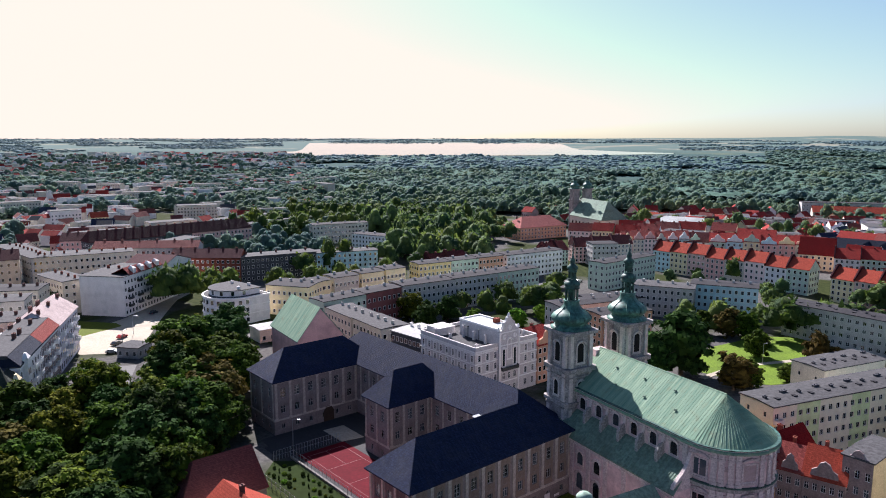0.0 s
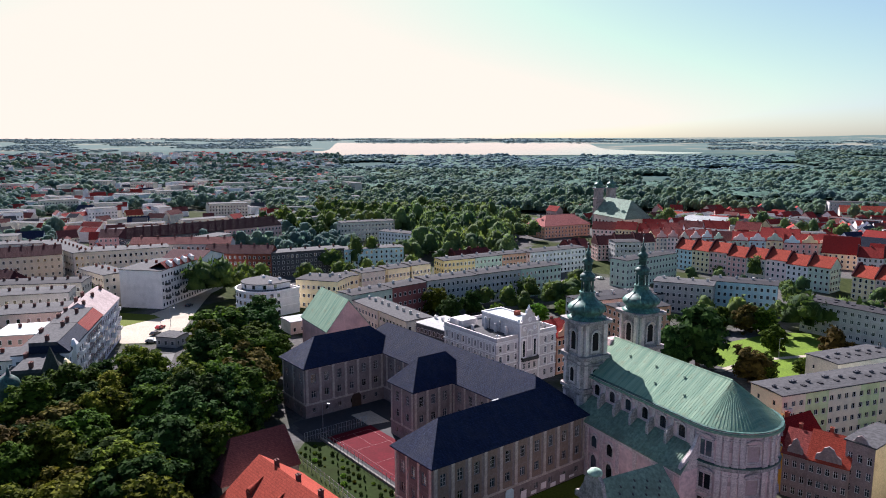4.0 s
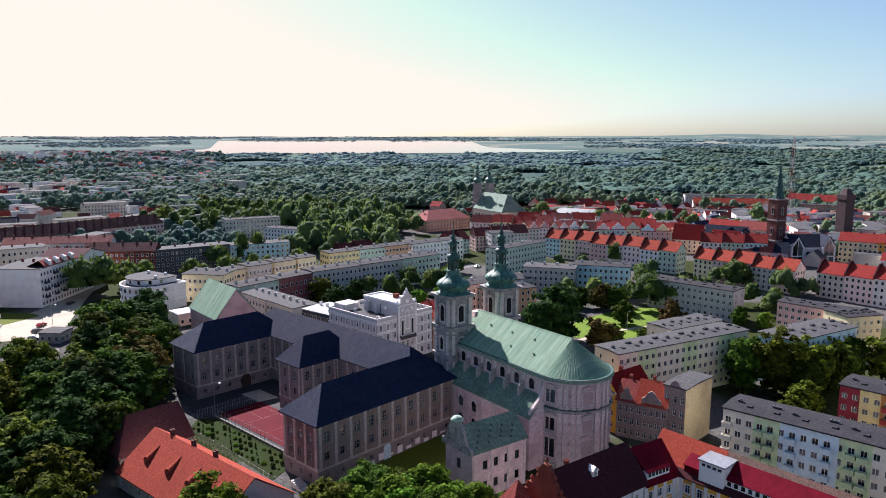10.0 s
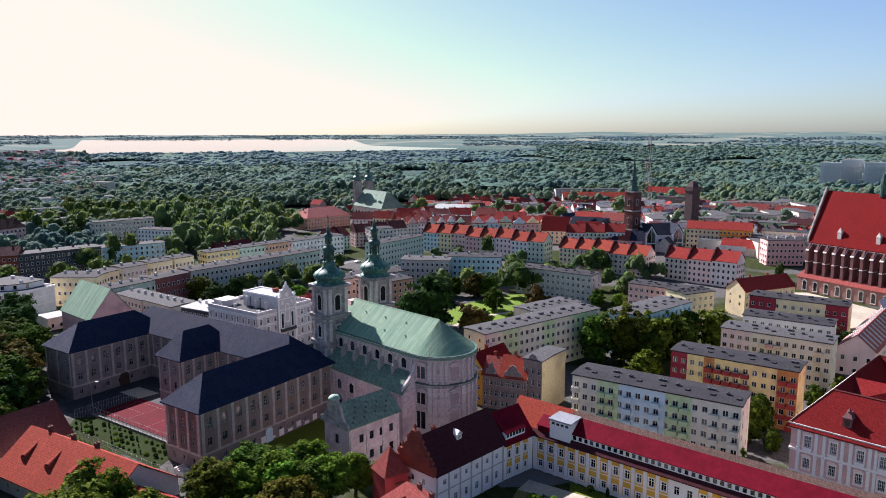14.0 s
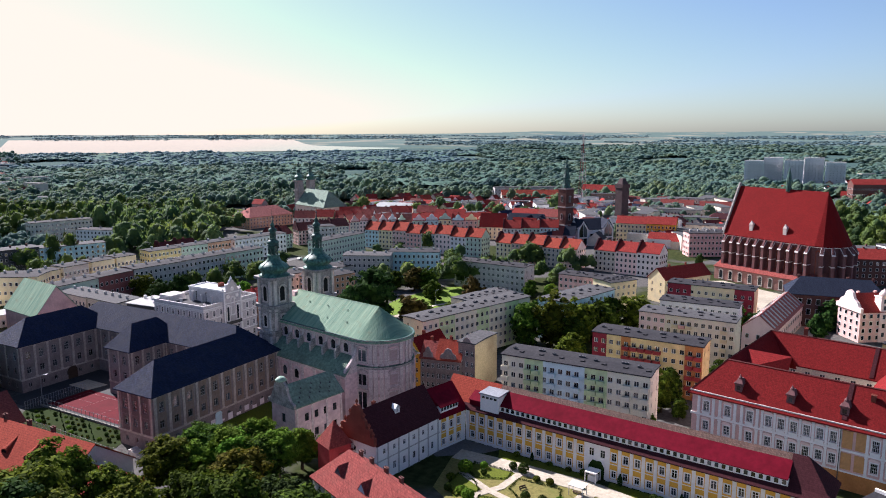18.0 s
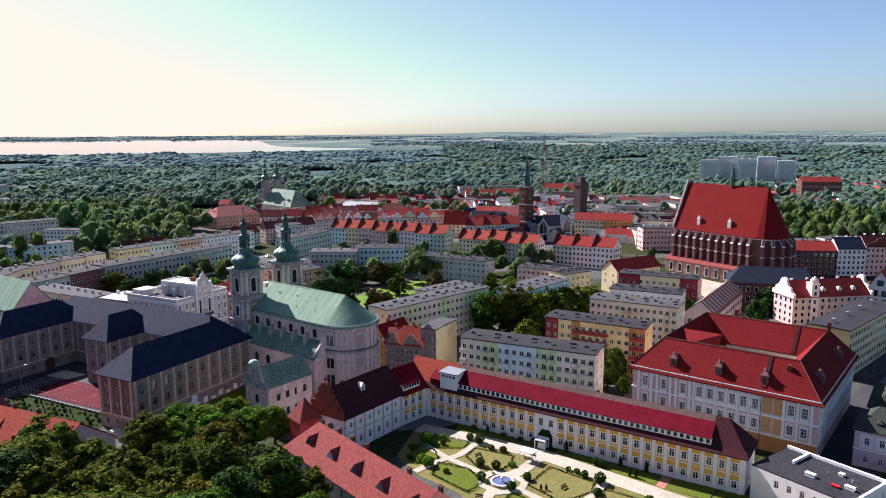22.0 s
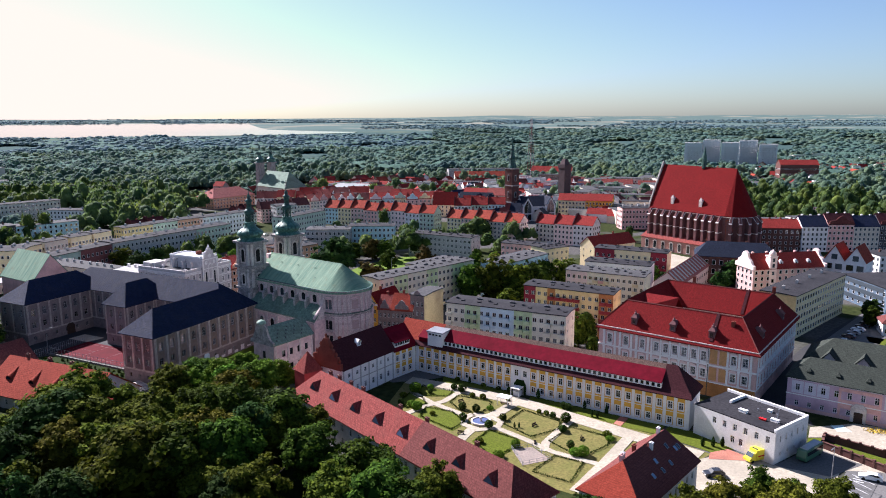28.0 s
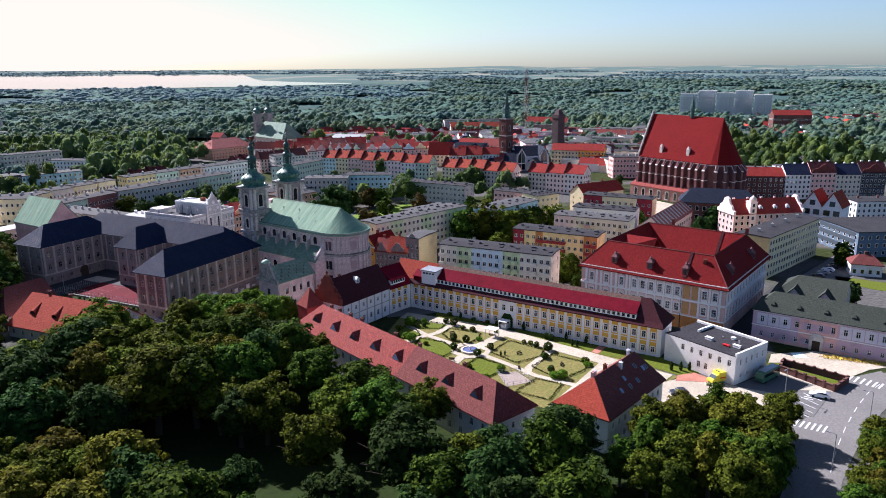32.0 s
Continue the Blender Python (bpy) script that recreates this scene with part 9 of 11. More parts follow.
scatter(46, 99, 125, 540, 1150, [0, 1, 3, 3, 4, 2, 6], 22)
scatter(34, 108, 126, 430, 560, [0, 2, 3, 4, 5, 6], 20)
scatter(46, 57, 76, 590, 760, [0, 0, 1, 5, 2], 15)
scatter(54, 47, 62, 490, 690, [0, 5, 5, 3, 2, 6, 2], 16)
scatter(34, 37, 50, 500, 690, [3, 4, 0, 5, 2], 20)
scatter(20, 30, 42, 760, 1100, [0, 1, 5], 26)
scatter(12, 80, 97, 520, 700, [0, 5, 3], 26)


def houses_stuff(label, zones, seed, flat=0.3):
    """Hundreds of small far houses, too many to count, as one body."""
    rng = np.random.default_rng(seed)
    V, F, M = [], [], []
    for b0, b1, r0, r1, n in zones:
        for k in range(n):
            r = math.sqrt(rng.uniform(r0 * r0, r1 * r1))
            t = radians(rng.uniform(b0, b1))
            x, y, z = r * math.cos(t), r * math.sin(t), land_z(r)
            L, W, H = rng.uniform(9, 18), rng.uniform(8, 10), rng.uniform(4, 7.5)
            if rng.random() < flat:
                L, H, rise = L * 1.8, H * 1.5, 0.2
            else:
                rise = rng.uniform(3, 4.5)
            a = radians(float(rng.choice([-50, 40, -10, 20, 70])))
            c, s = math.cos(a), math.sin(a)
            o = len(V)
            for px, py, pz in ((0, 0, -1), (L, 0, -1), (L, W, -1), (0, W, -1), (0, 0, H), (L, 0, H), (L, W, H), (0, W, H), (0, W / 2, H + rise), (L, W / 2, H + rise)):
                V.append((x + c * px - s * py, y + s * px + c * py, z + pz))
            rm = 2 if rise < 1 else int(rng.choice([1, 1, 3, 2]))
            wm = int(rng.choice([0, 4]))
            for q, mt in (((0, 1, 5, 4), wm), ((2, 3, 7, 6), wm), ((1, 2, 6, 9, 5), wm), ((3, 0, 4, 8, 7), wm), ((4, 5, 9, 8), rm), ((6, 7, 8, 9), rm)):
                F.append(tuple(o + i for i in q))
                M.append(mt)
    me = bpy.data.meshes.new("far_houses")
    me.from_pydata(V, [], F)
    for mt in ("plaster_white", "tile_red", "bitumen_light", "tile_brown", "plaster_beige"):
        me.materials.append(MATS[mt])
    me.polygons.foreach_set("material_index", np.array(M, dtype=np.int32))
    me.update()
    tagged(new("far_houses", me), label, "houses", kind="stuff")


houses_stuff("suburb of small pale houses among trees", [(100, 127, 560, 1250, 420), (101, 130, 1250, 2100, 620)], 51, 0.35)
houses_stuff("crowded red and grey roofs of the old town", [(51, 74, 500, 660, 150), (42, 54, 430, 560, 70)], 53, 0.25)
houses_stuff("red-roofed houses at the edge of the town", [(30, 60, 560, 800, 90), (24, 40, 800, 1300, 60)], 52, 0.2)

# ---- trees ----
RNG = np.random.default_rng(7)


def quads_mesh(name, centres, normals, sizes, mat, rng, aspect=0.7):
    """Many small leaf sprays, each a bent quad, as one mesh."""
    n = len(centres)
    nr = normals / np.linalg.norm(normals, axis=1, keepdims=True)
    rnd = rng.normal(size=(n, 3))
    t = np.cross(nr, rnd)
    t /= np.linalg.norm(t, axis=1, keepdims=True) + 1e-9
    b_ = np.cross(nr, t)
    s = sizes[:, None]
    v = np.stack([centres - t * s - b_ * s * aspect, centres + t * s * 0.8 - b_ * s * aspect * 0.6, centres + t * s + b_ * s * aspect, centres - t * s * 0.7 + b_ * s * aspect * 0.9], 1)
    v[:, 2] -= nr * s * 0.35
    v = v.reshape(-1, 3).astype(np.float32)
    me = bpy.data.meshes.new(name)
    me.vertices.add(4 * n)
    me.vertices.foreach_set("co", v.ravel())
    me.loops.add(4 * n)
    me.loops.foreach_set("vertex_index", np.arange(4 * n, dtype=np.int32))
    me.polygons.add(n)
    me.polygons.foreach_set("loop_start", np.arange(0, 4 * n, 4, dtype=np.int32))
    me.polygons.foreach_set("loop_total", np.full(n, 4, dtype=np.int32))
    me.update(calc_edges=True)
    me.materials.append(MATS[mat])
    return me


def spray_mesh(name, centres, normals, sizes, mat, rng):
    """Many small leaf sprays, each one pointed triangle, as one mesh."""
    n = len(centres)
    nr = normals / np.linalg.norm(normals, axis=1, keepdims=True)
    t = np.cross(nr, rng.normal(size=(n, 3)))
    t /= np.linalg.norm(t, axis=1, keepdims=True) + 1e-9
    b_ = np.cross(nr, t)
    s = sizes[:, None]
    v = np.stack([centres - t * s * 1.1 - b_ * s * 0.7, centres + t * s * 1.1 - b_ * s * rng.uniform(0.4, 0.9, (n, 1)), centres + t * s * rng.uniform(-0.5, 0.5, (n, 1)) + b_ * s * 1.2], 1)
    me = bpy.data.meshes.new(name)
    me.vertices.add(3 * n)
    me.vertices.foreach_set("co", v.reshape(-1).astype(np.float32))
    me.loops.add(3 * n)
    me.loops.foreach_set("vertex_index", np.arange(3 * n, dtype=np.int32))
    me.polygons.add(n)
    me.polygons.foreach_set("loop_start", np.arange(0, 3 * n, 3, dtype=np.int32))
    me.polygons.foreach_set("loop_total", np.full(n, 3, dtype=np.int32))
    me.update(calc_edges=True)
    me.materials.append(MATS[mat])
    return me


def crown_mesh(name, seed, mat, height=12.0, radius=5.0, clumps=34, leaves_per=130, leaf=0.34, base=3.0):
    """A crown of leafy clumps on an uneven outline with gaps between them, and a dense dark heart; its base at z = base."""
    rng = np.random.default_rng(seed)
    mid, hh = (base + height) / 2, (height - base) / 2
    lobes = rng.normal(size=(5, 3))
    lobes /= np.linalg.norm(lobes, axis=1, keepdims=True)
    pts, nrm, siz = [], [], []
    for i in range(clumps):
        d = rng.normal(size=3)
        d /= np.linalg.norm(d)
        if d[2] < -0.85:
            d[2] *= -0.8
        reach = 0.74 + 0.28 * max(0.0, float((lobes @ d).max())) ** 3
        r = reach * rng.uniform(0.72, 1.0)
        cr = radius * rng.uniform(0.13, 0.25)
        c = np.array([d[0] * radius * r, d[1] * radius * r, mid + d[2] * hh * r])
        c[:2] *= 1.0 - 0.28 * max(0.0, (mid - c[2]) / hh)
        n = int(leaves_per * (cr / (0.19 * radius)) ** 2)
        q = rng.normal(size=(n, 3))
        q /= np.linalg.norm(q, axis=1, keepdims=True)
        q[:, 2] = np.where(q[:, 2] < -0.3, -q[:, 2] * 0.6, q[:, 2])
        rr = cr * (0.35 + 0.8 * rng.random((n, 1)))
        pts.append(c + q * rr * np.array([1.0, 1.0, 0.95]))
        nrm.append(q * 0.8 + d * 0.5 + rng.normal(size=(n, 3)) * 0.45 + np.array([0, 0, 0.15]))
        siz.append(leaf * rng.uniform(0.55, 1.4, n))
    n = 260
    q = rng.normal(size=(n, 3))
    q /= np.linalg.norm(q, axis=1, keepdims=True)
    pts.append(np.array([0, 0, mid]) + q * np.array([radius, radius, hh]) * 0.6 * rng.uniform(0.7, 1.05, (n, 1)))
    nrm.append(q)
    siz.append(np.full(n, radius * 0.17))
    return spray_mesh(name, np.concatenate(pts), np.concatenate(nrm), np.concatenate(siz), mat, rng)


def trunk_mesh(seed, height=7.0, r=0.32):
    rng = np.random.default_rng(seed)
    bm = bmesh.new()

    def limb(a, b_, r0, r1, n=6):
        a, b_ = Vector(a), Vector(b_)
        d = (b_ - a).normalized()
        s = d.orthogonal().normalized()
        t = d.cross(s)
        A = [bm.verts.new(a + (s * math.cos(k) + t * math.sin(k)) * r0) for k in [2 * math.pi * i / n for i in range(n)]]
        B = [bm.verts.new(b_ + (s * math.cos(k) + t * math.sin(k)) * r1) for k in [2 * math.pi * i / n for i in range(n)]]
        for i in range(n):
            bm.faces.new((A[i], A[(i + 1) % n], B[(i + 1) % n], B[i]))
    bend = (rng.uniform(-0.3, 0.3), rng.uniform(-0.3, 0.3))
    limb((0, 0, -0.4), (bend[0], bend[1], height * 0.45), r * 1.25, r * 0.8)
    limb((bend[0], bend[1], height * 0.45), (bend[0] * 2, bend[1] * 2, height * 1.1), r * 0.8, r * 0.25)
    for i in range(6):
        a = rng.uniform(0, 6.28)
        z = height * rng.uniform(0.38, 0.8)
        ln = height * rng.uniform(0.35, 0.55)
        limb((bend[0], bend[1], z), (bend[0] + math.cos(a) * ln, bend[1] + math.sin(a) * ln, z + ln * 0.7), r * 0.42, r * 0.1, 5)
    return mesh_of(bm, "trunk", "bark")


TREE_LABEL = {"leaf_green": "broad deciduous tree in full green leaf", "leaf_bright": "fresh bright green broadleaf tree", "leaf_olive": "olive-green broadleaf tree in late summer", "leaf_yellow": "broadleaf tree turning yellow-brown",
              "leaf_dark": "dense dark green broadleaf tree", "leaf_rust": "broadleaf tree with rusty brown crown"}
KINDS = {}


def tree_kind(mat, v, fine):
    key = (mat, v, fine)
    if key not in KINDS:
        if fine == 2:
            cm = crown_mesh("crown", 11 + 17 * v + len(KINDS), mat, 12.0, 4.3, 92, 78, 0.2, 1.4)
        elif fine == 1:
            cm = crown_mesh("crown", 23 + 11 * v + len(KINDS), mat, 12.0, 4.3, 80, 56, 0.26, -1.4)
        else:
            cm = crown_mesh("crown", 5 + 13 * v + len(KINDS), mat, 12.0, 4.5, 56, 34, 0.40, -1.6)
        KINDS[key] = (trunk_mesh(3 + v, 8.0), cm)
    return KINDS[key]


NTREE = [0]


def tree(x, y, mat="leaf_green", h=12.0, wide=1.0, fine=2, z=0.0, v=None):
    NTREE[0] += 1
    i = NTREE[0]
    tm, cm = tree_kind(mat, (i % 3) if v is None else v, fine)
    e = new("tree")
    k = h / 12.0
    e.matrix_world = pose(x, y, z, 0, 0, (i * 77) % 360) @ Matrix.Diagonal((k * wide, k * wide, k, 1))
    tagged(e, TREE_LABEL[mat], "tree", "trees")
    hang(new("trunk", tm), e)
    hang(new("crown", cm), e)
    return e


def grove(poly, n, mats, h0, h1, seed, fine=2, gap=4.5, wide=1.05):
    """Trees scattered over a polygon, no two closer than gap."""
    rng = np.random.default_rng(seed)
    xs, ys = [p[0] for p in poly], [p[1] for p in poly]
    got = []
    tries = 0
    while len(got) < n and tries < 6000:
        tries += 1
        x, y = rng.uniform(min(xs), max(xs)), rng.uniform(min(ys), max(ys))
        ins = False
        for (xa, ya), (xb, yb) in zip(poly, poly[1:] + poly[:1]):
            if (ya > y) != (yb > y) and x < (xb - xa) * (y - ya) / (yb - ya) + xa:
                ins = not ins
        if ins and all((x - a) ** 2 + (y - c) ** 2 > gap * gap for a, c in got):
            got.append((x, y))
            tree(x, y, mats[int(rng.integers(len(mats)))], rng.uniform(h0, h1), wide * rng.uniform(0.9, 1.15), fine)


MIXED = ["leaf_green", "leaf_olive", "leaf_yellow", "leaf_olive", "leaf_dark", "leaf_yellow", "leaf_olive"]
# park below the old range
grove([(-66, -40), (-8, 18), (20, 50), (22, 72), (10, 88), (-8, 96), (-30, 84), (-70, 40)], 60, MIXED, 12, 20, 3, gap=6.2, wide=1.2)
grove([(0, 96), (20, 84), (21, 98), (14, 104), (4, 106)], 8, ["leaf_bright", "leaf_bright", "leaf_green"], 10, 13, 4, wide=1.2)
grove([(-8, 18), (-66, -40), (-30, -62), (30, -40), (62, -14), (54, 2), (40, 22), (28, 38)], 50, ["leaf_green", "leaf_dark", "leaf_olive", "leaf_dark", "leaf_green"], 11, 17, 5, gap=6.2, wide=1.2)
grove([(56, -22), (78, -31), (92, -21), (103, -11), (99, -3), (88, -2), (74, -6), (64, -8)], 22, ["leaf_olive", "leaf_yellow", "leaf_green"], 9, 14, 6, gap=5.0)
grove([(86, -40), (99, -31), (112, -24.5), (121, -20.5), (123, -25), (98, -42)], 16, ["leaf_olive", "leaf_green", "leaf_yellow"], 6, 9, 7, gap=3.6)
# trees left of the college
grove([(-108, 122), (-62, 132), (-58, 186), (-66, 222), (-80, 250), (-88, 246), (-84, 216), (-78, 196), (-82, 180), (-97, 176)], 34, ["leaf_green", "leaf_dark", "leaf_olive", "leaf_rust", "leaf_green", "leaf_dark"], 12, 20, 8, 1, 7.4, 1.2)
grove([(-74, 60), (-50, 92), (-54, 132), (-84, 130), (-78, 90)], 18, ["leaf_green", "leaf_dark", "leaf_olive", "leaf_yellow"], 12, 18, 9, 1, 6.8, 1.2)
for x, y, mt, h in ((20, 41, "leaf_green", 15), (20, 23, "leaf_olive", 14), (4, 46, "leaf_yellow", 15), (10, 62, "leaf_green", 14), (24, 56, "leaf_olive", 12), (27, 30, "leaf_green", 14), (7, 29, "leaf_olive", 15), (14, 52, "leaf_olive", 15), (30, 14, "leaf_green", 13), (17, 70, "leaf_green", 12), (-6, 62, "leaf_olive", 16), (2, 76, "leaf_green", 13), (12, 12, "leaf_olive", 14)):
    tree(x, y, mt, h, 1.2)
grove([(-102, 122), (-84, 118), (-82, 165), (-92, 178), (-99, 174)], 8, ["leaf_green", "leaf_olive", "leaf_yellow", "leaf_dark"], 11, 16, 14, 1, 6.4, 1.2)
for x, y, mt, h, w in ((-86.6, 151.0, "leaf_yellow", 15, 1.15), (-90, 143, "leaf_yellow", 12, 1.1), (-87, 173, "leaf_olive", 19, 1.0), (-80, 166, "leaf_dark", 16, 1.1), (-69, 157, "leaf_dark", 19, 1.05), (-93, 181, "leaf_green", 17, 1.1), (-99, 177, "leaf_dark", 15, 1.0), (-86, 180, "leaf_olive", 16, 1.0), (-76, 190, "leaf_dark", 19, 1.1), (-70, 200, "leaf_green", 18, 1.1)):
    tree(x, y, mt, h, w, fine=1)
grove([(-62, 128), (-51, 128), (-52, 165), (-60, 205), (-66, 195)], 12, ["leaf_green", "leaf_dark", "leaf_green"], 12, 17, 15, 1, 5.0, 1.15)
for x, y, h in ((9.6, 90, 12), (16, 99, 12), (19.5, 91, 12), (25, 95, 10), (2, 91, 12), (30.5, 93, 8), (12, 95, 11)):
    tree(x, y, "leaf_bright", h, 1.25)

# ---- woods ----
CLEARINGS = ((676, 505, 42), (652, 485, 34), (752, 730, 26), (775, 706, 26), (798, 682, 26), (822, 658, 26), (720, 470, 26))


def leafy_unit(lobes, sprays, seed):
    """One crown at unit size: several uneven leafy lobes that overlap. Corners and triangles."""
    rng = np.random.default_rng(seed)
    seg = 6
    rings = (-0.35, 0.25, 0.85)
    V, F, hubs = [], [], []
    for i in range(lobes):
        a = 2 * math.pi * (i + rng.uniform(-0.3, 0.3)) / max(1, lobes - 1)
        if i == 0:
            c, r = np.array([0.0, 0.0, 0.35]), 0.62
        else:
            up = rng.uniform(-0.35, 0.35)
            out = rng.uniform(0.42, 0.62) * (1.0 - 0.3 * abs(up))
            c, r = np.array([math.cos(a) * out, math.sin(a) * out, up]), rng.uniform(0.34, 0.52)
        hubs.append((c, r))
        o = len(V)
        for k, e in enumerate(rings):
            for j in range(seg):
                t = 2 * math.pi * (j + 0.5 * k) / seg + a
                q = r * rng.uniform(0.84, 1.16)
                V.append(c + q * np.array([math.cos(e) * math.cos(t), math.cos(e) * math.sin(t), math.sin(e)]))
        V.append(c + np.array([0, 0, r * rng.uniform(0.9, 1.1)]))
        for k in range(len(rings) - 1):
            for j in range(seg):
                p, q = o + k * seg + j, o + k * seg + (j + 1) % seg
                F += [(p, q, p + seg), (q, q + seg, p + seg)]
        n = o + (len(rings) - 1) * seg
        F += [(n + j, n + (j + 1) % seg, o + len(rings) * seg) for j in range(seg)]
    for i in range(sprays):
        c, r = hubs[int(rng.integers(len(hubs)))]
        d = rng.normal(size=3)
        d /= np.linalg.norm(d)
        d[2] = abs(d[2]) if d[2] < -0.3 else d[2]
        p = c + d * r * rng.uniform(0.92, 1.2)
        o = len(V)
        for k in range(3):
            V.append(p + rng.normal(size=3) * 0.11)
        F.append((o, o + 1, o + 2))
    return np.array(V), np.array(F)


def crown_field(name, label, category, spots, lobes, sprays, seed, mat):
    """Joined crowns at spots (x, y, z, radius, height), too many to tell apart, as one body of leaf masses."""
    rng = np.random.default_rng(seed)
    kinds = [leafy_unit(lobes, sprays, seed * 7 + i) for i in range(6)]
    spots = np.array(spots)
    pick = rng.integers(0, 6, len(spots))
    V, F, o = [], [], 0
    for i, (v, f) in enumerate(kinds):
        p = spots[pick == i]
        if not len(p):
            continue
        a = rng.uniform(0, 6.28, len(p))
        c, s = np.cos(a)[:, None], np.sin(a)[:, None]
        x = (v[None, :, 0] * c - v[None, :, 1] * s) * p[:, 3:4] + p[:, 0:1]
        y = (v[None, :, 0] * s + v[None, :, 1] * c) * p[:, 3:4] + p[:, 1:2]
        z = v[None, :, 2] * p[:, 4:5] + p[:, 2:3]
        V.append(np.stack([x, y, z], 2).reshape(-1, 3))
        F.append((f[None] + (np.arange(len(p)) * len(v))[:, None, None]).reshape(-1, 3) + o)
        o += len(p) * len(v)
    V, F = np.concatenate(V), np.concatenate(F)
    n = len(F)
    me = bpy.data.meshes.new(name)
    me.vertices.add(len(V))
    me.vertices.foreach_set("co", V.ravel().astype(np.float32))
    me.loops.add(3 * n)
    me.loops.foreach_set("vertex_index", F.ravel().astype(np.int32))
    me.polygons.add(n)
    me.polygons.foreach_set("loop_start", np.arange(0, 3 * n, 3, dtype=np.int32))
    me.polygons.foreach_set("loop_total", np.full(n, 3, dtype=np.int32))
    me.polygons.foreach_set("use_smooth", np.ones(n, dtype=bool))
    me.update(calc_edges=True)
    me.materials.append(MATS[mat])
    return tagged(new(name, me), label, category, kind="stuff")


def woods(name, label, zones, spacing, crown_r, seed, hole=0.0, hmul=1.0, lobes=4, mat="crown_far", grain=150.0, sprays=0):
    """Far woodland. zones: (bearing0, bearing1, r0, r1); hole: how much of it stays open."""
    rng = np.random.default_rng(seed)
    spots = []
    for b0, b1, r0, r1 in zones:
        rr = r0
        while rr < r1:
            n = max(1, int(radians(b1 - b0) * rr / spacing))
            t = np.radians(b0 + (b1 - b0) * (np.arange(n) + rng.random(n)) / n)
            r = rr + rng.uniform(-0.5, 0.5, n) * spacing
            rr += spacing * 0.9
            for ti, ri in zip(t, r):
                x, y = ri * math.cos(ti), ri * math.sin(ti)
                if hole and noise.noise((x / grain, y / grain, seed * 1.7)) > hole:
                    continue
                if any((x - cx) ** 2 + (y - cy) ** 2 < cq * cq for cx, cy, cq in CLEARINGS):
                    continue
                stand = 1.0 + 0.55 * noise.noise((x / 60.0, y / 60.0, 3.1))
                cr = crown_r * rng.uniform(0.6, 1.25) * (0.6 + 0.4 * stand)
                h = cr * rng.uniform(0.8, 1.2) * hmul * (0.5 + 0.5 * stand)
                spots.append((x, y, land_z(ri) + h * 0.85, cr, h))
    return crown_field(name, label, "wood", spots, lobes, sprays, seed, mat)


def canopy(name, label, zones, step, height, seed, mat, hole):
    """The closed leaf floor between the crowns of far woods, rolling and broken by clearings."""
    V, F = [], []
    for b0, b1, r0, r1 in zones:
        nr = max(2, int((r1 - r0) / step))
        nb = max(2, int(radians(b1 - b0) * (r0 + r1) / 2 / step))
        o = len(V)
        keep = []
        for j in range(nr + 1):
            r = r0 + (r1 - r0) * j / nr
            for i in range(nb + 1):
                t = radians(b0 + (b1 - b0) * i / nb)
                x, y = r * math.cos(t), r * math.sin(t)
                keep.append(noise.noise((x / 150.0, y / 150.0, seed * 1.7)) <= hole and not any((x - cx) ** 2 + (y - cy) ** 2 < cq * cq for cx, cy, cq in CLEARINGS))
                V.append((x, y, land_z(r) + height * (0.62 + 0.55 * noise.noise((x / 17.0, y / 17.0, seed)) + 0.2 * noise.noise((x / 7.0, y / 7.0, seed)))))
        for j in range(nr):
            for i in range(nb):
                a = j * (nb + 1) + i
                q = (a, a + nb + 1, a + nb + 2, a + 1)
                if all(keep[k] for k in q):
                    F.append(tuple(o + k for k in q))
    me = bpy.data.meshes.new(name)
    me.from_pydata(V, [], F)
    me.polygons.foreach_set("use_smooth", [True] * len(F))
    me.materials.append(MATS[mat])
    me.update()
    return tagged(new(name, me), label, "wood", kind="stuff")


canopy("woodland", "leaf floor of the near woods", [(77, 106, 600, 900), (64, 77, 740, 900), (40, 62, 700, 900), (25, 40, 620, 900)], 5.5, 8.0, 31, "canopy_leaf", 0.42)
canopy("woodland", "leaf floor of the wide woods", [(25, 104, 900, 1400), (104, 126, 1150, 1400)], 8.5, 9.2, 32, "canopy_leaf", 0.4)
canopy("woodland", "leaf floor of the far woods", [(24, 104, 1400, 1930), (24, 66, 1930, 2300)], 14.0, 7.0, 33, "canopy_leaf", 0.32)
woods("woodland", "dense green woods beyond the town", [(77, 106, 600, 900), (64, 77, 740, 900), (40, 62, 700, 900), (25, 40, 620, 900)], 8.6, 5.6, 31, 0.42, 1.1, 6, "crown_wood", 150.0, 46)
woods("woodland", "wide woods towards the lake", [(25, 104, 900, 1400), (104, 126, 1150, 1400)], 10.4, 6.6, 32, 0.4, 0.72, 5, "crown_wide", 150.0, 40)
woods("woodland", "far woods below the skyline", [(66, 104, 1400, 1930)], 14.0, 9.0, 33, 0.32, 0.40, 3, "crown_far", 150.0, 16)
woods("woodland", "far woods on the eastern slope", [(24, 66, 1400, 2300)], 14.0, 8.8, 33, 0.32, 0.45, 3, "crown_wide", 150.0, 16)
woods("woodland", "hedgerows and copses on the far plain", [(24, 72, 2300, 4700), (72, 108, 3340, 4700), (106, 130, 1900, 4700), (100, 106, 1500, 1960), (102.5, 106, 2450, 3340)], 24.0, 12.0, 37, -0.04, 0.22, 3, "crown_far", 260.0)
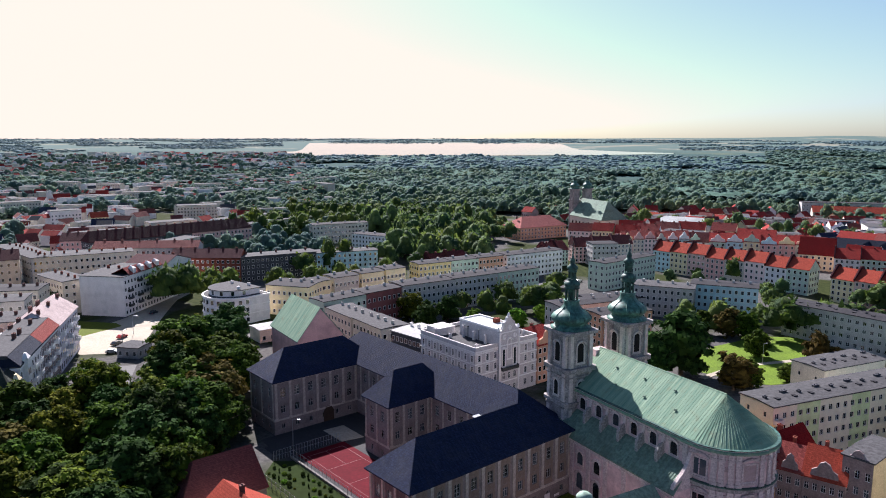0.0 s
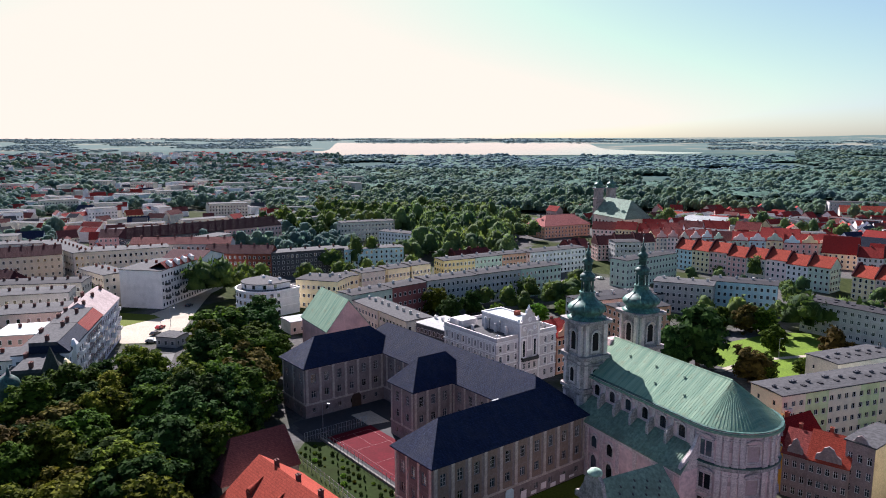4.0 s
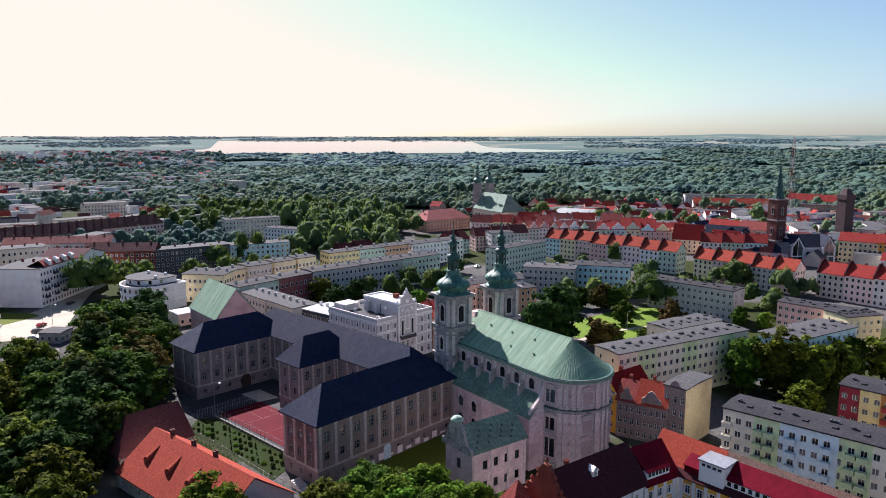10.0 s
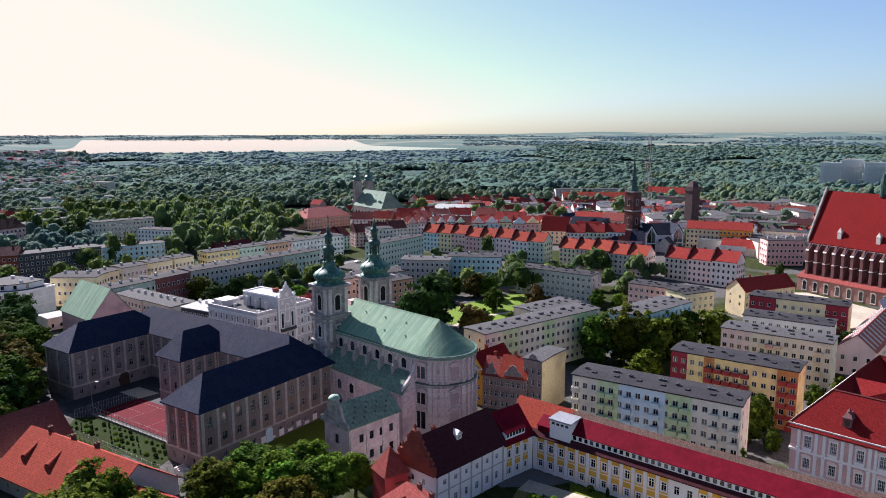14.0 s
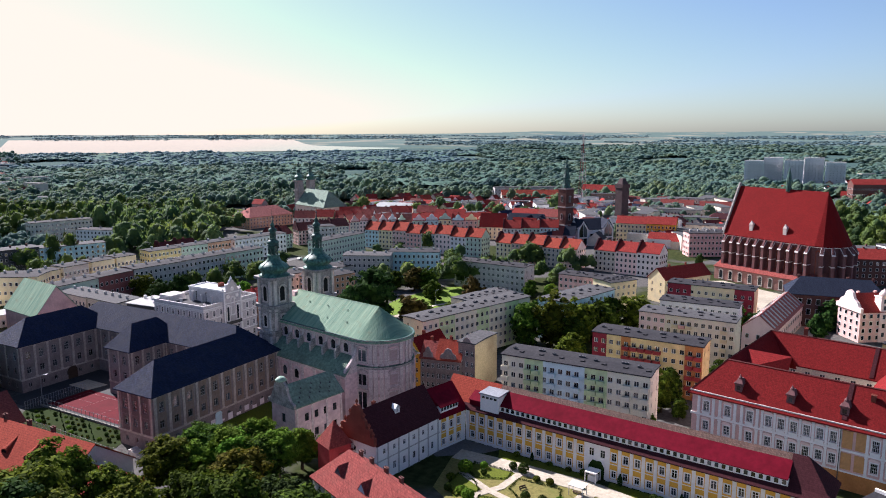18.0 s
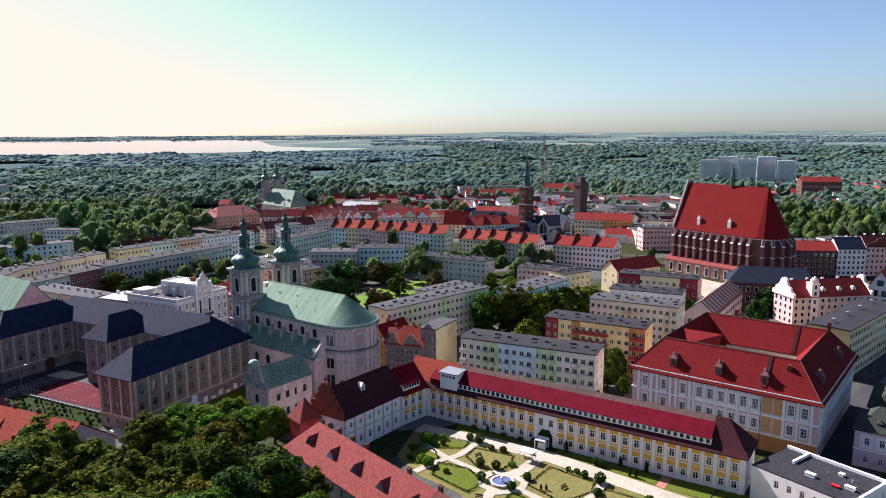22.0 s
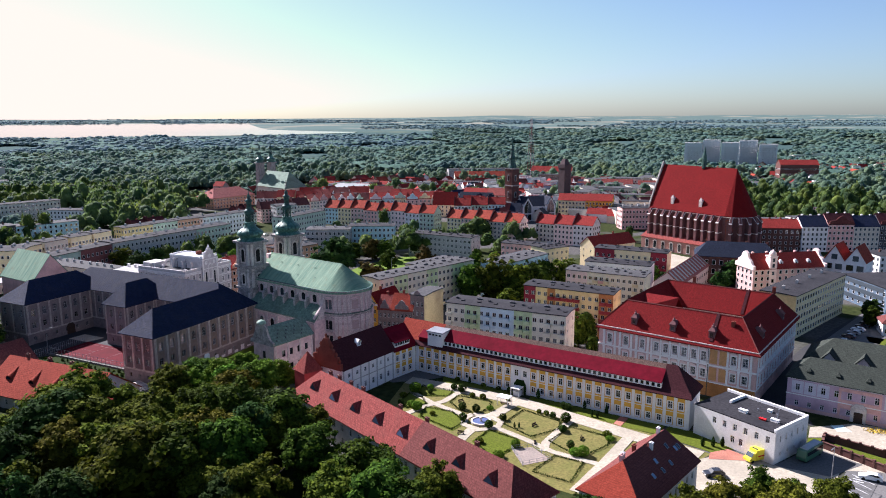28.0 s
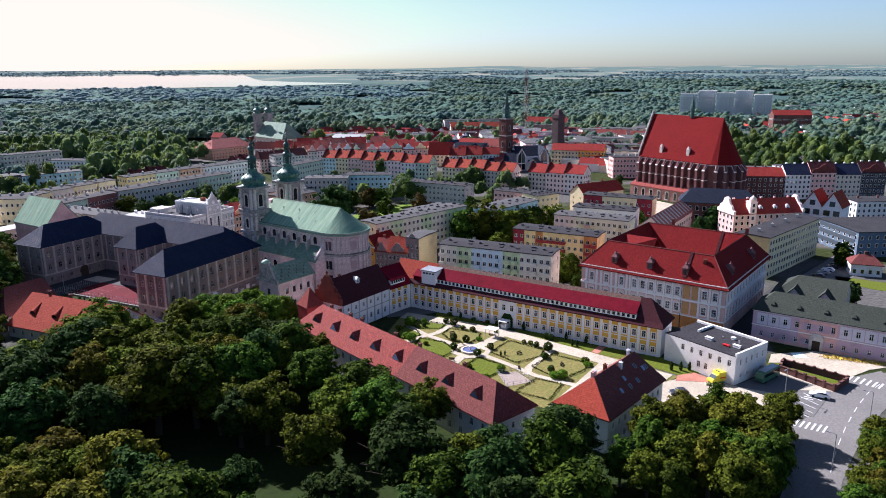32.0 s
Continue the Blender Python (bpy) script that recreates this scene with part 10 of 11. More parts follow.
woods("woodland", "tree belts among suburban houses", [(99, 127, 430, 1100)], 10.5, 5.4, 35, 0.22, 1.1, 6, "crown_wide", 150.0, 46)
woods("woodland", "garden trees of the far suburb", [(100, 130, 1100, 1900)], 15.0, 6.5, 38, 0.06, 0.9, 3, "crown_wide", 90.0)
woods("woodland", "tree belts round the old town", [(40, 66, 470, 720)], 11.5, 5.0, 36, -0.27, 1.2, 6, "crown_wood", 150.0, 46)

# ---- town trees ----
FAR_TREES = []
D_, G_, O_, B_, Y_, R_ = "leaf_dark", "leaf_green", "leaf_olive", "leaf_bright", "leaf_yellow", "leaf_rust"
for x, y, mt, h, w in (
        # park behind the church
        (75, 218, D_, 23, 1.2), (66, 214, D_, 17, 1.1), (106, 260, R_, 12, 1.2), (107, 236, G_, 11, 1.2), (112, 258, G_, 12, 1.1), (125, 257, D_, 16, 1.3), (136, 258, R_, 12, 1.2), (148, 254, D_, 14, 1.5), (119, 220, R_, 14, 1.1), (86, 204, R_, 12, 1.5), (92, 206, G_, 9, 1.3), (105, 211, G_, 6, 1.5), (143, 262, D_, 13, 1.2), (131, 262, G_, 11, 1.2), (98, 266, G_, 10, 1.2), (91, 258, D_, 10, 1.1),
        # by the flats
        (-54, 391, D_, 18, 0.8), (-62, 386, G_, 18, 0.75), (-57, 383, B_, 7, 1.4), (-46, 398, G_, 12, 1.8), (-74, 375, D_, 13, 1.4), (-13, 284, O_, 13, 1.2), (8, 298, G_, 9, 1.5), (28, 310, D_, 11, 1.6), (39, 297, B_, 12, 1.5), (47, 304, B_, 12, 1.5), (56, 349, G_, 8, 1.8), (-120, 307, O_, 18, 1.3), (-112, 312, G_, 18, 1.3), (145, 376, B_, 7, 2.6), (138, 379, B_, 7, 2.6), (149, 361, D_, 13, 1.1), (161, 361, D_, 11, 1.4), (151, 328, B_, 7, 1.9), (206, 337, G_, 10, 1.9), (4, 286, B_, 5, 2.2), (27, 288, B_, 5, 2.2),
        # between the blocks
        (113, 159, G_, 18, 1.0), (121, 155, O_, 20, 1.05), (131, 155, O_, 18, 1.05), (120, 140, O_, 10, 1.6), (146, 160, G_, 15, 1.1), (160, 163, O_, 15, 1.15), (153, 168, G_, 14, 1.1), (138, 158, G_, 16, 1.0), (126, 149, G_, 14, 1.0), (172, 241, G_, 10, 1.5), (186, 296, D_, 13, 1.7), (202, 295, G_, 11, 1.8), (194, 302, D_, 12, 1.4), (138, 112, O_, 8, 1.4), (207, 173, D_, 7, 1.6), (230, 257, G_, 6, 2.2), (108, 130, O_, 9, 1.3), (112, 92, G_, 9, 1.0), (117, 96, O_, 8, 1.0), (121, 88, G_, 7, 1.0), (109, 85, B_, 6, 1.0),
        (170, 128, D_, 9, 1.0), (176, 133, O_, 9, 1.0), (181, 138, D_, 9, 1.0), (188, 150, D_, 9, 1.0), (172, 140, G_, 9, 1.0), (150, 106, G_, 8, 1.0), (160, 108, O_, 8, 1.0),
        # by the school and hotel
        (236, 143, G_, 14, 1.1), (231, 139, D_, 13, 1.1), (240, 150, G_, 12, 1.2), (213, 128, D_, 11, 1.0), (470, 316, B_, 14, 1.9), (514, 296, B_, 14, 1.8), (456, 330, G_, 12, 1.5), (262, 250, D_, 9, 0.6), (266, 253, D_, 9, 0.6), (188, 38, D_, 9, 1.1), (236, 78, D_, 9, 1.2), (228, 72, G_, 8, 1.1),
        (120, 94, O_, 12, 0.9), (125, 97, G_, 11, 1.0), (128, 101, O_, 9, 1.0), (118, 100, B_, 8, 1.0), (184, 147, D_, 13, 0.9), (192, 146, G_, 12, 1.0), (197, 152, O_, 12, 1.0), (168, 129, O_, 9, 1.0), (196, 140, D_, 11, 1.0),
        # middle distance
        (118, 300, B_, 9, 1.3), (126, 304, G_, 9, 1.1), (134, 309, B_, 9, 1.2), (140, 300, G_, 10, 1.1), (164, 262, G_, 10, 1.2), (172, 258, G_, 10, 1.2), (180, 254, D_, 9, 1.2), (120, 312, D_, 10, 1.1), (150, 228, G_, 9, 1.1), (157, 222, B_, 8, 1.1),
        (2, 282, D_, 12, 1.1), (18, 290, D_, 11, 1.1), (24, 286, B_, 10, 1.1), (36, 300, D_, 11, 1.2), (44, 296, O_, 12, 1.4), (52, 292, B_, 9, 1.4), (40, 282, B_, 8, 1.4), (30, 276, B_, 8, 1.3), (-6, 268, D_, 13, 1.1), (48, 280, G_, 10, 1.2), (12, 276, B_, 8, 1.2),
        (-108, 330, G_, 13, 1.3), (-102, 338, D_, 12, 1.2), (-72, 330, D_, 11, 1.2), (-58, 338, D_, 12, 1.0), (-50, 346, D_, 13, 1.0), (-44, 352, G_, 11, 1.0), (-36, 338, G_, 9, 1.0), (-22, 352, O_, 10, 1.2), (-64, 346, G_, 12, 1.1), (-80, 340, D_, 12, 1.2), (-30, 366, D_, 12, 1.1), (-14, 380, D_, 13, 1.2), (0, 392, G_, 12, 1.2), (-120, 320, G_, 12, 1.2), (-106, 318, D_, 12, 1.2),
        (-162, 296, G_, 9, 1.0), (-168, 300, D_, 9, 1.0), (-156, 285, G_, 8, 1.0)):
    if x * x + y * y < 285 ** 2:
        tree(x, y, mt, h, w, fine=1 if (x * x + y * y) < 200 ** 2 else 0)
    else:
        FAR_TREES.append((x, y, h * 0.52, h * w * 0.36, h * 0.52))
crown_field("town_trees", "scattered broadleaf trees between the distant houses", "trees", FAR_TREES, 8, 260, 61, "leaf_town")


def grove_stuff(label, poly, spacing, r, lobes, seed, mat):
    """Joined trees over a polygon, too far to tell apart."""
    rng = np.random.default_rng(seed)
    xs, ys = [p[0] for p in poly], [p[1] for p in poly]
    spots = []
    y = min(ys)
    while y < max(ys):
        x = min(xs)
        while x < max(xs):
            px, py = x + rng.uniform(-0.4, 0.4) * spacing, y + rng.uniform(-0.4, 0.4) * spacing
            x += spacing
            ins = False
            for (xa, ya), (xb, yb) in zip(poly, poly[1:] + poly[:1]):
                if (ya > py) != (yb > py) and px < (xb - xa) * (py - ya) / (yb - ya) + xa:
                    ins = not ins
            if not ins or rng.random() < 0.12:
                continue
            cr = r * rng.uniform(0.75, 1.35)
            h = cr * rng.uniform(1.0, 1.7)
            spots.append((px, py, h * 0.85, cr, h))
        y += spacing * 0.9
    crown_field("grove", label, "grove", spots, lobes, 150, seed, mat)


grove_stuff("dense green grove behind the flats", [(-40, 400), (30, 400), (24, 480), (34, 520), (20, 600), (-20, 610), (-90, 560), (-60, 520), (-20, 520)], 10, 5.8, 7, 41, "leaf_mid")
grove_stuff("dark green grove beyond the flats", [(-120, 500), (-20, 560), (0, 640), (-130, 640), (-160, 540)], 10, 5.8, 7, 42, "leaf_town")
grove_stuff("green grove beyond the cathedral", [(330, 250), (450, 210), (560, 320), (480, 440), (360, 330)], 11, 5.4, 7, 43, "leaf_town")
grove_stuff("tree belt behind the market", [(110, 590), (300, 460), (330, 520), (150, 640)], 21, 5.0, 7, 44, "leaf_mid")
grove_stuff("trees along the old town edge", [(-20, 440), (20, 440), (28, 452), (22, 470), (30, 500)], 11, 5.0, 7, 45, "leaf_mid")

grove_stuff("green garden trees beside the pink palace", [(26, 500), (46, 498), (54, 512), (40, 540), (60, 590), (30, 600), (22, 540)], 10.5, 4.6, 7, 51, "leaf_mid")
grove_stuff("low green trees before the pastel row", [(98, 382), (110, 374), (166, 306), (154, 308)], 8.5, 3.4, 7, 46, "leaf_mid")
grove_stuff("green trees between the flats", [(92, 266), (122, 258), (128, 284), (98, 290)], 8.0, 3.6, 7, 47, "leaf_mid")
grove_stuff("green trees behind the second pastel row", [(176, 304), (186, 310), (214, 268), (206, 264)], 8.0, 3.4, 7, 48, "leaf_mid")
grove_stuff("green trees among the market roofs", [(190, 470), (250, 500), (330, 455), (320, 430), (250, 478), (200, 452)], 19, 4.0, 7, 49, "leaf_mid")
grove_stuff("trees along the western yards", [(-148, 176), (-134, 200), (-150, 214), (-170, 196)], 9, 3.2, 7, 50, "leaf_mid")

# ---- ground surfaces ----
def gl(x, y):
    return at(x, y, (65.0, 97.0), -56.6)


def gpoly(name, pts, z, mat, label, category):
    return sheet(name, [gl(*p) for p in pts], z, mat, label, category)


LAWNS = [
    ([(9, -9.5), (18, -8.5), (19, -12), (13, -15.5), (9.5, -13)], "grass"),
    ([(9, -16), (14, -17), (17, -20), (14, -24.5), (10, -22)], "grass"),
    ([(21, -10.5), (30.5, -9.5), (32, -13), (31.5, -17.5), (27, -19), (21.5, -15.5)], "grass_dry"),
    ([(18, -21.5), (25, -20.5), (31, -24), (30.5, -29.5), (20, -27)], "grass"),
    ([(40, -10), (51, -11.5), (52, -16), (48.5, -23), (39.5, -20)], "grass_dry"),
    ([(38.5, -25), (46.5, -26), (48, -29.0), (46, -37), (38.5, -32)], "grass"),
    ([(54, -13), (64.5, -13.5), (65, -18), (62, -26.5), (53, -23)], "grass_dry"),
    ([(57, -29), (63.5, -28.5), (64.5, -38), (56, -38)], "grass_dry"),
    ([(37.5, -0.6), (62, -0.6), (62, -5.4), (50, -4.6), (38, -3.2)], "grass"),
    ([(64.2, -0.6), (73, 0.0), (73.0, -6.0), (64.2, -6.2)], "grass"),
    ([(10, -0.6), (33.0, -0.6), (33.0, -3.0), (12, -4.4)], "grass"),
]
gpoly("garden_path", [(4, -5.0), (36, -2.4), (41, -3.2), (66, -6.0), (73, -6.4), (86, -9.5), (84, -14), (70, -12), (70, -42), (63, -42), (36, -38), (30, -31), (18, -29), (8, -24), (3, -10)], 0.05, "grass_dry", "dry mown grass of the garden", "lawn")


GP = [0]


def gpath(pts, w):
    GP[0] += 1
    strip("garden_path", [gl(*p) for p in pts], w, 0.13 + 0.006 * GP[0], "paving_pale", "pale gravel garden path", "path")


gpath([(3, -8.0), (18, -6.2), (36, -5.2), (52, -7.4), (68, -9.6), (84, -11.8)], 5.0)
gpath([(36, -7), (35.5, -14), (34.5, -19)], 3.0)
gpath([(34.5, -25), (35, -31), (36, -37)], 2.4)
gpath([(52.6, -9), (52.6, -24), (54, -28)], 2.0)
gpath([(20, -7), (19.8, -16), (17.6, -20.6), (16, -28)], 1.8)
gpath([(9, -15), (18, -18.5), (26, -20.0), (31, -21.2)], 1.7)
gpath([(38, -22.6), (48, -25), (56, -27.4), (67, -27.5)], 1.7)
gpath([(67.8, -10), (67.5, -26), (66.8, -41)], 2.6)
gpath([(30.5, -19.0), (34.5, -17.8), (38.6, -19.4), (39.4, -23), (36, -26.4), (31.5, -25.4), (30, -22), (30.5, -19.0)], 1.8)
for pts, mt in LAWNS:
    cx, cy = sum(p[0] for p in pts) / len(pts), sum(p[1] for p in pts) / len(pts)
    if cy < -6:
        pts = [(cx + (p[0] - cx) * 1.13, cy + (p[1] - cy) * 1.13) for p in pts]
    gpoly("lawn", pts, 0.10, mt, "mown garden lawn, partly dried by the sun" if "dry" in mt else "mown green garden lawn", "lawn")
gpoly("terrace", [(47.5, -31), (51, -27.6), (57, -31), (53, -36.6)], 0.11, "paving_worn", "paved garden terrace", "terrace")
gpoly("path", [(62.1, -0.6), (64.1, -0.6), (64.1, -6.2), (62.1, -5.6)], 0.12, "paving_red", "red brick side path", "path")
gpoly("yard", [(0, -12), (8, -4), (10, -0.3), (-4, -0.3), (-10, -8)], 0.06, "asphalt_light", "grey paved corner yard", "yard")
sheet("forecourt", [(86, 14), (96, 20), (104, 19), (112.2, 14), (112.6, 10.6), (126.5, 12.4), (131, 13), (131, -1.5), (123, 3), (114, -2), (108, -9), (100, -6), (92, 4)], 0.05, "paving_pale", "pale concrete forecourt", "yard")
sheet("lawn", [gl(74, 0.6), gl(90, -0.4), gl(89, -6.5), gl(86, -8.8), gl(73.2, -6.2)], 0.08, "grass", "lawn beside the white annex", "lawn")
sheet("path", [(102, 18.6), (104.5, 20.8), (109.4, 20.4), (110.8, 14.6), (108.5, 14.8)], 0.09, "paving_red", "red brick apron", "path")
sheet("bus_bay", [(112.6, 10.4), (127.5, 13.6), (130, 3), (119, 2.4)], 0.07, "asphalt_light", "grey concrete bus bay", "yard")
strip("road", [(70, -44), (84, -32.5), (97, -24.2), (108, -18.4), (120, -12.6), (131, -8.4), (141, -5.6), (152, -3.5), (175, -4), (205, -11)], 8.6, 0.04, "asphalt_road", "grey asphalt road with white markings", "road")
sheet("road", [(94, -23), (103, -14.5), (108, -9.5), (115, -7.5), (128, -2), (140, 2.5), (152, 2.0), (150, -2), (141, -4), (127, -8.5), (112, -15)], 0.035, "asphalt_road", "asphalt apron beside the road", "road")
# very dark park floor: the shade under the trees is put into its colour
sheet("verge", [(-74, -62), (60, -62), (84, -37), (91, -24), (103, -14.5), (113, -8.5), (108, -9.4), (98, -6.2), (90, 2), (72, -4), (56, 6), (28, 40), (23, 72), (10, 92), (-30, 92), (-76, 60)], 0.025, "soil", "dark ground under the park trees, their shade in its colour", "soil")
strip("pavement", [(80, -33), (95.5, -19.5), (105, -13.5)], 1.6, 0.14, "asphalt_light", "grey pavement along the road", "pavement")
strip("pavement", [(92, -37), (112, -24.8), (126, -17.5), (142, -11), (160, -8)], 1.8, 0.14, "asphalt_light", "grey pavement along the road", "pavement")
sheet("car_park", [(114.5, -2.4), (115.8, -8.2), (127.5, -2.6), (130.5, -1.0), (124.5, 2.6)], 0.09, "asphalt_light", "small car park with marked bays", "car park")
sheet("pavement", [(130.8, 17.2), (136, 21), (147.5, 18.0), (163, 1.5), (150, 3.5), (139.8, 2.4), (134.5, 15.5)], 0.12, "paving_pale", "pale pavement before the office", "pavement")
sheet("lawn", [(127, 14.5), (130.5, 17.0), (133.6, 15.6), (129.4, 13.4)], 0.10, "grass", "strip of green lawn", "lawn")
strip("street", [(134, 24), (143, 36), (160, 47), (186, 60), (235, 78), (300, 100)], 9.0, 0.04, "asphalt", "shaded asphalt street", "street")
sheet("car_park", [(196, 66), (240, 84), (246, 72), (205, 54)], 0.07, "asphalt_light", "car park beside the flats", "car park")
sheet("lawn", [(211, 60), (215.7, 64.8), (222, 54.4), (230, 42), (222, 34), (213, 48)], 0.07, "grass", "green lawn behind the offices", "lawn")
sheet("square", [(192, 140), (214, 128), (244, 158), (262, 176), (258, 226), (240, 232), (222, 196)], 0.05, "paving_pale", "pale cathedral square", "square")
strip("street", [(178, 116), (196, 142), (214, 170), (222, 200)], 8.0, 0.09, "asphalt_light", "street towards the cathedral", "street")
sheet("lawn", [(80, 222), (92, 210), (99, 208), (119, 213), (132, 231), (139, 258), (119, 262), (96, 248), (84, 236)], 0.06, "grass_park", "sunny green park lawn", "lawn")
strip("path", [(80, 214), (96, 226), (118, 232), (140, 240)], 2.2, 0.12, "paving_pale", "pale park path", "path")
sheet("square", [(-140, 256), (-124.4, 238.0), (-112, 240), (-108, 252), (-115, 285), (-119, 306), (-123, 330), (-131.2, 330), (-130.4, 290)], 0.05, "paving_pale", "sunlit pale street and square", "square")
strip("street", [(-104, 226), (-98, 205), (-90, 180), (-84, 150), (-78, 120)], 8.0, 0.06, "asphalt_light", "street past the old tenements", "street")
strip("street", [(-126, 318), (-124, 345), (-128, 358)], 8.0, 0.10, "paving_pale", "sunlit street between tenements", "street")
strip("street", [(-96, 262), (-72, 262), (-52, 280), (20, 336), (70, 372)], 8.0, 0.05, "asphalt_light", "street along the flats", "street")
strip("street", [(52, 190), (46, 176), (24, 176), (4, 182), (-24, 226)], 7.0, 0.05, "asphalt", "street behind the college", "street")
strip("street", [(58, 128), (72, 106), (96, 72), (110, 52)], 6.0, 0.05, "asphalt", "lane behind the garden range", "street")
sheet("lawn", [(-150.5, 284), (-131, 280.5), (-126.5, 276), (-136, 259), (-152, 266)], 0.06, "grass", "dark green plot before the white tenement", "lawn")
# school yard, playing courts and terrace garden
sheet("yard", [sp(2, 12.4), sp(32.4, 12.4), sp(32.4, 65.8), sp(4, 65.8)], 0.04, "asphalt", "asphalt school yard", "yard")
sheet("court", [sp(6.7, 13.0), sp(19.2, 13.0), sp(19.2, 52.0), sp(6.7, 52.0)], 0.10, "court_red", "dark red playing court with white lines", "playing court")
sheet("court", [sp(2.6, 53.2), sp(18.4, 53.2), sp(18.4, 61.0), sp(2.6, 61.0)], 0.10, "asphalt", "grey-green court beside the red one", "playing court")
sheet("pavement", [sp(18.8, 52.2), sp(24.5, 51.0), sp(24.5, 60.5), sp(18.8, 61.0)], 0.12, "paving_pale", "sunlit pale paving of the yard", "pavement")
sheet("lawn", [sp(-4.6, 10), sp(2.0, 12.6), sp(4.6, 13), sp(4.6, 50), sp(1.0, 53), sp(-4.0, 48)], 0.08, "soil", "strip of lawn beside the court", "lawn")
sheet("lawn", [sp(0, -0.3), sp(43, -0.3), sp(45, -14), sp(20, -20), sp(0, -12)], 0.05, "grass", "shaded lawn below the college", "lawn")


def court_line(u0, u1, w0, w1):
    sheet("court_line", [sp(u0, w0), sp(u1, w0), sp(u1, w1), sp(u0, w1)], 0.115, "court_paint", "faded painted court line", "marking")


for q in ((8.2, 8.27, 15, 50), (17.6, 17.67, 15, 50), (8.2, 17.7, 49.93, 50.0), (8.2, 17.7, 32.4, 32.47), (8.2, 17.7, 41, 41.07), (12.9, 12.97, 41, 50), (8.2, 17.7, 24, 24.07)):
    court_line(*q)
bm = bmesh.new()
for (a, b_) in (((5.0, 13.2), (5.0, 52.6)), ((1.0, 53.0), (18.6, 53.0))):
    pa_, pb_ = sp(*a), sp(*b_)
    n = 24
    for i in range(n + 1):
        x, y = pa_[0] + (pb_[0] - pa_[0]) * i / n, pa_[1] + (pb_[1] - pa_[1]) * i / n
        box(bm, x - 0.04, x + 0.04, y - 0.04, y + 0.04, 0, 2.4)
    for z in (1.2, 2.36):
        rib(bm, (*pa_, z), (*pb_, z + 0.001), 0.03, 0.05)
tagged(new("mesh_fence", mesh_of(bm, "mesh_fence", "sheet_metal")), "thin metal fence round the red court", "fence")
kb = thing("kerb_wall", "low pale wall between court and lawn", "wall", *sp(4.7, 13), SD)
bm = bmesh.new()
box(bm, 0, 0.45, 0, 39, -0.1, 0.55)
part("wall", bm, "concrete_dim", kb)
bm = bmesh.new()
pf = [sp(-5.2, 52), sp(-5.0, 30), sp(-5.6, 10), sp(-4.6, 0.5), sp(-1.5, -1.5)]
for a, b_ in zip(pf, pf[1:]):
    n = max(2, int(math.hypot(b_[0] - a[0], b_[1] - a[1]) / 2.0))
    for i in range(n):
        x, y = a[0] + (b_[0] - a[0]) * i / n, a[1] + (b_[1] - a[1]) * i / n
        box(bm, x - 0.06, x + 0.06, y - 0.06, y + 0.06, -0.2, 1.9)
    for z in (0.8, 1.8):
        rib(bm, (*a, z), (*b_, z + 0.001), 0.04, 0.08)
tagged(new("fence", mesh_of(bm, "fence", "plaster_grey")), "pale post and rail fence along the slope", "fence")
st_ = thing("garden_stairs", "flight of pale steps beside the college", "stairs", *sp(-3.6, 0.0), SD)
for i in range(8):
    bm = bmesh.new()
    box(bm, 0, 2.2, i * 0.62, i * 0.62 + 0.55, -0.1, 0.17 * (i + 1))
    part("step", bm, "stone_pale", st_)

# orange-roofed house and its neighbour below the college
oh = building("orange_roof_house", "house with broad bright orange tile roof and eyebrow dormers", "house", -47.6, 120.5, -47.0, 36.0, 18.0, 3.6, ("ridge", 6.6, None, None), "plaster_white", "tile_orange", {"S": [(10, [1.0], 1.0, 1.4, "cross")]}, chim=[(6, 9.6, 0.7, 0.8, 1.3, "brick_dark"), (14, 9.8, 0.7, 0.8, 1.3, "brick_dark"), (22, 9.8, 0.7, 0.8, 1.3, "brick_dark")])
bm = bmesh.new()
n = 8
f0 = [bm.verts.new((1.1 * math.cos(math.pi * i / n), 0, 0.95 * math.sin(math.pi * i / n))) for i in range(n + 1)]
tip = bm.verts.new((0, 3.4, 2.6))
for i in range(n):
    bm.faces.new((f0[i], tip, f0[i + 1]))
bm.faces.new(f0)
bmesh.ops.recalc_face_normals(bm, faces=bm.faces)
eb = mesh_of(bm, "dormer", "tile_orange")
bm = bmesh.new()
v = [bm.verts.new((0.8 * math.cos(math.pi * i / n), -0.03, 0.68 * math.sin(math.pi * i / n))) for i in range(n + 1)]
bm.faces.new(v)
ebp = mesh_of(bm, "pane", "glass")
for x in (6, 14.5, 22, 30):
    ob = hang(new("dormer", eb), oh, "eyebrow dormer", pose(x, 3.4, 3.85 + 6.6 * 3.4 / 9))
    hang(new("pane", ebp), ob)
building("brown_roof_house", "low house with brown-red hipped roof", "house", -48.5, 125.0, 40.0, 17.0, 14.0, 4.6, ("ridge", 6.0, 5.0, None), "plaster_brown", "tile_brown", {"S": [(5, [1.2], 1.0, 1.5, "cross")]})
building("lean_to", "low house with red tile roof beside the orange one", "house", -24.5, 97.0, -47.0, 13.0, 12.0, 3.0, ("ridge", 4.0, None, 4.0), "plaster_white", "tile_red", {"S": [(4, [0.9], 0.9, 1.3, "cross")]})

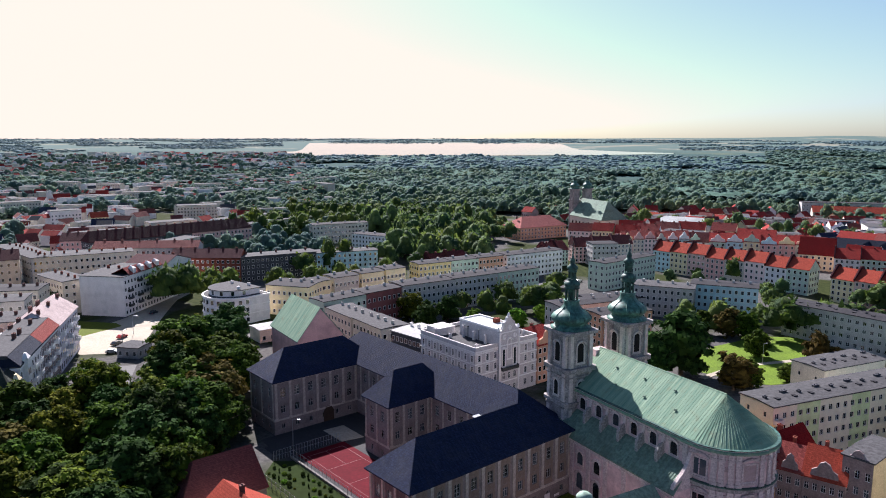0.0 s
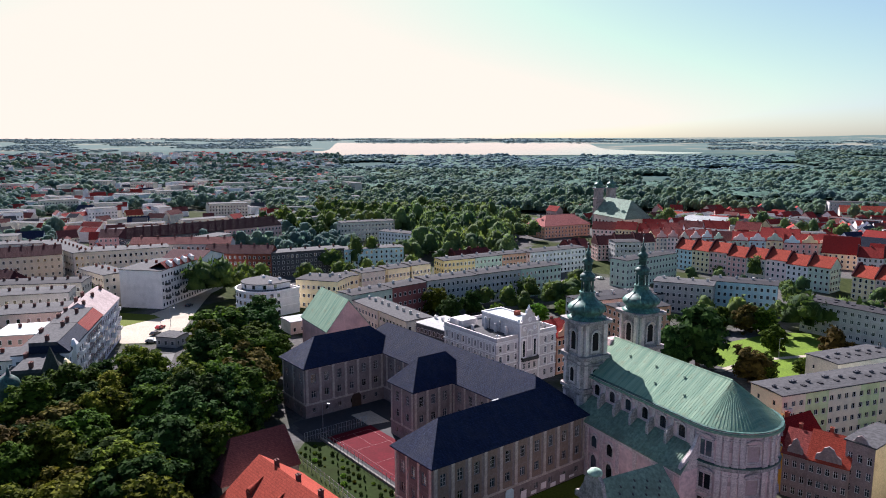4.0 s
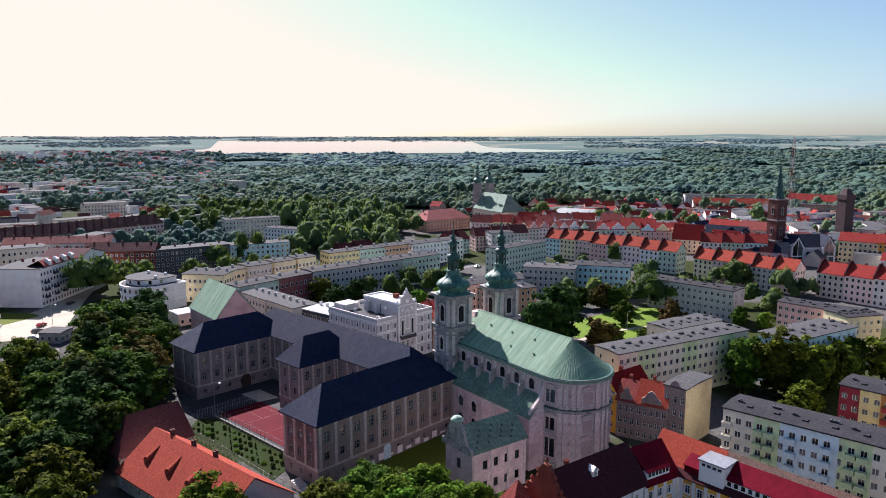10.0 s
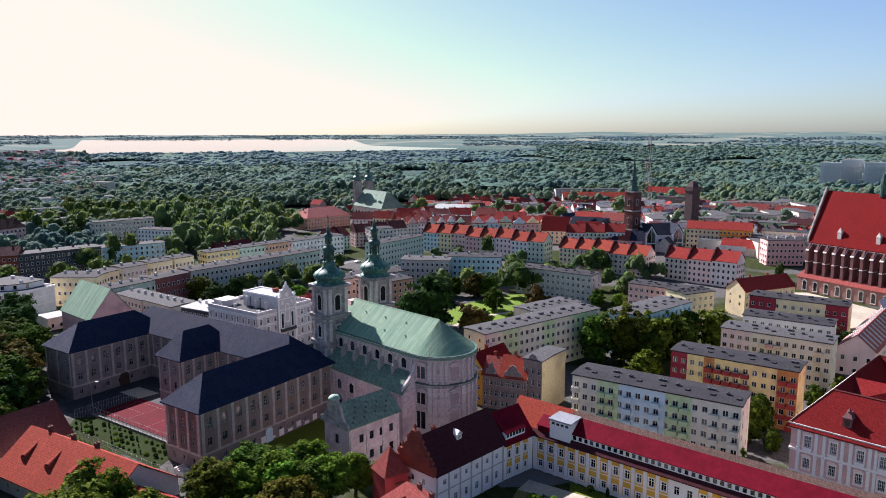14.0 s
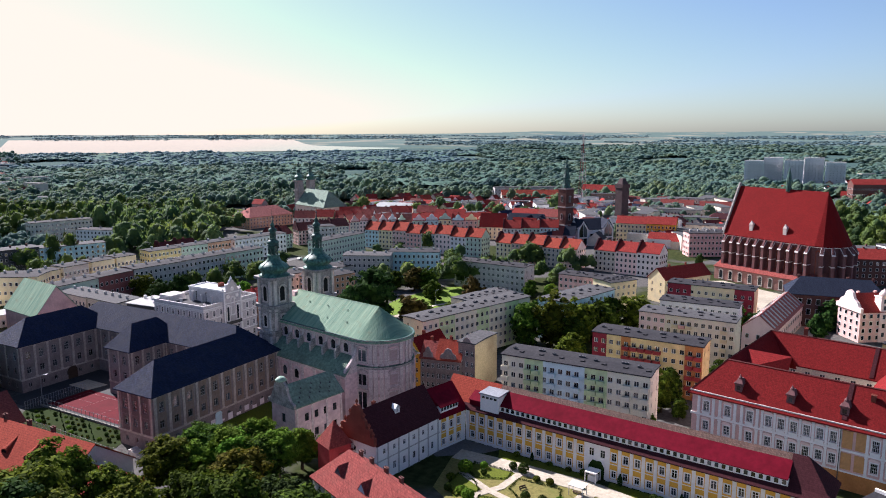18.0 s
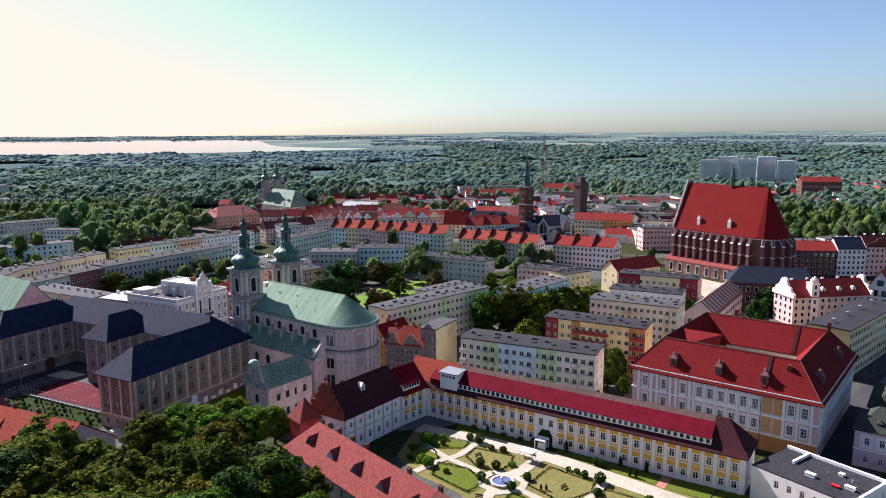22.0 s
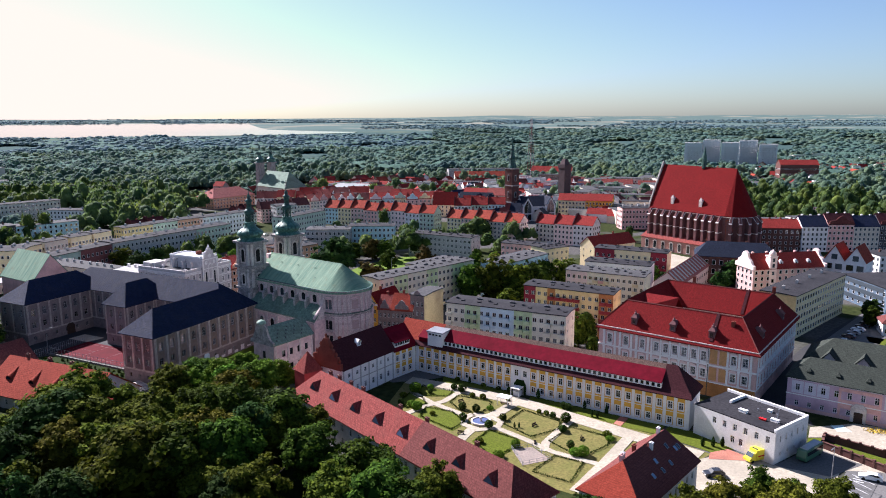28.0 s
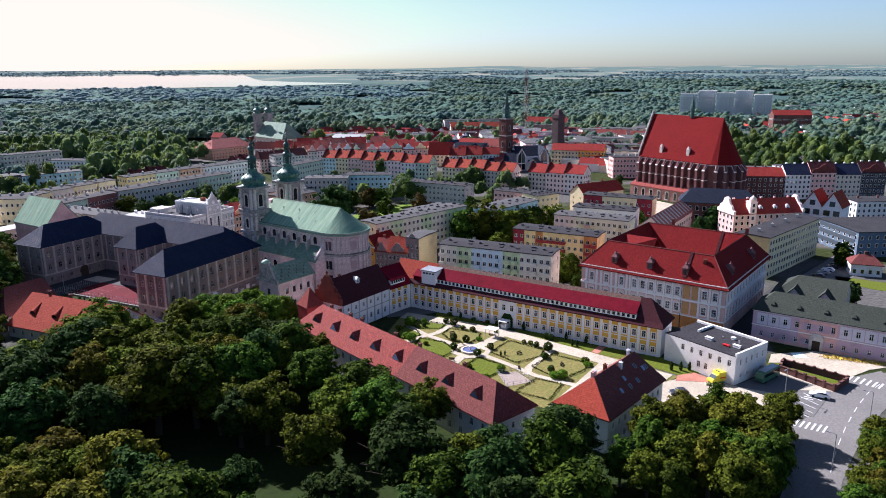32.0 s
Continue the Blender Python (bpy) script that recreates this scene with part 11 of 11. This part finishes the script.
# ---- garden things ----
def shrub_mesh(seed, r, h, n, leaf, mat, cone=0.0):
    rng = np.random.default_rng(seed)
    d = rng.normal(size=(n, 3))
    d /= np.linalg.norm(d, axis=1, keepdims=True)
    k = 0.86 + 0.2 * rng.random((n, 1))
    p = d * np.array([r, r, h / 2]) * k + np.array([0, 0, h / 2])
    if cone:
        p[:, :2] *= (1 - cone * p[:, 2:3] / h)
    return quads_mesh("shrub", p, d + rng.normal(size=(n, 3)) * 0.4, leaf * rng.uniform(0.6, 1.3, n), mat, rng)


SHRUBS = [shrub_mesh(1, 1.0, 1.9, 420, 0.16, "hedge"), shrub_mesh(2, 1.5, 2.4, 650, 0.18, "leaf_bright"), shrub_mesh(3, 0.8, 1.1, 300, 0.14, "leaf_olive"), shrub_mesh(4, 0.55, 2.3, 320, 0.13, "leaf_dark", 0.55), shrub_mesh(5, 1.3, 1.4, 420, 0.17, "leaf_bright")]
SLAB = ["clipped round evergreen bush in the garden", "loose bright green shrub in the garden", "small round olive-green garden shrub", "narrow dark cypress on the lawn", "low fresh green shrub on the lawn"]


def shrub(x, y, k, s=1.0):
    ob = new("shrub", SHRUBS[k])
    ob.matrix_world = pose(x, y, 0.05, 0, 0, (x * 37 + y * 11) % 360) @ Matrix.Scale(s, 4)
    return tagged(ob, SLAB[k], "shrub", "garden shrubs")


for x, y, k, s in ((9.7, -14.3, 1, 1.1), (20.4, -7.5, 0, 1.2), (17.6, -7.2, 0, 0.9), (26.6, -17.6, 0, 1.0), (30.2, -17.0, 0, 1.0), (51.9, -10.9, 0, 1.25), (38.4, -18.0, 0, 0.9), (37.6, -23.7, 0, 1.0), (16.8, -23.9, 1, 0.9), (14.4, -22.6, 4, 1.0), (48.2, -10.2, 0, 0.8),
                   (30.1, -23.3, 0, 1.0), (42.8, -20.4, 3, 0.6), (43.7, -19.8, 3, 0.6), (48.0, -3.2, 0, 0.9), (49.4, -3.4, 0, 0.9), (56.1, -4.4, 3, 0.8), (57.5, -4.3, 3, 0.8), (53.5, -16.4, 0, 0.9), (53.3, -15.4, 2, 1.0), (58.3, -23.2, 0, 0.9), (62.1, -25.2, 1, 0.9), (60.6, -26.0, 4, 1.1), (63.3, -13.3, 2, 1.3),
                   (64.6, -15.0, 4, 0.8), (12.0, -10.4, 1, 0.6), (13.6, -13.0, 0, 0.7), (24.4, -9.0, 2, 1.0), (27.4, -8.6, 2, 1.1), (32.6, -14.0, 4, 0.7), (46.0, -9.2, 2, 0.9), (33.8, -6.4, 2, 0.7), (44.0, -9.2, 2, 0.8), (22.0, -24.6, 2, 0.9), (46.8, -36.0, 4, 1.0), (40.0, -32.0, 2, 1.0), (47.6, -29.4, 1, 0.7),
                   (83.2, -6.6, 3, 1.0), (85.2, -5.4, 3, 1.0), (87.0, -4.3, 3, 1.0), (19.0, -1.2, 3, 0.9), (31.5, -1.0, 0, 0.8), (39.8, -0.9, 3, 1.2), (52.8, -0.9, 3, 1.0), (58.6, -0.9, 3, 1.0), (28.0, -1.0, 2, 0.9), (15.0, -1.2, 2, 1.0), (23.4, -1.1, 2, 0.9), (9.0, -19.0, 2, 1.2), (11.4, -23.4, 0, 0.8)):
    shrub(*gl(x, y), k, s)
# planted strip beside the playing court
for i in range(52):
    u, w = -3.4 + (i * 53 % 71) / 10.0, 12.5 + (i * 37 % 97) / 97 * 38
    shrub(*sp(u, w), (0, 3, 2, 4, 0)[i % 5], 0.32 + (i * 13 % 7) / 26)
hp, hn, hs_ = [], [], []
hr = np.random.default_rng(5)
for pts, mt in LAWNS[:8]:
    for a, b_ in zip(pts, pts[1:] + pts[:1]):
        ln = math.hypot(b_[0] - a[0], b_[1] - a[1])
        n = int(ln * 26)
        t = hr.random(n)[:, None]
        wa, wb = np.array(gl(*a)), np.array(gl(*b_))
        p = wa + (wb - wa) * t + hr.normal(size=(n, 2)) * 0.13
        hp.append(np.concatenate([p, hr.uniform(0.08, 0.42, (n, 1))], 1))
        hn.append(hr.normal(size=(n, 3)) + np.array([0, 0, 0.5]))
        hs_.append(hr.uniform(0.07, 0.15, n))
tagged(new("box_hedge", quads_mesh("box_hedge", np.concatenate(hp), np.concatenate(hn), np.concatenate(hs_), "hedge", hr)), "low clipped box hedges round the lawns", "hedge", kind="stuff")
fo = thing("fountain", "round stone fountain basin with blue water", "fountain", *gl(34.5, -22.0), 0)
bm = bmesh.new()
n = 28
for i in range(n):
    t0, t1 = 2 * math.pi * i / n, 2 * math.pi * (i + 1) / n
    ring = []
    for t in (t0, t1):
        ring.append([bm.verts.new((r * math.cos(t), r * math.sin(t), z)) for r, z in ((2.55, -0.1), (2.55, 0.55), (2.1, 0.55), (2.1, -0.1))])
    for k in range(3):
        bm.faces.new((ring[0][k], ring[1][k], ring[1][k + 1], ring[0][k + 1]))
bmesh.ops.recalc_face_normals(bm, faces=bm.faces)
part("basin", bm, "stone_pale", fo)
bm = bmesh.new()
bmesh.ops.create_circle(bm, cap_ends=True, radius=2.12, segments=28)
part("water", bm, "water_pool", fo, "", pose(0, 0, 0.38))
bm = bmesh.new()
lathe(bm, [(0.4, 0.3), (0.2, 0.6), (0.18, 1.0), (0.5, 1.2), (0.1, 1.4)], 12)
part("spout", bm, "stone_pale", fo)
pg = thing("canopy", "small white canopy on posts over a bench", "canopy", *gl(34.2, -9.4), -56.6)
bm = bmesh.new()
shell(bm, [((-1.7, -1.2, 2.4), (1.7, -1.2, 2.4), (1.7, 1.2, 2.5), (-1.7, 1.2, 2.5))], 0.14)
part("roof", bm, "trim_white", pg)
for sx in (-1.5, 1.5):
    for sy in (-1.0, 1.0):
        bm = bmesh.new()
        box(bm, sx - 0.06, sx + 0.06, sy - 0.06, sy + 0.06, 0, 2.3)
        part("post", bm, "trim_white", pg)
bm = bmesh.new()
box(bm, -1.2, 1.2, 0.1, 0.6, 0.4, 0.5)
for sx in (-1.0, 1.0):
    box(bm, sx - 0.05, sx + 0.05, 0.15, 0.55, 0, 0.4)
part("bench", bm, "wood_dark", pg)


def bench(x, y, deg):
    e = thing("garden_bench", "wooden garden bench beside the lawn", "bench", x, y, deg, group="garden benches")
    bm = bmesh.new()
    for i in range(3):
        box(bm, -0.8, 0.8, -0.25 + i * 0.17, -0.11 + i * 0.17, 0.42, 0.47)
    part("seat", bm, "wood_dark", e)
    bm = bmesh.new()
    box(bm, -0.8, 0.8, 0.24, 0.3, 0.55, 0.9)
    part("backrest", bm, "wood_dark", e)
    for sx in (-0.7, 0.7):
        bm = bmesh.new()
        box(bm, sx - 0.05, sx + 0.05, -0.22, 0.26, 0, 0.42)
        part("leg", bm, "iron_black", e)


for x, y, d in ((46.6, -17.2, 20), (50.6, -25.4, 60), (33.8, -30.4, -40), (24, -14, 10), (59, -18, 40)):
    bench(*gl(x, y), d)
rl = thing("terrace_rail", "thin metal railing round the garden terrace", "railing", 0, 0, 0)
tp = [gl(*p) for p in [(47.5, -31), (51, -27.6), (57, -31), (53, -36.6), (47.5, -31)]]
for a, b_ in zip(tp, tp[1:]):
    for z in (0.5, 1.0):
        bm = bmesh.new()
        rib(bm, (*a, z), (*b_, z + 0.001), 0.03, 0.05)
        part("rail", bm, "sheet_metal", rl)
    for i in range(4):
        bm = bmesh.new()
        x, y = a[0] + (b_[0] - a[0]) * i / 4, a[1] + (b_[1] - a[1]) * i / 4
        box(bm, x - 0.04, x + 0.04, y - 0.04, y + 0.04, 0.05, 1.05)
        part("post", bm, "sheet_metal", rl)

# ---- road markings ----
def mark(a, b_, w, z=0.075):
    strip("road_marking", [a, b_], w, z, "paint_white", "white painted road marking", "marking")


for i in range(7):
    t = i / 6
    mark((108.2 + 3.6 * t, -8.4 - 5.4 * t), (111.4 + 3.6 * t, -6.9 - 5.4 * t), 0.42, 0.10)
for i in range(6):
    t = i / 5
    mark((139.6 + 2.2 * t, 1.6 - 6.2 * t), (143.2 + 2.2 * t, 2.9 - 6.2 * t), 0.45)
for i in range(5):
    mark((115.0 + i * 2.3, -7.9 + i * 1.05), (114.2 + i * 2.3 + 0.6, -3.2 + i * 1.05), 0.14, 0.12)
for i in range(9):
    x0 = 100 + i * 5.2
    cl = [(95, -27.5), (108, -19.2), (118, -13.6), (128, -8.6), (138, -4.2), (152, -0.5)]

    def on(x):
        for p, q in zip(cl, cl[1:]):
            if p[0] <= x <= q[0]:
                k = (x - p[0]) / (q[0] - p[0])
                return (x, p[1] + (q[1] - p[1]) * k - 0.6)
        return (x, cl[-1][1])
    mark(on(x0), on(x0 + 2.6), 0.16)
for dx in (0, 0.5, 1.0, 1.5):
    mark((121.5 + dx * 2.2, -0.4 + dx * 0.4), (122.9 + dx * 2.2, -2.4 + dx * 0.4), 0.3, 0.12)
sheet("bay_marking", [(139.8, 16.6), (142.6, 15.0), (144.0, 18.6), (141.2, 19.6)], 0.15, "plaster_blue", "pale blue marked parking bay", "marking")
# sunken brick garden wall, flower beds, lamps
bw = thing("brick_wall", "low dark brick wall round a sunken garden", "wall", 0, 0, 0)
for (a, b_) in (((129.2, 12.3), (133.2, 15.0)), ((133.2, 15.0), (138.4, 0.8)), ((138.4, 0.8), (131.2, -1.4)), ((131.2, -1.4), (129.2, 12.3))):
    ln = math.hypot(b_[0] - a[0], b_[1] - a[1])
    bm = bmesh.new()
    box(bm, 0, ln, -0.2, 0.2, -0.1, 1.5)
    box(bm, -0.05, ln + 0.05, -0.28, 0.28, 1.5, 1.62)
    for i in range(int(ln / 2.4)):
        box(bm, i * 2.4, i * 2.4 + 0.5, -0.3, 0.3, -0.1, 1.9)
    part("wall_run", bm, "brick_dark", bw, "", pose(a[0], a[1], 0, 0, 0, math.degrees(math.atan2(b_[1] - a[1], b_[0] - a[0]))))
sheet("lawn", [(130.0, 11.6), (132.8, 13.8), (137.6, 1.2), (131.9, -0.6)], 0.09, "grass", "green bed inside the brick wall", "lawn")
fr_ = np.random.default_rng(9)
n = 900
t = fr_.random((n, 1))
p = np.array([[146.4, 14.6]]) + (np.array([[158.0, 2.2]]) - np.array([[146.4, 14.6]])) * t + fr_.normal(size=(n, 2)) * 0.7
tagged(new("flower_bed", quads_mesh("flower_bed", np.concatenate([p, fr_.uniform(0.15, 0.55, (n, 1))], 1), fr_.normal(size=(n, 3)) + np.array([0, 0, 1.0]), fr_.uniform(0.1, 0.2, n), "flowers", fr_)), "bed of yellow flowers along the office", "flower bed", kind="stuff")


def lamp_post(x, y, deg=0, h=7.0):
    e = thing("street_lamp", "slim grey street lamp with curved arm", "street lamp", x, y, deg, group="street lamps")
    bm = bmesh.new()
    lathe(bm, [(0.11, -0.2), (0.1, 0.8), (0.06, h)], 8)
    part("pole", bm, "sheet_metal", e)
    bm = bmesh.new()
    box(bm, 0, 1.4, -0.04, 0.04, h - 0.05, h + 0.03)
    box(bm, 1.2, 1.9, -0.12, 0.12, h - 0.1, h + 0.05)
    part("arm", bm, "sheet_metal", e)


for x, y, d in ((124.5, -14.8, 120), (118.6, 1.6, 200), (101.5, -24.0, 100), (142, -9, 110), (-117.3, 264.8, 20), (-126, 290, 200), (-112, 244, 60), (-36, 164, 0), (105, 228, 30), (228, 190, 0)):
    lamp_post(x, y, d)


# ---- vehicles ----
def wheel_mesh():
    bm = bmesh.new()
    bmesh.ops.create_cone(bm, cap_ends=True, segments=14, radius1=0.31, radius2=0.31, depth=0.2)
    return mesh_of(bm, "wheel", "tyre")


WHEEL = wheel_mesh()


def profile_body(bm, prof, w, inset=0.0):
    a = [bm.verts.new((x, -w / 2 + (inset if z > 0.95 else 0), z)) for x, z in prof]
    b_ = [bm.verts.new((x, w / 2 - (inset if z > 0.95 else 0), z)) for x, z in prof]
    bm.faces.new(a)
    bm.faces.new(b_[::-1])
    for i in range(len(prof)):
        k = (i + 1) % len(prof)
        bm.faces.new((a[i], b_[i], b_[k], a[k]))
    bmesh.ops.recalc_face_normals(bm, faces=bm.faces)


def car(x, y, deg, mat, label):
    e = thing("car", label, "car", x, y, deg, group="parked cars", z=0.1)
    bm = bmesh.new()
    profile_body(bm, [(-2.1, 0.3), (2.1, 0.3), (2.15, 0.6), (1.95, 0.82), (0.95, 0.95), (0.35, 1.42), (-1.2, 1.46), (-1.9, 1.0), (-2.12, 0.85)], 1.75, 0.14)
    body = part("body", bm, mat, e)
    bm = bmesh.new()
    profile_body(bm, [(0.86, 0.98), (0.34, 1.36), (-1.15, 1.4), (-1.72, 1.02)], 1.6, 0.02)
    part("glasshouse", bm, "glass", e)
    for sx in (-1.3, 1.3):
        for sy in (-0.8, 0.8):
            hang(new("wheel", WHEEL), e, "", pose(sx, sy, 0.31, 90, 0, 0))
    for sy in (-0.6, 0.6):
        bm = bmesh.new()
        box(bm, 2.1, 2.16, sy - 0.2, sy + 0.2, 0.55, 0.7)
        part("headlight", bm, "trim_white", e)
        bm = bmesh.new()
        box(bm, -2.14, -2.08, sy - 0.18, sy + 0.18, 0.68, 0.82)
        part("tail_light", bm, "lamp_red", e)
    return e


CW, CD_, CR_, CS = "car_white", "car_dark", "car_red", "car_silver"
LB = {CW: "white parked hatchback car", CD_: "dark parked saloon car", CR_: "red parked hatchback car", CS: "silver parked hatchback car"}
for x, y, d, mt in ((125.4, -2.0, 128, CW), (97.5, 12.5, 160, CD_), (-117.0, 250.0, 70, CD_), (-119.0, 259.0, 75, CR_), (-122, 296, 80, CD_), (-114, 240, 10, CS), (232, 186, 40, CR_), (229, 176, 30, CW), (236, 190, 20, CD_), (224, 166, 120, CD_), (219, 158, 120, CD_), (214, 150, 120, CS), (208, 141, 120, CD_),
                   (203, 63, 20, CS), (209, 66, 110, CD_), (214, 68, 110, CS), (219, 70, 110, CW), (224, 72, 110, CD_), (229, 74, 110, CD_), (234, 76, 110, CS), (64, 121, -60, CW), (44, 178, 10, CD_), (70, 364, 35, CS), (20, 338, 35, CW), (-62, 268, 40, CS)):
    car(x, y, d, mt, LB[mt])
am = thing("ambulance", "yellow box-bodied ambulance van on the forecourt", "ambulance", 111.0, 14.0, 178, z=0.1)
bm = bmesh.new()
box(bm, -3.0, 1.0, -1.05, 1.05, 0.45, 2.7)
part("box_body", bm, "van_yellow", am)
bm = bmesh.new()
profile_body(bm, [(1.0, 0.4), (2.8, 0.4), (2.85, 0.95), (2.2, 1.25), (1.5, 2.1), (1.0, 2.15)], 1.95, 0.1)
part("cab", bm, "van_yellow", am)
bm = bmesh.new()
profile_body(bm, [(2.24, 1.28), (1.6, 2.05), (1.45, 2.0), (2.1, 1.24)], 1.7, 0.02)
part("windscreen", bm, "glass", am)
bm = bmesh.new()
box(bm, -2.6, 0.6, -1.07, -1.05, 1.2, 1.5)
box(bm, -2.6, 0.6, 1.05, 1.07, 1.2, 1.5)
part("side_stripe", bm, "lamp_red", am)
bm = bmesh.new()
box(bm, 0.4, 0.7, -0.7, 0.7, 2.7, 2.85)
part("light_bar", bm, "glass_blue", am)
for sx in (-1.9, 1.9):
    for sy in (-0.9, 0.9):
        hang(new("wheel", WHEEL), am, "", pose(sx, sy, 0.33, 90, 0, 0) @ Matrix.Scale(1.1, 4))
bs = thing("minibus", "dark green minibus parked beside the annex", "bus", 122.6, 10.2, 194, z=0.1)
bm = bmesh.new()
profile_body(bm, [(-3.9, 0.4), (3.8, 0.4), (3.95, 1.2), (3.6, 2.6), (3.2, 2.75), (-3.8, 2.75), (-3.95, 2.4)], 2.2, 0.06)
part("body", bm, "bus_green", bs)
bm = bmesh.new()
box(bm, -3.6, 3.3, -1.09, 1.09, 1.45, 2.25)
part("window_band", bm, "glass", bs)
bm = bmesh.new()
box(bm, -3.4, 3.0, -0.8, 0.8, 2.75, 2.86)
part("roof_panel", bm, "car_silver", bs)
for sx in (-2.6, 2.6):
    for sy in (-0.95, 0.95):
        hang(new("wheel", WHEEL), bs, "", pose(sx, sy, 0.4, 90, 0, 0) @ Matrix.Scale(1.3, 4))
